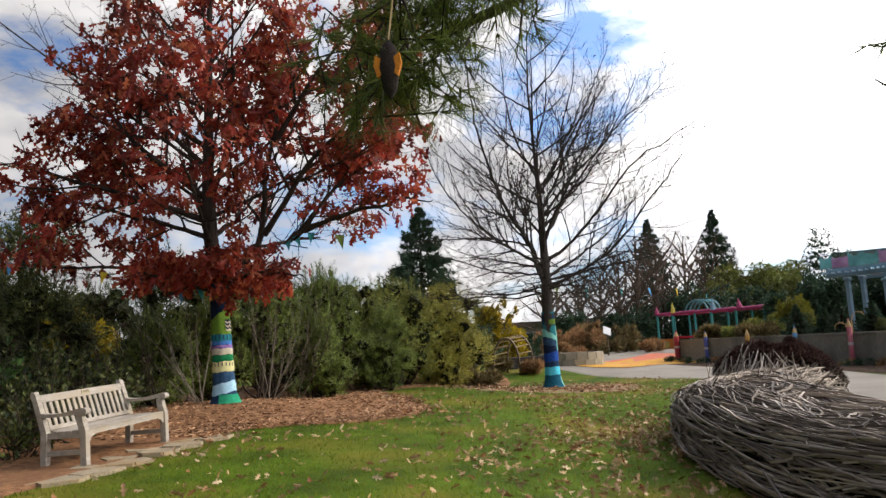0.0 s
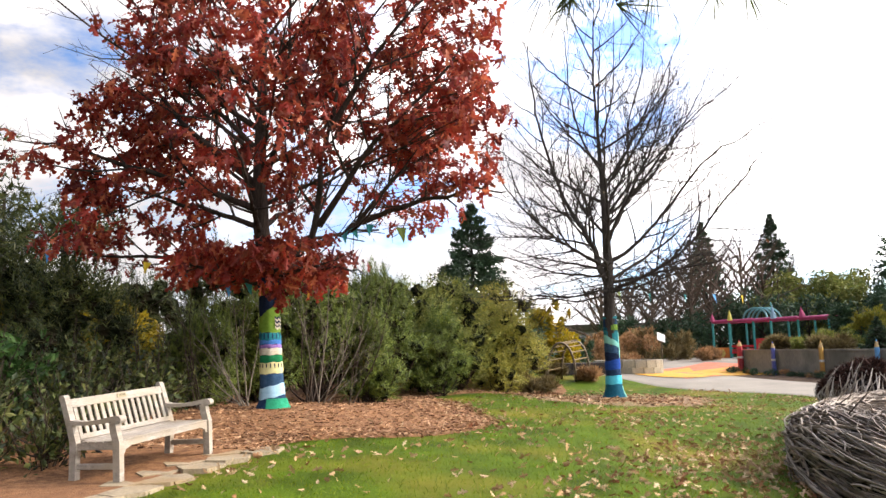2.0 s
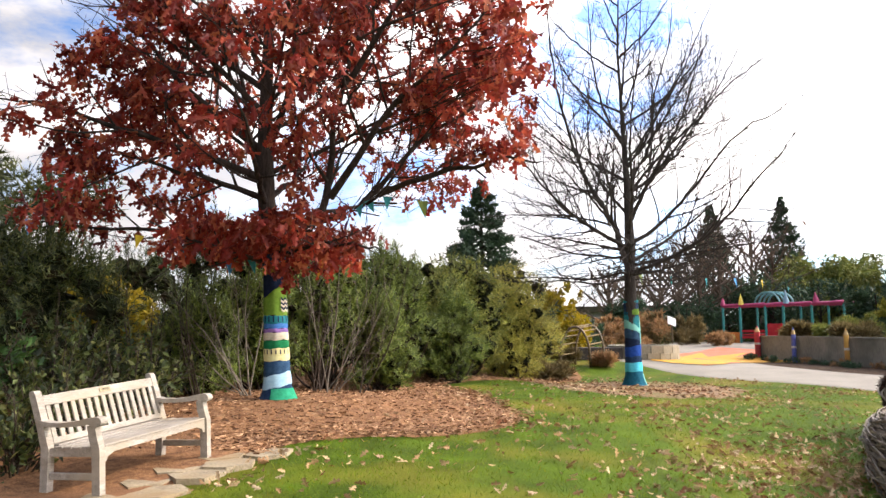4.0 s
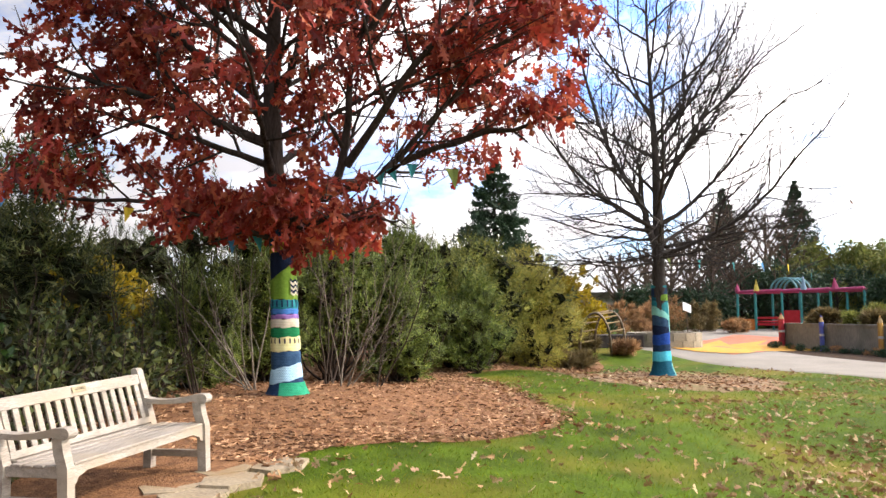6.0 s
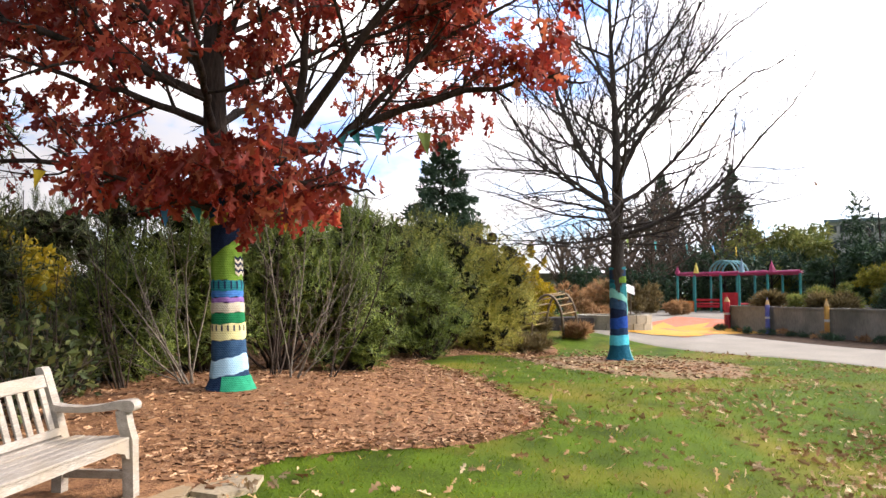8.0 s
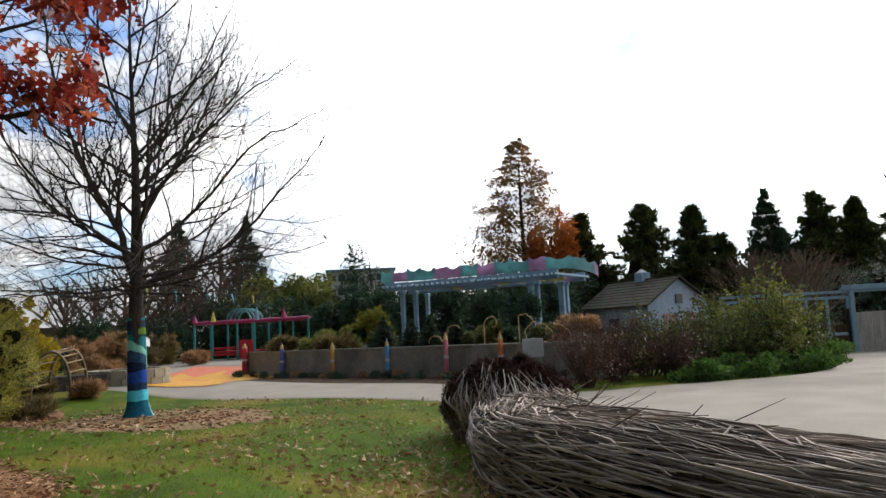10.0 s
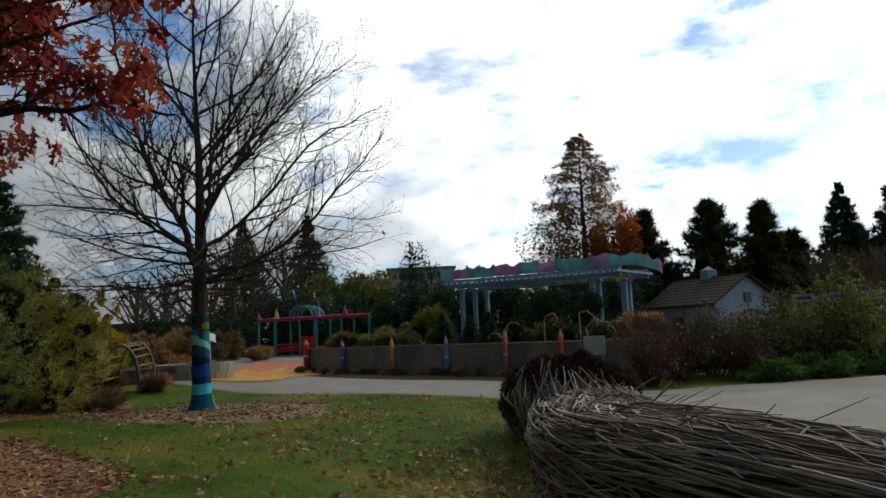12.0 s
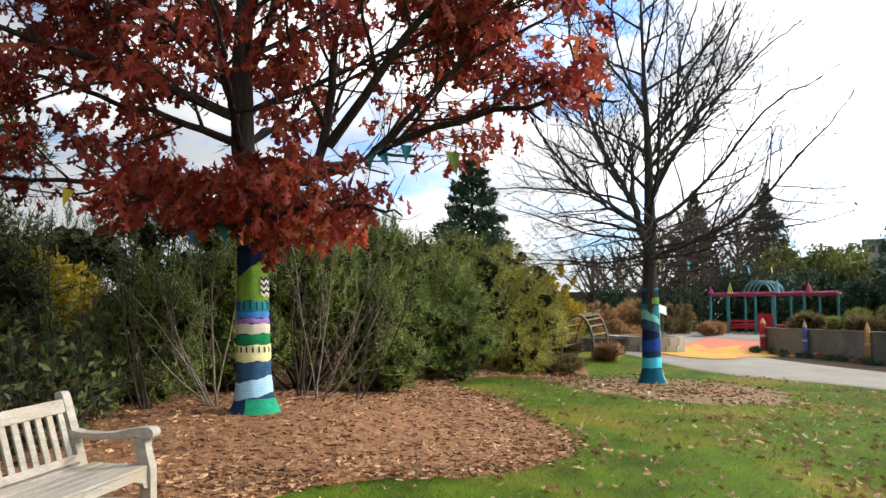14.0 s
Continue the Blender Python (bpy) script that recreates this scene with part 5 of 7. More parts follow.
# ---- bench ----
def bench(at_pose):
    t = thing("garden_bench", "weathered pale teak garden bench with a slatted back and curved arms", "bench")
    tilt = Matrix.Rotation(radians(-13), 3, "Y")

    def one(name, shape, label="", m=M_TEAK, parent=t):
        return part(name, shape, m, parent, label)

    half = 0.78
    for y in (-half + 0.035, half - 0.035):
        s = Mesh()
        s.prism([(-0.29, 0), (-0.225, 0), (-0.20, 0.40), (-0.235, 0.56), (-0.315, 0.885), (-0.33, 0.91), (-0.365, 0.91), (-0.375, 0.885), (-0.30, 0.56), (-0.27, 0.40)],
                lambda p: (p[0], y - 0.035, p[1]), lambda p: (p[0], y + 0.035, p[1]))
        one("back_post", s)
        s = Mesh()
        s.prism([(0.185, 0), (0.255, 0), (0.262, 0.40), (0.238, 0.50), (0.225, 0.60), (0.155, 0.60), (0.165, 0.50), (0.19, 0.40)],
                lambda p: (p[0], y - 0.033, p[1]), lambda p: (p[0], y + 0.033, p[1]))
        one("front_leg", s)
        s = Mesh()
        top = [(-0.285, 0.655), (-0.20, 0.635), (-0.08, 0.628), (0.04, 0.640), (0.14, 0.663), (0.21, 0.674)]
        end = [(0.245 + 0.042 * math.cos(a), 0.634 + 0.042 * math.sin(a)) for a in np.linspace(radians(75), radians(-120), 9)]
        low = [(0.17, 0.612), (0.08, 0.598), (-0.08, 0.588), (-0.20, 0.593), (-0.27, 0.605)]
        s.prism(top + end + low, lambda p: (p[0], y - 0.042, p[1]), lambda p: (p[0], y + 0.042, p[1]))
        one("armrest", s, "curved armrest with a scrolled end")
        s = Mesh()
        s.box((-0.02, y, 0.155), (0.44, 0.035, 0.06), bevel=0.004)
        one("side_stretcher", s)
        s = Mesh()
        s.box((-0.02, y, 0.365), (0.44, 0.035, 0.075), bevel=0.004)
        one("side_rail", s)
    s = Mesh()
    top_c = (-0.318, 0, 0.815)
    s.box(top_c, (0.034, 2 * half - 0.14, 0.095), tilt, 0.005)
    rail = one("top_rail", s)
    s = Mesh()
    s.box((-0.318 + 0.022, 0.02, 0.828), (0.006, 0.14, 0.045), tilt, 0.002)
    part("plaque", s, M_BRASS, rail, "small engraved brass plaque with unreadable writing")
    for j in range(3):
        s = Mesh()
        s.box((-0.318 + 0.0265 - 0.003 * (j - 1) * -1, 0.02, 0.828 + 0.011 * (j - 1)), (0.002, 0.10 - 0.02 * (j == 2), 0.004), tilt)
        part("engraved_line", s, M_SHADEBLACK, rail)
    s = Mesh()
    s.box((-0.225, 0, 0.455), (0.034, 2 * half - 0.14, 0.055), tilt, 0.004)
    one("lower_back_rail", s)
    n = 15
    for i in range(n):
        y = -half + 0.07 + (i + 0.5) * (2 * half - 0.14) / n
        s = Mesh()
        s.box((-0.272, y, 0.628), (0.016, 0.050, 0.315), tilt, 0.003)
        one("back_slat", s)
    for i in range(6):
        x = -0.205 + i * 0.084
        s = Mesh()
        s.box((x, 0, 0.418 - 0.012 * math.sin(math.pi * (i + 0.5) / 6)), (0.072, 2 * half - (0.16 if i in (0, 5) else 0.02), 0.02), bevel=0.004)
        one("seat_slat", s)
    s = Mesh()
    L = half - 0.07
    outline = [(-L, 0.405), (L, 0.405), (L, 0.27), (L - 0.035, 0.28), (L - 0.05, 0.315), (L - 0.09, 0.328), (L - 0.13, 0.345), (-L + 0.13, 0.345), (-L + 0.09, 0.328), (-L + 0.05, 0.315), (-L + 0.035, 0.28), (-L, 0.27)]
    s.prism(outline, lambda p: (0.215, p[0], p[1]), lambda p: (0.242, p[0], p[1]))
    one("front_apron", s, "front apron with curved brackets")
    s = Mesh()
    s.box((-0.24, 0, 0.365), (0.03, 2 * half - 0.14, 0.07), bevel=0.004)
    one("back_apron", s)
    t.matrix_basis = at_pose
    return t


bench(pose(-3.765, 7.89, -0.012, 2.6, -2.0, 0) @ Matrix.Diagonal((1.15, 0.985, 0.95, 1)))

# flagstones before the bench
apron = thing("flagstone_strip", "irregular grey-brown flagstones in front of the bench", "flagstones", kind="structure")
rs = np.random.RandomState(4)
for i in range(6):
    for j in range(2):
        cx, cy = -3.46 + 0.34 * j + rs.normal() * 0.03, 6.2 + i * 0.52 + rs.normal() * 0.05 + 0.22 * j
        ph = rs.uniform(0, 1)
        out = [(cx + 0.235 * (1 + 0.12 * rs.normal()) * math.cos(a + ph), cy + 0.31 * (1 + 0.10 * rs.normal()) * math.sin(a + ph)) for a in np.linspace(0, 6.28, 7)[:-1]]
        z = gzf(cx, cy) + 0.035
        s = Mesh()
        h = 0.003 + 0.008 * rs.uniform()
        s.prism(out, lambda p: (p[0], p[1], z - 0.05), lambda p: (p[0], p[1], z + h))
        part("flagstone", s, M_STONE, apron)

# ---- stick sculpture ----
stick = thing("stick_sculpture", "long bundle of grey willow sticks with a dark shaggy basket end", "sculpture")
rs = np.random.RandomState(8)
AXIS = resample([(4.95, 14.2), (4.35, 12.7), (4.0, 11.0), (4.1, 9.2), (4.55, 7.2), (5.1, 5.4), (5.9, 3.6)], 60)


def hull(u, a, k=1.0):
    """A point on the bundle: u along it from the basket end, a round it."""
    c = AXIS[int(min(max(u, 0), 1) * 59)] + (AXIS[-1] - AXIS[-2]) * max(0, u - 1) * 59
    g = gzf(c[0], c[1])
    w = (0.99 - 0.12 * u + 0.04 * math.sin(u * 9 + 1) ) * k
    h = (0.45 - 0.03 * u + 0.03 * math.sin(u * 7) + 0.06 * math.exp(-((u - 0.45) / 0.2) ** 2)) * k
    ca, sa = math.cos(a), math.sin(a)
    if ca < 0:
        w *= 0.66 + 0.34 * min(1.0, max(u, 0.0) / 0.25)
    side = 1.0 if sa < -0.05 else abs(ca) ** 0.6
    return np.array([c[0] + w * math.copysign(side, ca), c[1] + 0.15 * math.sin(3 * a), max(g + 0.28 + h * math.copysign(abs(sa) ** 0.85, sa), g + 0.02)])


# Dark hull under the sticks, coloured as the shade in their gaps.
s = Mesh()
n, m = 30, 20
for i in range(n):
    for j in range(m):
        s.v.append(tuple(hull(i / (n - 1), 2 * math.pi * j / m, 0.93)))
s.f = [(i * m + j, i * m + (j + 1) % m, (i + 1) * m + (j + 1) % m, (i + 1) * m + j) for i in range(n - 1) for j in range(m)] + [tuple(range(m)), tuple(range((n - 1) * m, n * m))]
part("gap_shade_core", s, M_GAP_SHADE, stick, smooth=True)
# The pale layer also puts the sun's highlights on the bundle as colour.
for layer, (cnt, material, label) in enumerate(((2700, M_DARKTWIG, "grey weathered sticks laid lengthwise"), (1000, M_PALETWIG, "pale sticks that also stand in for sun highlights"))):
    s = Mesh()
    for i in range(cnt):
        a = rs.uniform(-0.5, math.pi + 0.5) if i % 7 else math.pi / 2 + rs.normal() * 0.07
        u0, l = rs.uniform(-0.03, 0.97), rs.uniform(0.05, 0.19)
        tw, off, bend = rs.normal() * 0.24, rs.uniform(0.92, 1.10), rs.normal() * 0.03
        pts = []
        for f in np.linspace(0, 1, 6):
            lift = off + bend * math.sin(math.pi * f) + (0.05 * rs.uniform() if f > 0.9 and rs.uniform() < 0.3 else 0)
            pts.append(hull(min(u0 + l * f, 1.02), a + tw * f, lift) + rs.normal(size=3) * 0.006)
        r = rs.uniform(0.005, 0.016)
        s.tube(pts, [r * 0.9, r, r, r * 0.9, r * 0.8, r * 0.5], 4, cap=False)
    part("stick_layer", s, material, stick, label)["kind"] = "stuff"
s = Mesh()
for i in range(26):
    u0 = rs.uniform(0.02, 0.5)
    p = hull(u0, rs.uniform(0.9, 2.2), 1.03)
    d = np.array([rs.normal() * 0.1, -rs.uniform(0.3, 0.7), rs.uniform(0.05, 0.3)])
    s.tube([p, p + d * 0.5, p + d], [0.007, 0.006, 0.003], 4, cap=False)
part("stray_stick_layer", s, M_DARKTWIG, stick)["kind"] = "stuff"
# basket end
BC = np.array([5.0, 14.7])
bgz = gzf(*BC)


def cup(a, f, k=1.0):
    """The basket's wall: f from the ground (0) to the rim (1) and down inside (over 1)."""
    g = min(f, 1)
    r = 1.09 * (0.72 + 0.23 * math.sin(min(g, 0.62) / 0.62 * math.pi * 0.5)) * (1 if g < 0.34 else math.sqrt(max(0.0, 1 - ((g - 0.34) / 0.70) ** 2)))
    if f > 1:
        r = r * (1 - 0.7 * (f - 1))
    z = 1.10 * f if f <= 1 else 1.10 - 0.7 * (f - 1)
    r *= k * (1 + 0.10 * math.sin(3 * a + 1.3) * math.sin(5 * f) + 0.05 * math.sin(7 * a + 9 * f))
    return np.array([BC[0] + r * math.cos(a), BC[1] + 0.92 * r * math.sin(a), bgz + z * (0.4 + 0.6 * k) + (0.06 * math.sin(2 * a + 0.8) + 0.04 * math.sin(5 * a)) * f])


# Basket wall in the same near-black, its shaded gaps and hollow painted in.
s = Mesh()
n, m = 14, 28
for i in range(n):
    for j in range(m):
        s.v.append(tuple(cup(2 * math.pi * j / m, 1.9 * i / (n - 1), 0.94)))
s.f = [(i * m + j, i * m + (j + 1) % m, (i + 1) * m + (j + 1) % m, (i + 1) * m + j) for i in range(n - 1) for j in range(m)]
basket = part("basket", s, M_GAP_SHADE, stick, "dark hollow basket", smooth=True)
s = Mesh()
for i in range(1300):
    a = rs.uniform(0, 6.28)
    f0, l = rs.uniform(-0.05, 0.5), rs.uniform(0.12, 0.3)
    tw = rs.normal() * 0.35
    pts = [cup(a + tw * f, max(0, min(f0 + l * f, 1.0)), rs.uniform(0.98, 1.05)) + rs.normal(size=3) * 0.012 for f in np.linspace(0, 1, 5)]
    r = rs.uniform(0.005, 0.014)
    s.tube(pts, [r, r, r, r * 0.8, r * 0.5], 4, cap=False)
part("woven_layer", s, M_DARKTWIG, basket)["kind"] = "stuff"
s = Mesh()
for i in range(130):
    a = rs.uniform(math.pi * 1.02, math.pi * 1.62)
    p0 = cup(a + rs.normal() * 0.10, rs.uniform(0.15, 0.5), 1.06)
    p1 = cup(a - 0.10 + rs.normal() * 0.16, rs.uniform(0.66, 0.95), 1.08) + np.array([0, 0, 0.02])
    p1 = p0 + (p1 - p0) * rs.uniform(0.55, 1.1)
    side = np.array([-(p1 - p0)[1], (p1 - p0)[0], 0])
    mid = (p0 + p1) / 2 + side * rs.normal() * 0.18 + np.array([math.cos(a), math.sin(a), 0]) * 0.07
    r = rs.uniform(0.008, 0.016)
    s.tube(resample([tuple(p0), tuple(mid), tuple(p1)], 6), [r, r, r * 0.95, r * 0.85, r * 0.7, r * 0.45], 5, cap=False)
part("pale_stick_layer", s, M_PALETWIG, basket, "pale sticks that also stand in for sun highlights standing round the rim")["kind"] = "stuff"
cnt = 17000
a, f = rs.uniform(0, 6.28, cnt), rs.uniform(0.0, 1, cnt) ** 0.8 * 0.72 + 0.4
bald = (a > 3.4) & (a < 5.4) & (f < 0.86) & (rs.uniform(size=cnt) < 0.85)
a, f = a[~bald], f[~bald]
cnt = len(a)
pos = np.array([cup(x, y, 1.0) for x, y in zip(a, f)])
axis = np.stack([np.cos(a) * 0.5, np.sin(a) * 0.5, np.where(f < 0.95, -0.4, 0.3)], 1) + rs.normal(size=(cnt, 3)) * 0.7
scatter("shaggy_fibre", TUFT_V, TUFT_F, pos, turns(rs, cnt, axis), rs.uniform(0.06, 0.15, cnt), M_FUR, basket)["label"] = "dark brown shaggy root fibre on the rim"

# ---- evergreen hedge on the berm ----
HEDGE = [  # x, y, half width, half depth, height, kind
    (-5.9, 15.9, 1.25, 1.2, 2.7, "pine"), (-5.2, 17.9, 1.2, 1.1, 2.9, "pine"), (-6.4, 19.9, 1.4, 1.2, 3.6, "pine"), (-4.9, 20.6, 1.3, 1.1, 2.5, "juniper"), (-4.7, 22.2, 1.6, 1.3, 3.1, "juniper"), (-3.6, 23.6, 1.25, 1.1, 2.5, "light"),
    (-6.4, 23.5, 1.9, 1.5, 3.7, "juniper"), (-4.3, 26.4, 1.7, 1.5, 3.1, "light"), (-7.8, 17.0, 1.6, 1.4, 3.2, "pine"), (-7.5, 14.3, 1.2, 1.2, 2.8, "dark"), (-6.6, 12.7, 1.0, 0.9, 1.3, "pine"),
    (-7.4, 10.4, 1.3, 1.2, 2.0, "dark"), (-7.0, 8.4, 1.2, 1.2, 1.9, "broad"), (-7.0, 6.2, 1.3, 1.3, 2.0, "broad"), (-9.9, 11.9, 1.2, 1.2, 3.2, "dark"), (-9.9, 9.4, 1.8, 1.7, 3.3, "dark"), (-9.6, 6.4, 1.9, 1.7, 3.2, "dark"), (-8.4, 3.6, 1.7, 1.6, 2.8, "dark"), (-9.6, 14.2, 1.5, 1.4, 1.3, "broad")]
HEDGE += [(-8.4, 20.6, 1.8, 1.6, 3.7, "dark"), (-6.3, 26.6, 1.9, 1.6, 3.4, "dark"), (-7.6, 29.2, 2.0, 1.6, 3.4, "juniper"), (-9.2, 23.6, 2.0, 1.7, 3.6, "dark"), (-14.2, 19.4, 2.0, 1.8, 4.0, "dark"), (-12.4, 18.6, 1.8, 1.6, 3.6, "dark"), (-12.2, 12.4, 2.0, 1.8, 4.2, "dark"),
          (-12.4, 7.6, 2.0, 1.8, 4.2, "dark"), (-11.8, 3.4, 2.0, 1.8, 3.8, "dark"), (-6.5, 14.6, 1.0, 0.9, 1.9, "pine"), (-4.8, 16.4, 0.9, 0.8, 1.7, "pine"), (-8.2, 11.9, 1.2, 1.1, 1.25, "broad"), (-4.2, 19.4, 0.9, 0.8, 1.9, "pine"), (-5.0, 6.5, 0.7, 0.7, 1.0, "shade"), (-5.1, 5.2, 0.8, 0.8, 1.1, "shade"), (-5.2, 3.9, 0.9, 0.9, 1.1, "shade"), (-4.9, 7.6, 0.6, 0.6, 0.8, "shade"), (-5.5, 8.7, 0.8, 0.8, 1.15, "shade"), (-5.6, 7.3, 0.8, 0.8, 1.2, "shade"), (-5.7, 5.9, 0.8, 0.8, 1.2, "shade"), (-5.7, 10.0, 0.8, 0.8, 1.1, "shade"), (-6.3, 11.2, 0.8, 0.8, 1.2, "shade"), (-6.4, 9.4, 0.9, 0.9, 1.5, "shade"), (-6.4, 7.6, 0.9, 0.9, 1.5, "shade")]
for i, (x, y, w, d, h, what) in enumerate(HEDGE):
    h = min(h, 3.2) if 15 < y < 31 else h
    h *= 1.02 if 15 < y < 24 else 0.86 if x < -9 and y < 17 else 1.10
    if what == "pine":
        clumped_conifer("mugo_pine", "dense green mountain pine with open twiggy base", (x, y), (w, d, h), M_PINE, 40 + i, 38, 84, 0.225, clear=0.20 if h > 2.2 else 0.05, candles=3, point=0.22, lobe=0.28, flat=0.62, core=0.62, category="pine shrub")
    elif what == "juniper":
        clumped_conifer("juniper_shrub", "feathery yellow-green juniper shrub with arching sprays", (x, y), (w, d, h), M_JUNIPER, 40 + i, 34, 80, 0.28, (PLUME_V, PLUME_F), up=0.25, clear=0.06, flat=0.9, lobe=0.36, core=0.58, category="juniper")
    elif what == "light":
        clumped_conifer("yellow_juniper", "soft yellow-green juniper shrub", (x, y), (w, d, h), M_PINE_LT, 40 + i, 36, 86, 0.29, (PLUME_V, PLUME_F), up=0.25, clear=0.04, flat=0.9, lobe=0.36, core=0.48, category="juniper")
    elif what == "shade":
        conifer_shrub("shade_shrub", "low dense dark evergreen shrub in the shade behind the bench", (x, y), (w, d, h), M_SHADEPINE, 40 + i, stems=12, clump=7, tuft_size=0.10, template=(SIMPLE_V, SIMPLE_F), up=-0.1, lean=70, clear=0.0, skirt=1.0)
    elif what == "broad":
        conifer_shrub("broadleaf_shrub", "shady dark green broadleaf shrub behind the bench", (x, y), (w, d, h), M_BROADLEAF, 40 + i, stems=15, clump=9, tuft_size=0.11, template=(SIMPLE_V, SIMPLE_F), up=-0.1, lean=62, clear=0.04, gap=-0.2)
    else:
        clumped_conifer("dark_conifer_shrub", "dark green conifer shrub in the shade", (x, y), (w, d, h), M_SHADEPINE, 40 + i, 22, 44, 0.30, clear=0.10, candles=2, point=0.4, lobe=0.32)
STEM_SPEC = [(0.07, 0.30, 2.2, 34, 0.42, 0.30), (0.11, 0.25, 4.0, 40, 0.42, 0.35), (0.13, 0.1, 0, 0, 0, 0.5)]
for i, (x, y, h, n, az) in enumerate(((-4.55, 13.6, 2.7, 7, 0.4), (-4.3, 14.3, 2.5, 3, 0.3), (-5.0, 14.0, 2.8, 5, 1.2), (-5.35, 12.3, 2.5, 8, 2.9), (-5.9, 11.8, 2.3, 7, 2.8), (-6.3, 10.9, 2.2, 6, 2.4))):
    rs = np.random.RandomState(70 + i)
    t = thing("bare_multistem_shrub", "leafless shrub of many thin grey-brown stems", "shrub", "bare shrubs behind the oak")
    s, ends = Mesh(), []
    for k in range(n):
        a, o = az + rs.normal() * 1.0, radians(abs(rs.normal()) * 30 + 3)
        limb(rs, (x + rs.normal() * 0.07, y + rs.normal() * 0.07, gzf(x, y) - 0.03), (math.sin(o) * math.cos(a), math.sin(o) * math.sin(a), math.cos(o)), h * rs.uniform(0.6, 1.1), rs.uniform(0.007, 0.017), 0, STEM_SPEC, s, ends)
    # Two clumps get the lit stem colour, the others the painted-in shade.
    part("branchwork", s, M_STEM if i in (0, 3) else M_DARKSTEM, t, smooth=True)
for i, (x, y, w, h) in enumerate(((-10.6, 15.7, 0.9, 2.1), (-12.0, 16.6, 1.2, 2.3), (-9.2, 13.2, 0.7, 1.9), (-11.2, 12.6, 0.9, 2.2))):
    bush("yellow_shrub", "yellow autumn shrub glowing behind the hedge", (x, y), (w, w, h), 1300, M_GOLD, 80 + i, tuft_size=0.14, template=(SIMPLE_V, SIMPLE_F), noisy=0.8, up=0.0, group="yellow shrubs")
bush("yellow_shrub", "bright yellow-green shrub at the end of the hedge", (-4.0, 36.0), (1.5, 1.2, 3.2), 7000, M_GOLD, 90, tuft_size=0.2, template=(SIMPLE_V, SIMPLE_F), noisy=0.8, up=0.0, skirt=-0.05)
bush("dry_fern", "dry orange-brown fern clump under the hedge", (-2.9, 25.2), (0.9, 0.6, 0.7), 900, M_DRYGRASS, 91, tuft_size=0.25, up=0.8, skirt=-0.1)

# far trees behind the hedge
for i, (x, y, h, w) in enumerate(((-10.6, 10.6, 5.8, 1.6), (-12.8, 9.0, 6.8, 1.9), (-10.8, 13.6, 4.9, 1.5), (-13.4, 14.4, 5.6, 1.9), (-10.8, 6.6, 5.6, 1.8))):
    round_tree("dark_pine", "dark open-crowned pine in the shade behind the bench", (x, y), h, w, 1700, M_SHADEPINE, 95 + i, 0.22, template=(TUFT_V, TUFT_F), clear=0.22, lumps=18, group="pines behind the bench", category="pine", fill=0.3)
spruce("spruce_tree", "tall dark green spruce behind the hedge", (-6.8, 32.4, 0.0), 7.6, 4.2, 11000, M_SPRUCE, 101, 0.38, bare=0.03)
spruce("spruce_tree", "tall narrow dark spruce in the distance", (9.9, 73, 0.2), 12.4, 5.0, 9000, M_SPRUCE, 102, 0.5)
spruce("spruce_tree", "dark spruce among bare trees", (4.0, 72.5, 0.2), 12.0, 5.0, 8000, M_SPRUCE, 103, 0.5)
for i, (x, y, h, w) in enumerate(((2.6, 62, 9.6, 4.8), (6.4, 64, 9.8, 4.6), (-0.4, 62, 7.6, 4.2), (-4.0, 58, 5.8, 3.8), (4.2, 67, 10.4, 4.4), (1.0, 66, 8.6, 4.4), (8.2, 67, 8.4, 4.0), (-2.4, 64, 7.0, 4.0))):
    twig_tree("far_bare_tree", "grey-brown leafless tree beyond the playground", (x, y, 0.1), h, w, 21, 110 + i, M_TWIG, 0.6, group="far bare trees", tip=0.03)
for i, (x, y, h, w) in enumerate(((11.4, 67, 6.6, 3.0), (14.0, 69, 7.0, 3.0), (18.0, 68, 5.2, 3.0), (13.6, 60, 5.0, 2.6), (9.0, 66, 5.6, 2.8))):
    round_tree("willow_tree", "drooping yellow-green willow in the distance", (x, y, 0.2), h, w, 3200, M_WILLOW, 120 + i, 0.5, hang=-0.9, clear=0.1, group="far willows")

# ---- retaining wall, pencils and terrace ----
W0, WD = Vector((4.29, 37.18)), Vector((1.2, -2.4)).normalized()
WN = Vector((-WD.y, WD.x))
if WN.x < 0:
    WN = -WN
WALL_LEN = 17.0


def wall_at(s, back=0.0):
    return W0 + WD * s + WN * back


wall = thing("retaining_wall", "low grey cast concrete retaining wall with a cap", "wall", kind="structure")
for i in range(6):
    s = Mesh()
    s0, s1 = i * WALL_LEN / 6, (i + 1) * WALL_LEN / 6 - 0.012
    out = [wall_at(s0), wall_at(s1), wall_at(s1, 0.25), wall_at(s0, 0.25)]
    s.prism(out, lambda p: (p[0], p[1], gzf(p[0], p[1]) - 0.1), lambda p: (p[0], p[1], 0.80))
    part("panel", s, M_WALL, wall)
    s = Mesh()
    out = [wall_at(s0, -0.03), wall_at(s1, -0.03), wall_at(s1, 0.28), wall_at(s0, 0.28)]
    s.prism(out, lambda p: (p[0], p[1], 0.802), lambda p: (p[0], p[1], 0.87))
    part("cap", s, M_WALL, wall)
s = Mesh()
out = [wall_at(0.02, 0.24), wall_at(0.02, 9.0), wall_at(0.27, 9.0), wall_at(0.27, 0.24)]
s.prism(out, lambda p: (p[0], p[1], -0.4), lambda p: (p[0], p[1], 0.86))
part("return_wall", s, M_WALL, wall)
s = Mesh()
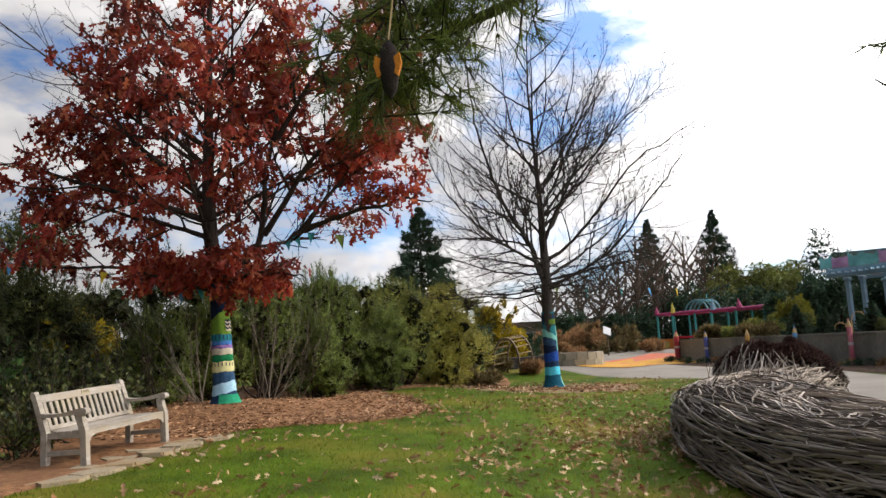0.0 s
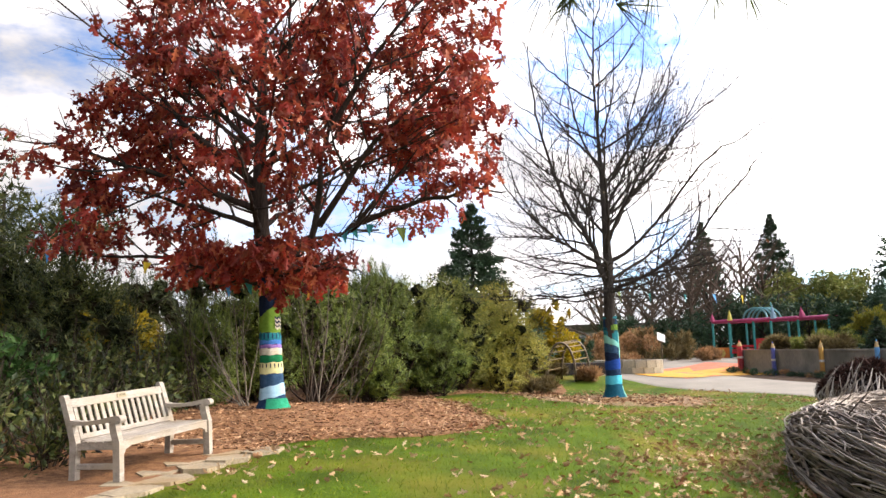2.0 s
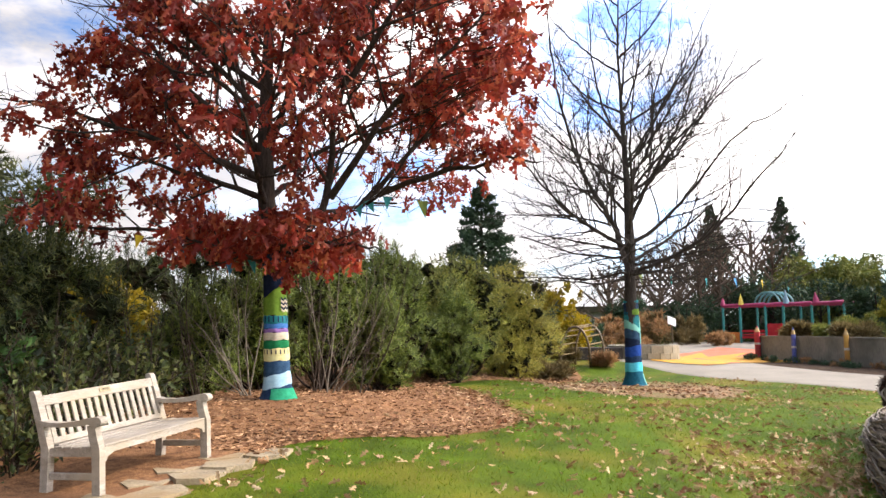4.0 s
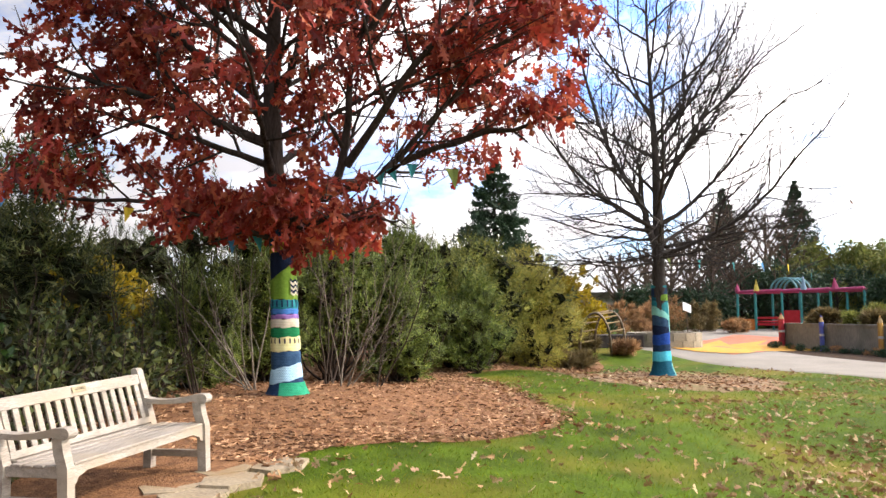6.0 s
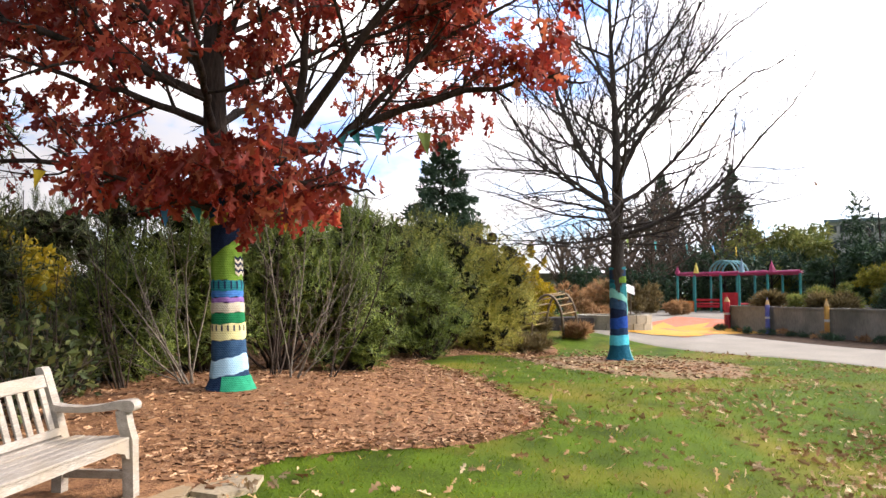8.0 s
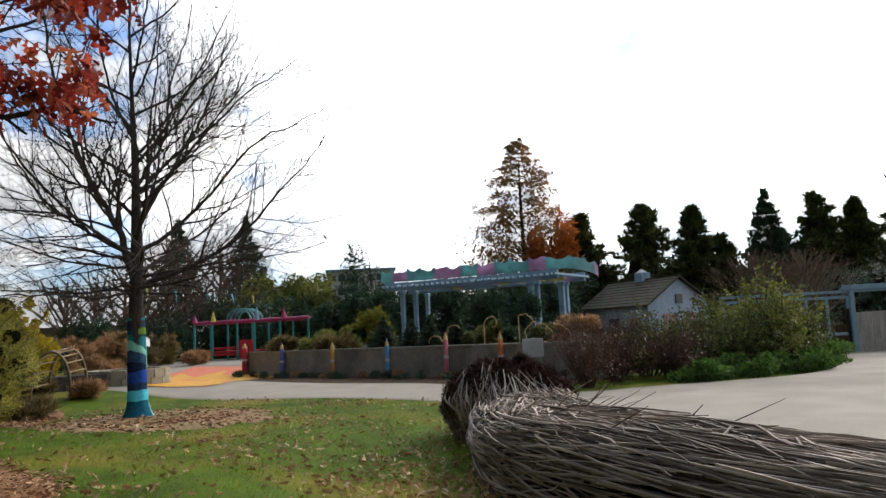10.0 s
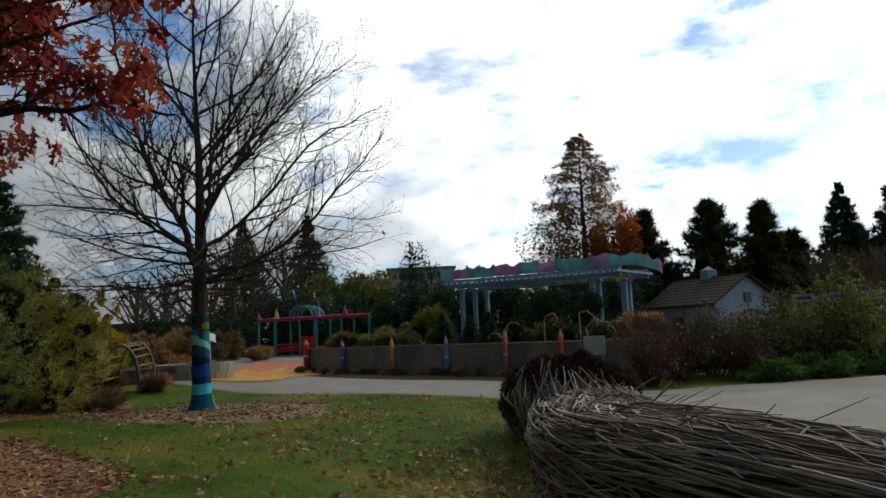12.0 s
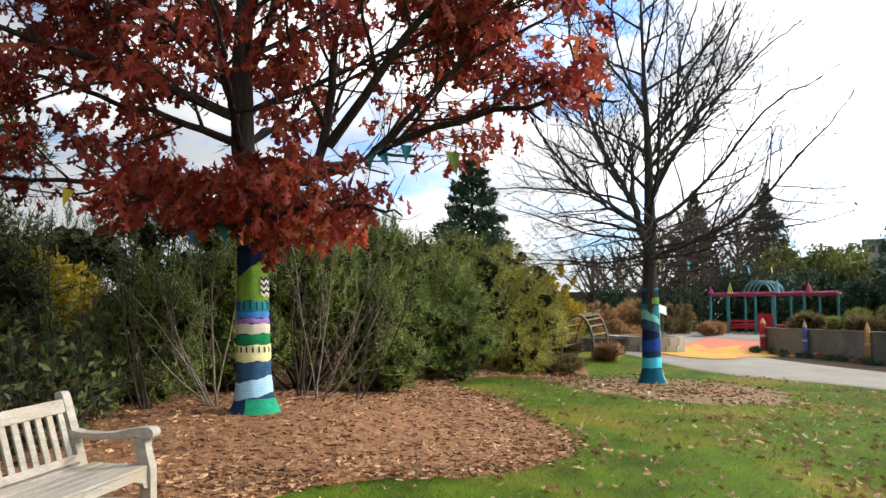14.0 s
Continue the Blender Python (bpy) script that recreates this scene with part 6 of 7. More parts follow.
out = [wall_at(0.25, 0.26), wall_at(WALL_LEN, 0.26), (19, 25.5), (30, 28), (55, 38), (45, 62), (14, 62), wall_at(0.25, 9)]
s.prism([tuple(p) for p in out], lambda p: (p[0], p[1], -0.5), lambda p: (p[0], p[1], 0.72))
solid("terrace", s, M_SOIL, "raised terrace of dark planted soil behind the wall", "terrace", "structure")
sheet("planting_strip", [(3.45, 34.6), (4.5, 31.3), (6.2, 28.3), (8.15, 24.8), (9.5, 20.2)], [tuple(wall_at(1.0)), tuple(wall_at(4.5)), tuple(wall_at(9.0)), tuple(wall_at(12.5)), tuple(wall_at(16.5))], 0.04, M_SOIL,
      "dark soil strip with low plants along the wall", "planting bed", 40, 10, 0.03)


def pencil(s_along, colour, h, r=0.11, lean=0.0):
    t = thing("pencil_post", "wooden post shaped like a worn " + colour + " pencil against the wall", "post", "pencil posts")
    p = wall_at(s_along, -0.13)
    g = gzf(p.x, p.y)
    sh = Mesh()
    sh.lathe((p.x, p.y, g), [(0.0, -0.05), (r, -0.05), (r, h * 0.80)], 6)
    part("shaft", sh, PENCIL[colour], t)
    sh = Mesh()
    sh.lathe((p.x, p.y, g), [(r, h * 0.80), (r * 0.4, h * 0.93)], 6)
    part("cone", sh, M_TAN, t, "bare wood cone")
    sh = Mesh()
    sh.lathe((p.x, p.y, g), [(r * 0.4, h * 0.93), (0.0, h)], 6)
    part("point", sh, PENCIL[colour], t)
    sh = Mesh()
    sh.lathe((p.x, p.y, g), [(r + 0.004, h * 0.42), (r + 0.01, h * 0.43), (r + 0.01, h * 0.47), (r + 0.004, h * 0.48)], 6)
    part("ring", sh, M_WHITE, t)
    return t


for s_along, colour, h, r in ((0.15, "red", 1.42, 0.17), (2.68, "violet", 1.42, 0.12), (5.75, "yellow", 1.40, 0.12), (8.65, "blue", 1.42, 0.11), (11.37, "pink", 1.56, 0.11), (13.6, "orange", 1.5, 0.13)):
    pencil(s_along, colour, h, r * 0.72)


def hoop(base, d, r, turn, seed):
    """A freely curled vine on a stake."""
    rs = np.random.RandomState(seed)
    t = thing("vine_curl", "curled tan vine rising above the wall", "garden ornament", "vine curls")
    s = Mesh()
    d = Vector((*d, rs.uniform(-0.3, 0.3))).normalized()
    up = (Vector((0, 0, 1)) + Vector((rs.normal() * 0.3, rs.normal() * 0.3, 0))).normalized()
    pts = [Vector((base[0], base[1], 0.6)), Vector((base[0], base[1], base[2] * 0.6 + 0.3)), Vector(base)]
    for a in np.linspace(radians(170), radians(180 - turn), 16):
        q = r * (1 - 0.45 * (radians(180) - a) / 6.28) * (1 + 0.08 * rs.normal())
        pts.append(Vector(base) + d * (r + q * math.cos(a)) + up * (q * math.sin(a) * 0.75))
    s.tube(pts, np.linspace(0.017, 0.010, len(pts)), 6)
    part("vine", s, M_TAN, t, smooth=True)


for i, (sa, back, z, r, turn, sg) in enumerate(((11.3, 0.05, 1.3, 0.34, 150, 1), (11.1, 0.1, 0.98, 0.36, 175, -1), (12.6, 0.4, 1.55, 0.30, 260, 1), (14.3, 0.3, 1.1, 0.55, 300, 1), (15.8, 0.4, 0.95, 0.5, 200, -1), (13.9, 0.5, 1.6, 0.3, 200, 1))):
    p = wall_at(sa, back)
    hoop((p.x, p.y, z), (WD.x * sg, WD.y * sg), r, turn, i)

# plants on the terrace
for i, (sa, back, h) in enumerate(((7.5, 0.9, 1.3), (8.8, 1.0, 1.15), (9.8, 0.9, 1.25), (10.5, 1.6, 1.2))):
    p = wall_at(sa, back)
    spruce("dwarf_conifer", "small cone-shaped dark green dwarf conifer above the wall", (p.x, p.y, 0.7), h, h * 0.5, 1800, M_SPRUCE, 200 + i, 0.14, bare=0.0, droop=0.1, shape=0.8, group="dwarf conifers")
for i, (sa, back, w, h, m) in enumerate(((1.6, 1.0, 0.8, 0.6, M_DRYGRASS), (3.4, 0.9, 0.8, 0.65, M_WILLOW), (4.6, 1.2, 0.8, 0.6, M_DRYGRASS), (5.2, 2.6, 0.8, 1.6, M_YELLOW), (6.6, 1.8, 0.7, 1.0, M_WEED), (2.6, 3.0, 1.0, 1.1, M_WILLOW),
                                          (11.4, 1.8, 0.7, 0.9, M_WEED), (12.2, 1.2, 0.5, 0.8, M_WEED), (13.0, 1.9, 0.7, 0.8, M_SPRUCE), (14.4, 1.6, 0.7, 0.8, M_WEED), (15.6, 1.2, 0.8, 0.9, M_RUST))):
    p = wall_at(sa, back)
    bush("terrace_shrub", "autumn shrub or grass clump planted on the terrace", (p.x, p.y, 0.70), (w, w, h), 1300, m, 220 + i, lumps=8, tuft_size=0.16 if m is not M_DRYGRASS else 0.3, up=0.6 if m is M_DRYGRASS else 0.2, stems=6, skirt=-0.1, group="terrace planting", template=(SPRAY_V, SPRAY_F))
for i in range(26):
    rs = np.random.RandomState(260 + i)
    p = wall_at(0.4 + i * 0.62, -rs.uniform(0.4, 1.2))
    bush("low_plant", "low dark plant in the soil strip before the wall", (p.x, p.y), (0.3, 0.3, 0.28), 160, M_RUST if i % 3 == 0 else M_SPRUCE, 300 + i, lumps=4, tuft_size=0.12, stems=1, skirt=-0.2, group="low bed plants")
s = Mesh()
p = wall_at(14.95, -0.35)
t = thing("bed_sign", "small grey blank-looking information sign on two legs before the wall", "sign")
s.box((p.x, p.y, 0.72), (0.62, 0.05, 0.56), Matrix.Rotation(radians(-20), 3, "Z"), 0.01)
part("board", s, M_SIGNGREY, t)
for dx in (-0.22, 0.22):
    s = Mesh()
    s.tube([(p.x + dx, p.y - dx * 0.36 + 0.04, gzf(p.x, p.y) - 0.05), (p.x + dx, p.y - dx * 0.36 + 0.04, 0.85)], 0.025, 8)
    part("leg", s, M_SIGNGREY, t)

# ---- pergola ----
PG = [Vector((11.7, 39.9)), Vector((13.3, 38.5)), Vector((14.7, 36.9)), Vector((16.3, 34.8)), Vector((17.6, 33.0))]
perg = thing("pergola", "pale blue curved pergola with wavy teal, pink and yellow fascia panels", "pergola")
top = 3.45
front = resample([tuple(p) for p in PG], 30)
dirs = np.gradient(front, axis=0)
norm = np.stack([-dirs[:, 1], dirs[:, 0]], 1)
norm /= np.linalg.norm(norm, axis=1, keepdims=True)
back_line = front + norm * 3.4
for line in (front, back_line):
    s = Mesh()
    s.tube([(x, y, top + 0.10) for x, y in line], 0.13, 4)
    part("beam", s, M_BLUE, perg)
    s = Mesh()
    s.tube([(x, y, top + 0.36) for x, y in line], 0.09, 4)
    part("upper_beam", s, M_BLUE, perg)
for qx, qy, wide in ((12.55, 39.75, 0.2), (13.15, 39.5, 0.2), (14.9, 42.2, 0.2), (16.75, 34.05, 0.24), (17.15, 34.2, 0.24), (18.85, 34.75, 0.24), (19.2, 34.95, 0.24), (20.2, 37.0, 0.2), (20.6, 37.2, 0.2)):
    s = Mesh()
    s.box((qx, qy, (0.7 + top) / 2), (wide, wide, top - 0.7), Matrix.Rotation(0.6, 3, "Z"), 0.02)
    post = part("post", s, M_BLUE, perg)
    s = Mesh()
    s.box((qx, qy, top - 0.10), (wide + 0.10, wide + 0.10, 0.16), Matrix.Rotation(0.6, 3, "Z"), 0.02)
    part("capital", s, M_BLUE, post)
for i in range(0, 30):
    a, b = front[i] - norm[i] * 0.5, back_line[i] + norm[i] * 0.5
    s = Mesh()
    s.tube([(a[0], a[1], top + 0.22), (b[0], b[1], top + 0.22)], 0.07, 4)
    part("rafter", s, M_BLUE, perg)
fasc = resample([tuple(Vector(f) - Vector(nv) * 0.55) for f, nv in zip(front[::3], norm[::3])] + [(17.9, 32.3), (18.9, 32.5), (19.9, 33.2), (20.6, 34.3)], 64)
cyc = [M_TEALP, M_PINKP, M_TEALP, M_TEALP, M_PINKP, M_PINKP]
for i in range(0, 60, 4):
    s = Mesh()
    for j in range(5):
        x, y = fasc[min(i + j, 63)]
        hh = 0.44 + 0.13 * (j / 2 - 1) ** 2 + 0.05 * math.sin(j * 1.9 + i) + (0.06 if i % 8 == 0 else 0)
        fall = 0.55 * max(0.0, (i + j - 46) / 18) ** 1.3
        for z in (top + 0.42 - fall, top + 0.42 + hh - fall):
            s.v += [(x, y, z), (x + 0.03, y + 0.05, z)]
    for j in range(4):
        k = 4 * j
        s.f += [(k, k + 4, k + 6, k + 2), (k + 1, k + 3, k + 7, k + 5), (k + 2, k + 6, k + 7, k + 3), (k, k + 1, k + 5, k + 4)]
    s.f += [(0, 2, 3, 1), (16, 17, 19, 18)]
    part("fascia_panel", s, (M_TEALP if i < 56 else M_PINKP) if i > 42 else cyc[(i // 4) % 6], perg, "wavy painted fascia panel")
rs = np.random.RandomState(12)
for i in range(34):
    k = 6 + i % 23
    q = front[k] + norm[k] * rs.uniform(0.1, 3.0)
    s = Mesh()
    s.box((q[0], q[1], top + rs.uniform(0.0, 0.3)), (rs.uniform(0.45, 0.8), 0.04, 0.2), Matrix.Rotation(rs.uniform(-0.5, 0.2), 3, "Z") @ Matrix.Rotation(rs.normal() * 0.15, 3, "Y"), 0.01)
    part("hanging_panel", s, (M_YELP, M_PINKP, M_TEALP, M_WHITE)[i % 4], perg, "small bright panel under the rafters")
s = Mesh()
s.box((16.6, 32.6, 0.95), (2.6, 0.5, 0.10), Matrix.Rotation(-0.38, 3, "Z"), 0.01)
t = thing("terrace_bench", "long pale bench before the pergola", "bench")
part("seat", s, M_WHITE, t)
for o in (-1.0, 1.0):
    s = Mesh()
    s.box((16.6 + o * 0.93, 32.6 - o * 0.37, 0.80), (0.3, 0.4, 0.2), Matrix.Rotation(-0.38, 3, "Z"), 0.01)
    part("leg", s, M_WHITE, t)

# ---- barn ----
barn = thing("barn", "small blue-grey barn with a weathered shingle roof and a white cupola", "barn")
bo = Vector((29.7, 39.2, 0.0))
rx = Vector((-0.06, 1.0, 0)).normalized()
L, HW, EV, RG = 5.9, 2.4, 2.35, 3.8
gxv = Vector((-rx.y, rx.x, 0))
if gxv.x < 0:
    gxv = -gxv


def bp(a, b, z):
    """a along the ridge, b across it."""
    q = bo + rx * a + gxv * b
    return (q.x, q.y, z)


s = Mesh()
s.prism([(-HW, -0.3), (HW, -0.3), (HW, EV), (0, RG), (-HW, EV)], lambda p: bp(0, p[0], p[1]), lambda p: bp(L, p[0], p[1]))
part("siding", s, M_BARN, barn)
for sg in (-1, 1):
    rows = 9
    for i in range(rows):
        f0, f1 = i / rows, (i + 1) / rows + 0.03
        s = Mesh()
        s.prism([(sg * (HW + 0.25) * (1 - f0), EV - 0.2 + (RG + 0.02 - EV + 0.2) * f0), (sg * (HW + 0.25) * (1 - f1), EV - 0.2 + (RG + 0.02 - EV + 0.2) * f1),
                 (sg * (HW + 0.25) * (1 - f1), EV - 0.12 + (RG + 0.02 - EV + 0.2) * f1), (sg * (HW + 0.25) * (1 - f0), EV - 0.08 + (RG + 0.02 - EV + 0.2) * f0)],
                lambda p: bp(-0.25, p[0], p[1]), lambda p: bp(L + 0.25, p[0], p[1]))
        part("shingle_course", s, M_ROOF, barn)
s = Mesh()
s.box(bp(L * 0.5, 0, RG + 0.25), (0.7, 0.7, 0.6), bevel=0.02)
cupola = part("cupola", s, M_BLUE, barn, "small pale blue cupola")
s = Mesh()
s.lathe(bp(L * 0.5, 0, RG + 0.55), [(0.5, 0), (0.0, 0.25)], 4)
part("cupola_roof", s, M_WHITE, cupola)
s = Mesh()
s.box(bp(-0.02, 0, 2.55), (0.5, 0.12, 0.55), Matrix.Rotation(math.atan2(gxv.y, gxv.x), 3, "Z"), 0.01)
part("loft_window", s, M_GLASS, barn)
for b in (-0.8, 0.8):
    s = Mesh()
    s.box(bp(-0.02, b, 0.85), (1.0, 0.12, 1.7), Matrix.Rotation(math.atan2(gxv.y, gxv.x), 3, "Z"), 0.01)
    part("door", s, M_PALEPINK, barn, "weathered pinkish door")
for a in (1.2, 3.0, 4.8):
    s = Mesh()
    s.box(bp(a, -HW - 0.02, 1.0), (0.9, 0.12, 1.1), Matrix.Rotation(math.atan2(rx.y, rx.x), 3, "Z"), 0.01)
    part("shutter", s, M_PALEPINK if a != 3.0 else M_GLASS, barn)

# ---- trellis and board fence ----
F0, F1 = Vector((24.2, 23.7)), Vector((28.4, 20.7))
fence = thing("board_fence", "weathered grey vertical board fence beside the plaza", "fence")
fd = (F1 - F0).normalized()
fl = (F1 - F0).length
rot = Matrix.Rotation(math.atan2(fd.y, fd.x), 3, "Z")
nb = 26
rs = np.random.RandomState(31)
for i in range(nb):
    q = F0 + fd * (fl * (i + 0.5) / nb)
    h = 1.45 + 0.12 * i / nb + rs.normal() * 0.012
    g = gzf(q.x, q.y)
    s = Mesh()
    s.box((q.x, q.y, g + h / 2), (fl / nb - 0.012, 0.025, h), rot, 0.004)
    part("board", s, M_GREYWOOD, fence)
for z in (0.35, 1.0):
    s = Mesh()
    q = (F0 + F1) / 2
    s.box((q.x + 0.03, q.y + 0.05, gzf(q.x, q.y) + z), (fl, 0.05, 0.09), rot, 0.005)
    part("rail", s, M_GREYWOOD, fence)
s = Mesh()
s.box((F0.x - 0.04, F0.y + 0.02, gzf(*F0) + 0.8), (0.12, 0.12, 1.62), rot, 0.01)
part("gate_post", s, M_BARK, fence, "dark gate post")
trel = thing("trellis", "pale blue timber trellis over the fence", "trellis")
for k in (0.02, 0.41, 0.76):
    q = F0 + fd * fl * k - Vector((0.10, 0.14))
    g = gzf(q.x, q.y)
    s = Mesh()
    s.box((q.x, q.y, (g + 2.1) / 2), (0.16, 0.16, 2.1 - g), rot, 0.01)
    part("post", s, M_BLUE, trel)
for o, z in ((0.16, 2.2), (0.05, 2.1)):
    a, b = F0 - fd * 0.2, F0 + fd * (fl * 0.82)
    s = Mesh()
    q = (a + b) / 2 - Vector((0.10, o))
    s.box((q.x, q.y, z), ((b - a).length, 0.08, 0.18), rot, 0.006)
    part("beam", s, M_BLUE, trel)
T0 = F0 + Vector((-4.2, 1.9))
for k in range(7):
    q = T0 + (F0 - T0) * (k / 6)
    g = gzf(q.x, q.y)
    s = Mesh()
    s.box((q.x, q.y, (g + 1.8) / 2 + 0.15), (0.09, 0.09, 1.8 - g - 0.3), rot, 0.006)
    part("upright", s, M_BLUE, trel)
for z in (0.5, 1.85, 2.05):
    s = Mesh()
    q = (T0 + F0) / 2
    s.box((q.x, q.y, z), ((F0 - T0).length + 0.2, 0.07, 0.10), Matrix.Rotation(math.atan2((F0 - T0).y, (F0 - T0).x), 3, "Z"), 0.006)
    part("rail", s, M_BLUE, trel)

# bin on the plaza
t = thing("litter_bin", "pale grey concrete litter bin on the plaza", "bin")
s = Mesh()
bx, by = 17.15, 14.1
bg = gzf(bx, by) + 0.03
s.lathe((bx, by, bg), [(0.0, 0), (0.28, 0), (0.29, 0.02), (0.325, 0.80), (0.33, 0.83), (0.325, 0.86), (0.26, 0.86), (0.25, 0.3), (0.0, 0.3)], 28)
part("body", s, M_CONCRETE, t, smooth=True)
s = Mesh()
s.lathe((bx, by, bg), [(0.332, 0.83), (0.345, 0.85), (0.345, 0.89), (0.25, 0.90), (0.25, 0.84)], 28)
part("rim", s, M_SLAB, t)

# shrubs between the path and the barn
RIGHT = [(10.3, 20.4, 1.1, 1.5, "red"), (11.6, 21.0, 1.3, 1.7, "red"), (13.0, 20.4, 1.1, 1.3, "red"), (14.0, 21.6, 1.4, 1.5, "red"), (12.4, 22.6, 1.6, 1.8, "red"), (15.8, 20.8, 1.5, 2.0, "green"), (17.2, 21.0, 1.6, 2.9, "yellow"), (18.8, 21.8, 1.5, 2.1, "green"), (16.6, 22.6, 1.6, 2.4, "green"), (13.4, 21.8, 1.5, 2.0, "green"), (18.0, 23.4, 1.6, 2.3, "yellow"),
         (14.6, 19.3, 1.1, 0.8, "low"), (16.4, 19.3, 1.2, 0.8, "low"), (18.2, 20.3, 1.2, 0.7, "low"), (12.9, 19.3, 1.0, 0.7, "low"), (20.0, 21.5, 1.2, 0.9, "low"), (20.8, 22.6, 1.2, 1.2, "green")]
for i, (x, y, w, h, what) in enumerate(RIGHT):
    if what == "red":
        rs = np.random.RandomState(400 + i)
        t = thing("twiggy_shrub", "brown-red leafless twiggy shrub by the path", "shrub", "shrubs by the path")
        part("branchwork", stems_shape(rs, (x, y, gzf(x, y) - 0.05), 70, h * 1.1, w / h * 0.9, 0.014, forks=7), M_REDTWIG, t)
        p, d = blobs(rs, 900, [(x, y, gzf(x, y) + h * 0.5), (x + 0.3, y - 0.2, gzf(x, y) + h * 0.4)], [(w * 0.8, w * 0.8, h * 0.5)] * 2, 0.6)
        scatter("dry_leaves", SIMPLE_V, SIMPLE_F, p, turns(rs, len(p)), rs.uniform(0.05, 0.1, len(p)), M_DULLLEAF, t)
    elif what == "low":
        bush("ground_cover", "low green ground cover at the path edge", (x, y), (w, w * 0.8, h * 0.75), 2200, M_COVER, 400 + i, tuft_size=0.11, template=(SIMPLE_V, SIMPLE_F), noisy=0.8, up=0.1, skirt=-0.15, stems=14, group="shrubs by the path")
    else:
        conifer_shrub("weedy_shrub", "dark olive and yellowing leafy shrub spilling to the path edge", (x, y), (w, w * 0.9, h), M_WEED if what == "green" else M_WILLOW, 400 + i, stems=20, clump=7, tuft_size=0.11, template=(SIMPLE_V, SIMPLE_F), up=0.0, lean=68, hang=-0.4, clear=0.03, group="shrubs by the path")
for i, (x, y, h, w) in enumerate(((21.6, 25.6, 3.3, 2.2), (23.8, 25.2, 3.3, 2.0), (26.4, 27.5, 3.6, 2.2))):
    twig_tree("bare_thicket", "tall tangle of bare reddish-brown branches before the dark trees", (x, y, 0.5), h, w, 34, 430 + i, M_TWIG, 0.9, group="bare thickets", tip=0.012)
bush("yellow_shrub", "yellow-leaved shrub beyond the bin", (19.6, 14.6), (1.0, 0.9, 1.1), 1300, M_YELLOW, 440, tuft_size=0.12, template=(SIMPLE_V, SIMPLE_F), noisy=0.8, skirt=-0.1)
bush("dark_low_shrub", "low dark shrub beside the bin", (18.4, 13.6), (0.8, 0.7, 0.7), 1300, M_SPRUCE, 441, tuft_size=0.12, skirt=-0.15)

# far trees beyond the barn
spruce("dawn_redwood", "tall cone-shaped rust-brown redwood thinning to show its trunk", (29.2, 56.3, 0.3), 16.4, 6.3, 18000, M_REDWOOD, 501, 0.42, bare=0.08, droop=0.5, shape=0.55, loose=0.035)
round_tree("orange_tree", "bright orange autumn tree beside the redwood", (29.5, 52.6, 0.3), 9.6, 1.9, 4200, M_ORANGE, 502, 0.45, clear=0.1, fill=0.5)
PINES = [(32.5, 52.6, 9.8, 2.8), (36.1, 50.3, 10.2, 3.4), (39.4, 48.3, 9.8, 2.8), (47.2, 43.4, 10.2, 3.2), (49.3, 42.2, 9.6, 3.0), (52, 40.6, 10.0, 3.6), (55.3, 38.1, 12.0, 4.2), (57.4, 36.5, 15.6, 5.2), (61, 34.5, 14.0, 5.0), (62, 30, 12.0, 5.0), (42, 48, 7.5, 3.4), (34, 54, 7.0, 3.6), (45.5, 46, 7.5, 3.4), (50, 46, 8.0, 4.0)]
for i, (x, y, h, w) in enumerate(PINES):
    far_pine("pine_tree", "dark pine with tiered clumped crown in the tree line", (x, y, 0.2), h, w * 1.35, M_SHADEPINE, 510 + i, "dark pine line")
spruce("spruce_tree", "dark spruce in the tree line", (44.0, 45.4, 0.2), 10.6, 4.6, 7000, M_SPRUCE, 530, 0.6)
twig_tree("birch_tree", "slender bare birch above the tree line", (53.2, 41.5, 0.2), 14.0, 1.8, 22, 531, M_GREYBARK, 1.6, tip=0.02)
bush("yellow_shrub", "yellow shrub at the foot of the dark trees", (30.5, 24.5, 0.3), (1.3, 1.0, 1.5), 1500, M_YELLOW, 532, tuft_size=0.2, template=(SIMPLE_V, SIMPLE_F), noisy=0.8)
for i, (x, y, h, w) in enumerate(((17.5, 47, 4.0, 2.2), (20.8, 45.5, 3.8, 2.2), (23.6, 44.5, 3.6, 2.2), (26.0, 46, 4.5, 2.6), (16.4, 57, 6.8, 2.4), (13.6, 47.5, 3.6, 2.0), (14.8, 49, 3.8, 2.2), (11.4, 48.5, 2.6, 1.4), (18.4, 48.8, 3.6, 2.4), (19.8, 51.5, 4.0, 2.6))):
    round_tree("dark_evergreen", "rounded dark evergreen behind the terrace", (x, y, 0.6), h, w, 2000, M_SPRUCE, 540 + i, 0.38, clear=0.02, fill=0.5, group="terrace evergreens")
for i, (x, y, w, h) in enumerate(((31.5, 28.5, 2.4, 3.2), (34.5, 25.5, 2.6, 3.4), (37.5, 21.5, 2.8, 3.6), (28.5, 30.0, 2.0, 2.6))):
    clumped_conifer("dark_yew", "dense dark yew thicket beyond the fence", (x, y), (w, w, h), M_SPRUCE, 550 + i, 24, 40, 0.5, clear=0.0, group="yews beyond the fence", category="yew")
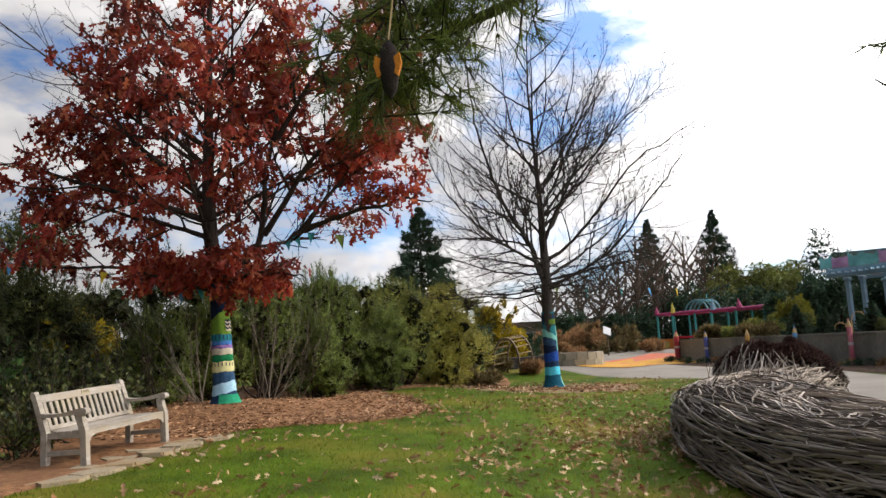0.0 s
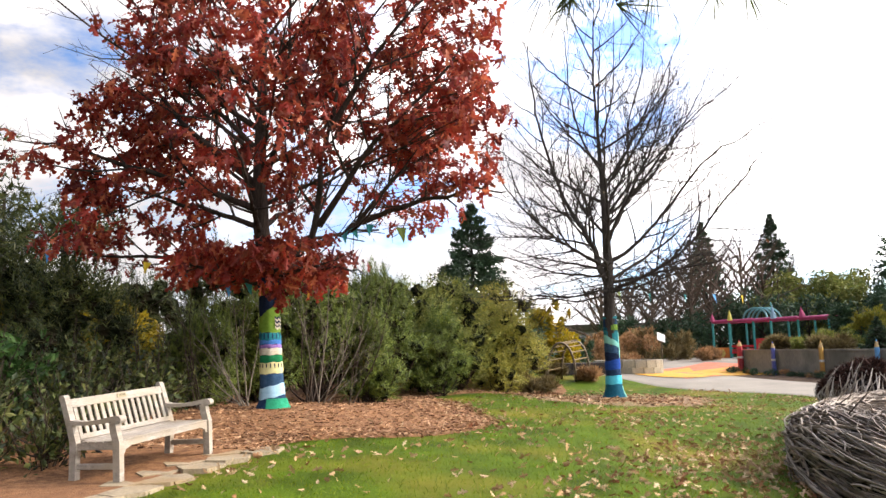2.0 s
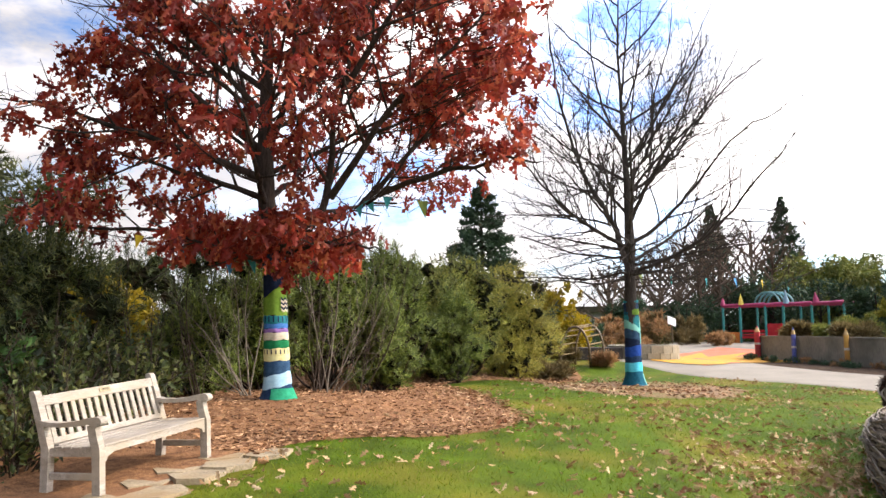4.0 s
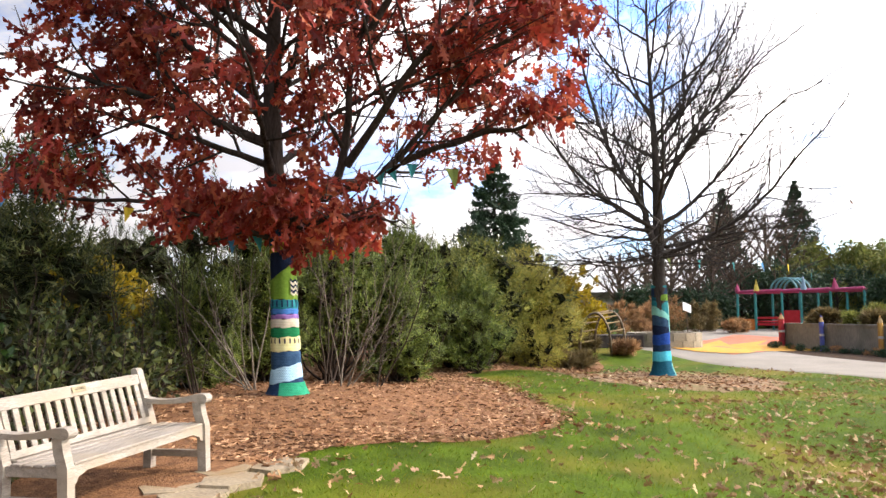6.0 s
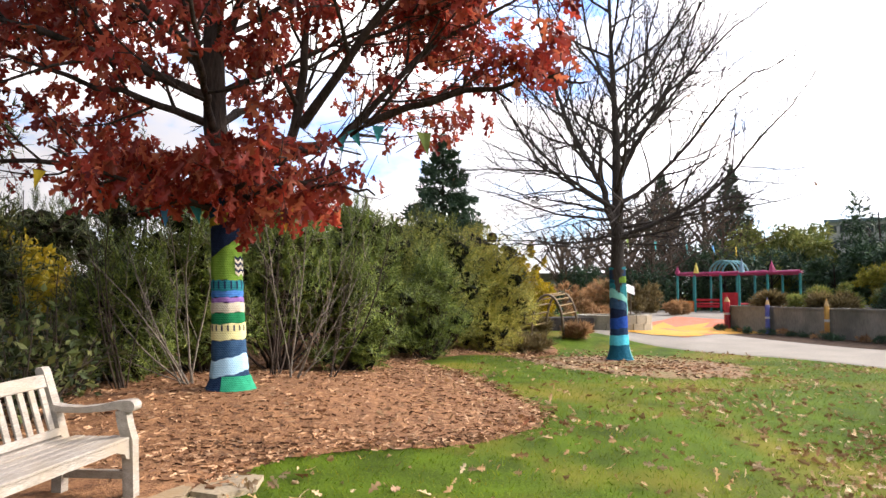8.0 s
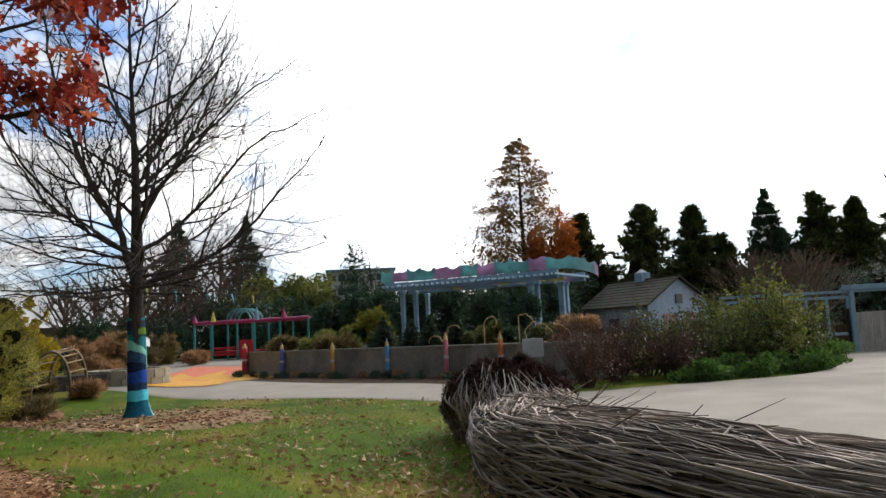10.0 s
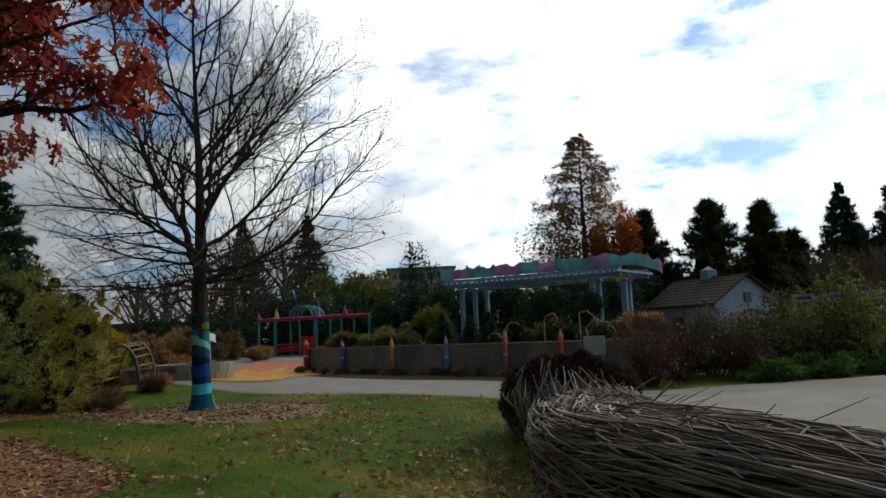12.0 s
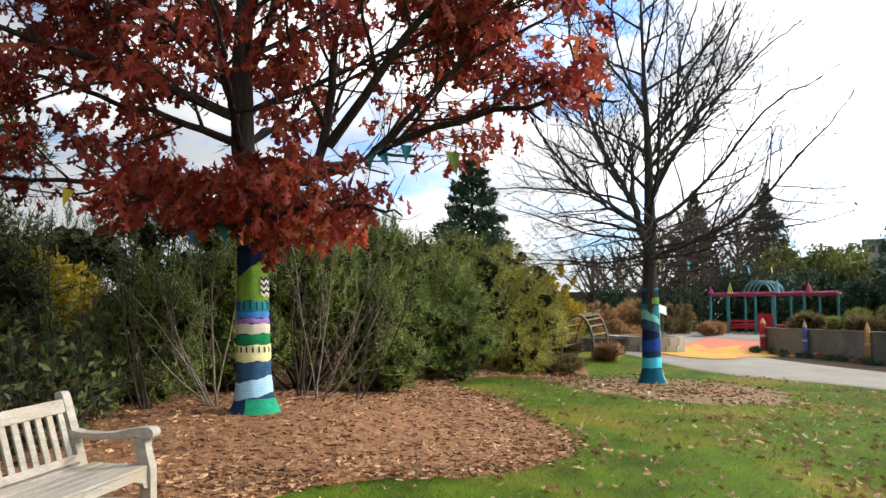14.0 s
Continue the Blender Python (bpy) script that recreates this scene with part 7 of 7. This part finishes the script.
for i, (x, y, h, w) in enumerate(((4.5, 62.5, 4.2, 2.8), (7.5, 61.5, 4.6, 2.8), (10.4, 60.0, 4.4, 2.8), (13.2, 57.5, 4.0, 2.6), (1.5, 60.0, 3.4, 2.4), (-1.8, 57.5, 3.0, 2.2))):
    round_tree("dark_evergreen", "rounded dark evergreen behind the playground", (x, y, 0.1), h, w, 1400, M_SPRUCE, 570 + i, 0.44, clear=0.02, fill=0.5, group="playground evergreens")
bush("dark_evergreen_shrub", "dark evergreen shrub before the pergola", (13.3, 31.9, 0.7), (1.1, 1.0, 2.2), 2200, M_SPRUCE, 545, tuft_size=0.2, skirt=-0.1)
bush("dark_evergreen_shrub", "dark evergreen shrub before the pergola", (15.3, 31.9, 0.7), (0.7, 0.7, 1.9), 1500, M_SPRUCE, 546, tuft_size=0.2, skirt=-0.1)

# far buildings
def far_building(name, label, c, size, turn, storeys, bays, wall_m, roof_m):
    t = thing(name, label, "building")
    m = Matrix.Rotation(radians(turn), 3, "Z")
    s = Mesh()
    s.box((c[0], c[1], size[2] / 2), size, m)
    part("wall", s, wall_m, t)
    s = Mesh()
    s.box((c[0], c[1], size[2] + 0.3), (size[0] + 0.8, size[1] + 0.8, 0.6), m)
    part("roof", s, roof_m, t)
    for f in range(storeys):
        for b in range(bays):
            o = m @ Vector(((b + 0.5) / bays * size[0] - size[0] / 2, -size[1] / 2 - 0.02, 0))
            s = Mesh()
            s.box((c[0] + o.x, c[1] + o.y, (f + 0.55) * size[2] / storeys), (size[0] / bays * 0.72, 0.1, size[2] / storeys * 0.45), m)
            part("window", s, M_GLASS, t)


far_building("far_office_building", "flat-roofed pale office block far beyond the trees", (51, 172), (15, 14, 15.6), -16, 5, 7, M_BEIGE, M_BLUEROOF)
far_building("far_low_building", "low blue-grey roofed building behind the trees", (-4.0, 80), (16, 8, 2.7), 4, 1, 7, M_BEIGE, M_ROOF)

# ---- play structure ----
play = thing("play_structure", "playground climbing frame with teal posts, pink rails and a domed arch", "play structure")
pz = 0.12
rowA = [(3.85, 56.0), (4.85, 55.0), (6.3, 54.0), (7.3, 53.4), (8.8, 52.6), (10.4, 51.6)]
rowB = [(5.1, 58.2), (6.1, 57.2), (7.6, 56.2), (8.6, 55.6), (10.1, 54.8), (11.7, 53.8)]
for x, y in rowA + rowB:
    s = Mesh()
    s.tube([(x, y, pz - 0.1), (x, y, pz + 2.45)], 0.075, 10)
    part("post", s, M_TEALM, play)
for row in (rowA, rowB):
    for (a, b) in zip(row[:-1], row[1:]):
        s = Mesh()
        s.tube([(a[0], a[1], pz + 2.5), (b[0], b[1], pz + 2.55)], 0.11, 8)
        part("top_rail", s, M_PINKM, play)
for a, b in zip(rowA, rowB):
    s = Mesh()
    s.tube([(a[0], a[1], pz + 2.5), (b[0], b[1], pz + 2.5)], 0.09, 8)
    part("cross_rail", s, M_PINKM, play)
s = Mesh()
mid = (Vector(rowA[2]) + Vector(rowB[2])) / 2
for o in (-0.9, -0.3, 0.3, 0.9):
    pts = [(mid.x + 0.95 * math.cos(a) * 0.75 + o * 0.5, mid.y - 0.95 * math.cos(a) * 0.6 + o * 0.5, pz + 2.5 + 0.85 * math.sin(a)) for a in np.linspace(0, math.pi, 12)]
    s.tube(pts, 0.06, 6)
part("dome_arch", s, M_TEALP, play, "pale teal dome of curved bars")
for i, (k, hh, m) in enumerate(((0, 0.55, M_PINKM), (1, 0.75, M_YELP), (3, 0.9, M_BLUE), (4, 0.7, M_PINKM), (4, 0.5, M_PINKM))):
    x, y = rowA[k]
    s = Mesh()
    s.lathe((x + 0.35 * i / 5, y - 0.2, pz + 2.55), [(0.18, 0), (0.10, hh * 0.5), (0.0, hh)], 8)
    part("finial", s, m, play, "coloured peaked finial")
for k, z0, z1, m in ((0, 0.0, 0.75, M_ORANGEP), (1, 0.35, 0.5, M_REDM), (1, 0.75, 0.9, M_REDM), (2, 0.2, 1.3, M_REDM), (3, 0.3, 0.45, M_TEALM), (4, 0.3, 0.45, M_TEALM)):
    a, b = Vector(rowA[k]), Vector(rowA[k + 1])
    c, d = (a + b) / 2, b - a
    s = Mesh()
    s.box((c.x, c.y, pz + (z0 + z1) / 2), (d.length - 0.2, 0.08, z1 - z0), Matrix.Rotation(math.atan2(d.y, d.x), 3, "Z"), 0.02)
    part("panel", s, m, play, "coloured side panel")
a = Vector(rowA[0])
s = Mesh()
s.tube([(4.36, 55.50, pz + 0.38), (4.27, 55.36, pz + 0.38)], 0.26, 16)
part("round_window", s, M_YELP, play, "yellow round of the orange panel")
s = Mesh()
s.prism([tuple(p) for p in (rowA[1], rowA[3], rowB[3], rowB[1])], lambda p: (p[0], p[1], pz + 0.55), lambda p: (p[0], p[1], pz + 0.63))
part("deck", s, M_REDM, play, "red metal deck")

# climbing arch
arch = thing("climbing_arch", "bronze arched ladder climber at the end of the hedge", "climbing frame")
ab = Vector((-2.3, 28.9))
ad, an = Vector((0.97, 0.24)).normalized(), Vector((0.45, 0.9)).normalized()


def arc(side, a):
    q = ab + ad * (0.52 * math.cos(a)) + an * side
    return Vector((q.x, q.y, gzf(q.x, q.y) + max(0, 1.42 * math.sin(a) ** 0.75)))


for side in (-0.35, 0.55):
    s = Mesh()
    s.tube([arc(side, a) for a in np.linspace(0, math.pi, 22)], 0.042, 8)
    part("rail", s, M_BROWNM, arch, smooth=True)
for a in np.linspace(0.2, math.pi - 0.2, 11):
    s = Mesh()
    s.tube([arc(-0.35, a), arc(0.55, a)], 0.026, 6)
    part("rung", s, M_RUNG, arch, "weathered tan rung")

# round stone planter and low edging by the painted sun
t = thing("round_planter", "low round pale stone planter beside the painted sun", "planter")
px0, py0 = -0.35, 32.7
for i in range(18):
    a0, a1 = 2 * math.pi * i / 18, 2 * math.pi * (i + 0.94) / 18
    for j in range(2):
        s = Mesh()
        out = [(px0 + r * math.cos(a), py0 + r * math.sin(a)) for r, a in ((1.38, a0 + 0.1 * j), (1.38, a1 + 0.1 * j), (1.10, a1 + 0.1 * j), (1.10, a0 + 0.1 * j))]
        g = gzf(px0, py0)
        s.prism(out, lambda p: (p[0], p[1], g - 0.05 + 0.30 * j), lambda p: (p[0], p[1], g + 0.245 + 0.30 * j))
        part("stone", s, M_PLANTER, t)
s = Mesh()
s.lathe((px0, py0, gzf(px0, py0)), [(1.11, 0.42), (0.6, 0.46), (0, 0.48)], 20)
part("soil", s, M_SOIL, t)
t = thing("timber_planter", "dark timber raised bed beyond the bare tree", "planter")
s = Mesh()
s.box((-2.0, 31.7, gzf(-2.0, 31.7) + 0.22), (1.7, 1.1, 0.50), Matrix.Rotation(0.3, 3, "Z"), 0.02)
part("box", s, M_GREYBARK, t)
for i, (x, y, w, h, m) in enumerate(((-1.5, 28.9, 0.4, 0.35, M_RUST), (-2.9, 29.6, 0.5, 0.4, M_DRYGRASS), (1.4, 51, 1.3, 1.7, M_DRYGRASS), (-0.3, 50.5, 1.3, 1.8, M_DRYGRASS), (-1.4, 44, 1.0, 1.2, M_RUST), (3.2, 49, 1.0, 1.1, M_RUST), (-4, 42, 1.4, 1.6, M_SPRUCE), (-0.8, 50, 1.6, 2.0, M_RUST), (-3.2, 48, 1.4, 1.7, M_RUST))):
    bush("autumn_grass_clump", "dry tan ornamental grass and shrubs by the playground", (x, y), (w, w, h), 900, m, 560 + i, lumps=6, tuft_size=0.3, up=0.8, skirt=-0.15, stems=4, group="playground planting")
t = thing("reading_sign", "white tilted sign panel on a post by the playground", "sign")
s = Mesh()
s.tube([(0.6, 47.5, 0.0), (0.6, 47.5, 1.5)], 0.04, 8)
part("post", s, M_BROWNM, t)
s = Mesh()
s.box((0.6, 47.45, 1.6), (0.5, 0.03, 0.7), Matrix.Rotation(radians(-50), 3, "X") @ Matrix.Rotation(0.5, 3, "Z"), 0.005)
part("panel", s, M_WHITE, t)

# ---- bunting ----
def bunting(pts, flags, seed, size=0.16):
    """A sagging cord with triangular flags: flags of (fraction along, material)."""
    t = thing("bunting", "string of faded coloured triangular cloth flags hung between the trees", "bunting", "bunting strings")
    line = resample(pts, 60)
    s = Mesh()
    s.tube(line, 0.0025, 4)
    part("cord", s, M_GREYBARK, t)
    rs = np.random.RandomState(seed)
    for f, m in flags:
        i = min(58, int(f * 59))
        p, d = Vector(line[i]), (Vector(line[i + 1]) - Vector(line[i])).normalized()
        w = size * rs.uniform(0.85, 1.15)
        n = Vector((-d.y, d.x, 0)).normalized()
        s = Mesh()
        swing = n * rs.normal() * 0.06 + d * rs.normal() * 0.04
        a, b, c = p - d * w * 0.5, p + d * w * 0.5, p + Vector((0, 0, -1.55 * w)) + swing
        mid = (a + b) / 2 + n * 0.02
        for o in (Vector((0, 0, 0)), n * 0.004):
            s.v += [tuple(a + o), tuple(mid + o), tuple(b + o), tuple(c + o)]
        s.f = [(0, 1, 3), (1, 2, 3), (5, 4, 7), (6, 5, 7), (0, 4, 5, 1), (1, 5, 6, 2), (0, 3, 7, 4), (2, 6, 7, 3)]
        part("flag", s, m, t)


FLAG = {"yellow": mat("flag_yellow", "#c8a824", "#dcc040", scale=12, rough=0.9), "teal": mat("flag_teal", "#2a7c7c", "#3c9494", scale=12, rough=0.9), "purple": mat("flag_purple", "#5c3c64", "#74507c", scale=12, rough=0.9),
        "lime": mat("flag_lime", "#66763a", "#7e8c4a", scale=12, rough=0.9), "amber": mat("flag_amber", "#c08428", "#d49c40", scale=12, rough=0.9), "blue": mat("flag_blue", "#3c7cac", "#5494c0", scale=12, rough=0.9)}
bunting([(-8.2, 10.6, 3.0), (-6.45, 11.25, 2.72), (-5.4, 11.6, 2.4), (-4.7, 11.75, 2.35)], [(0.05, FLAG["blue"]), (0.32, FLAG["yellow"]), (0.48, FLAG["teal"]), (0.72, FLAG["blue"]), (0.86, FLAG["teal"])], 1)
bunting([(-4.5, 11.8, 2.35), (-3.88, 12.0, 2.35), (-3.5, 12.05, 3.0), (-3.1, 12.15, 3.27), (-2.4, 12.35, 3.2), (-2.0, 12.7, 3.25)], [(0.178, FLAG["amber"]), (0.381, FLAG["purple"]), (0.483, FLAG["teal"]), (0.551, FLAG["teal"]), (0.653, FLAG["teal"]), (0.788, FLAG["lime"])], 2)
bunting([(-0.2, 24.6, 2.9), (2.0, 30, 3.0), (4.6, 36, 3.2), (8.4, 50.6, 3.1)], [(0.06, FLAG["lime"]), (0.2, FLAG["teal"]), (0.34, FLAG["teal"]), (0.5, FLAG["blue"]), (0.66, FLAG["yellow"]), (0.8, FLAG["teal"])], 3, 0.24)

# ---- pine bough over the start of the way ----
pine = thing("overhanging_pine", "tall pine whose long-needled boughs hang over the lawn", "pine")
s = Mesh()
PT = np.array([5.6, 1.6, gzf(5.6, 1.6)])
s.tube([PT - np.array([0, 0, 0.1]), PT + np.array([0, 0, 3]), PT + np.array([0.1, 0, 7])], [0.2, 0.16, 0.05], 10)
rs = np.random.RandomState(60)
boughs = [[PT + np.array([0, 0, 3.6]), (4.2, 2.0, 3.4), (2.8, 2.6, 2.95), (1.95, 2.65, 2.62)], [(2.8, 2.6, 2.95), (2.4, 2.9, 2.6), (1.9, 2.75, 2.35), (1.78, 2.45, 2.05)],
          [PT + np.array([0, 0, 3.2]), (4.6, 2.6, 2.9), (3.9, 3.1, 2.3)], [(2.8, 2.6, 2.95), (2.4, 2.4, 2.6), (2.2, 2.5, 2.5)]]
pos, axis = [], []
NEAR = np.array([2.705, -0.181, 1.052])


def drawn(q):
    """A point of the bough, drawn in towards the start of the way."""
    q = np.array(q, float)
    return q if q[0] > 4.9 else NEAR + (q - NEAR) * 0.9


for line in boughs:
    line = resample([tuple(drawn(q)) for q in line], 12)
    s.tube(line, np.linspace(0.035, 0.008, 12), 6)
ends = [((1.82, 2.5, 2.02), 90, 0.09), ((1.76, 2.62, 2.25), 90, 0.13), ((2.0, 2.65, 2.40), 110, 0.15), ((2.25, 2.6, 2.50), 90, 0.14), ((3.85, 3.1, 2.08), 50, 0.10), ((2.12, 2.5, 2.36), 60, 0.12)]
for c, n, r in ends:
    for i in range(int(n * 0.55)):
        q = drawn(c) + np.array([0.07, 0, 0.17 if 2.1 < c[0] < 3 else 0.0 if c[0] > 3 else 0.09]) + rs.normal(size=3) * r * np.array([1.1, 1.1, 0.6])
        d = rs.normal(size=3) * 0.55 + np.array([0, 0, -0.6])
        s.tube([q - d * 0.06, q + d * 0.10], 0.004, 3, cap=False)
        for k in range(4):
            pos.append(q + d * 0.035 * k)
            axis.append(d + rs.normal(size=3) * 0.6)
for i in range(22):
    a, h = 2.4 * i, 4.9 + 0.11 * i
    st = PT + np.array([0.04, 0, h])
    en = st + np.array([math.cos(a), math.sin(a), 0.25]) * (1.9 - 0.07 * i)
    s.tube([st, (st + en) / 2 + np.array([0, 0, 0.05]), en], [0.03, 0.02, 0.008], 5, cap=False)
    for k in range(70):
        f = rs.uniform(0.25, 1.0)
        pos.append(st + (en - st) * f + rs.normal(size=3) * 0.13)
        axis.append((en - st) * 0.5 + rs.normal(size=3) * 0.6)
part("trunk", s, M_BARK, pine, smooth=True)
pos = np.array(pos)
scatter("needles", LONG_V, LONG_F, pos, turns(rs, len(pos), np.array(axis)), rs.uniform(0.10, 0.19, len(pos)), M_PINE, pine)
orn = thing("hanging_ornament", "small orange and black felt ornament hung from the pine bough", "ornament")
s = Mesh()
oc = tuple(drawn((1.93, 2.2, 2.03)))
s.lathe((oc[0], oc[1], oc[2] - 0.10), [(0.0, 0), (0.022, 0.03), (0.034, 0.10), (0.026, 0.17), (0.0, 0.2)], 12)
part("body", s, M_SHADEBLACK, orn, smooth=True)
for dx in (-1, 1):
    s = Mesh()
    s.prism([(0, 0.03), (0.02, 0.045), (0.026, 0.01), (0.014, -0.03), (0, -0.02)], lambda p: (oc[0] + dx * (0.02 + p[0]), oc[1] - 0.02, oc[2] + p[1]), lambda p: (oc[0] + dx * (0.02 + p[0]), oc[1] - 0.008, oc[2] + p[1]))
    part("wing", s, M_AMBER, orn, "orange felt flap")
s = Mesh()
s.tube([(oc[0], oc[1], oc[2] + 0.09), tuple(drawn((1.94, 2.3, 2.45)))], 0.003, 4)
part("string", s, M_TAN, orn)

# ---- litter, chips and grass ----
rs = np.random.RandomState(90)


def inside_mulch(x, y):
    edge = np.interp(y, [p[1] for p in MULCH_A], [p[0] for p in MULCH_A])
    return x < edge


n = 15000
i, j = rs.randint(42, 166, n), (rs.uniform(0, 1, n) ** 1.6 * 36).astype(int)
p = mulch_p[i, j] + rs.normal(size=(n, 2)) * 0.08
z = gz(p[:, 0], p[:, 1]) + 0.05
flat = np.concatenate([rs.normal(size=(n, 2)), rs.normal(size=(n, 1)) * 0.18], 1)
chips = scatter("wood_chips", [(-0.5, -0.12, 0), (0.5, -0.1, 0.02), (0.45, 0.12, 0.08), (-0.45, 0.14, 0.05)], [(0, 1, 2), (0, 2, 3)], np.column_stack([p, z]), turns(rs, n, flat), rs.uniform(0.03, 0.085, n), M_CHIP)
tagged(chips, "loose reddish-brown wood chips on the mulch bed", "wood chips", kind="stuff")

n = 1500
a, r = rs.uniform(0, 6.28, n), rs.uniform(0.05, 1.05, n) ** 0.6
x, y = -0.1 + 2.6 * r * np.cos(a), 22.1 + 3.7 * r * np.sin(a)
flat = np.concatenate([rs.normal(size=(n, 2)), rs.normal(size=(n, 1)) * 0.18], 1)
ring_chips = scatter("wood_chips", [(-0.5, -0.12, 0), (0.5, -0.1, 0.02), (0.45, 0.12, 0.08), (-0.45, 0.14, 0.05)], [(0, 1, 2), (0, 2, 3)], np.column_stack([x, y, gz(x, y) + 0.04]), turns(rs, n, flat), rs.uniform(0.05, 0.13, n), M_CHIP)
tagged(ring_chips, "loose brown wood chips round the bare tree", "wood chips", kind="stuff")

n = 27000
x, y = rs.uniform(-3, 6.5, n), rs.uniform(1.5, 27, n)
dens = np.clip(0.10 + 0.90 * np.exp(-((x - 2.7) ** 2 / 3 + (y - 11.2) ** 2 / 14)) + 0.25 * np.sin(x * 1.7) * np.sin(y * 0.9), 0.05, 1)
keep = (rs.uniform(size=n) < dens) & (x < np.interp(y, [p[1] for p in PATH_A[::-1]], [p[0] for p in PATH_A[::-1]]) - 0.1)
x, y = x[keep], y[keep]
n = len(x)
axis = np.concatenate([rs.normal(size=(n, 2)), rs.normal(size=(n, 1)) * 0.45], 1)
litter = scatter("fallen_leaves", OAK_V, OAK_F, np.column_stack([x, y, gz(x, y) + np.where(inside_mulch(x, y), 0.08, 0.035)]), turns(rs, n, axis), rs.uniform(0.055, 0.125, n), M_FALLEN)
tagged(litter, "dry tan and brown oak leaves scattered over the lawn", "fallen leaves", kind="stuff")

n = 120000
y = -3.0 + 28 * rs.uniform(size=n) ** 1.7
x = rs.uniform(-3.5, 6.6, n)
keep = ~inside_mulch(x, y) & ((x / 2.7) ** 2 + ((y - 22.3) / 3.6) ** 2 > 0.62 + 0.5 * rs.uniform(size=n) ** 2) & (x < np.interp(y, [p[1] for p in PATH_A[::-1]], [p[0] for p in PATH_A[::-1]]))
x, y = x[keep], y[keep]
n = len(x)
axis = np.concatenate([rs.normal(size=(n, 2)) * 0.7, np.ones((n, 1))], 1)
grass = scatter("grass", BLADE_V, BLADE_F, np.column_stack([x, y, gz(x, y)]), turns(rs, n, axis), rs.uniform(0.03, 0.06, n), M_GRASS)
tagged(grass, "short green grass blades of the lawn", "grass", kind="stuff")
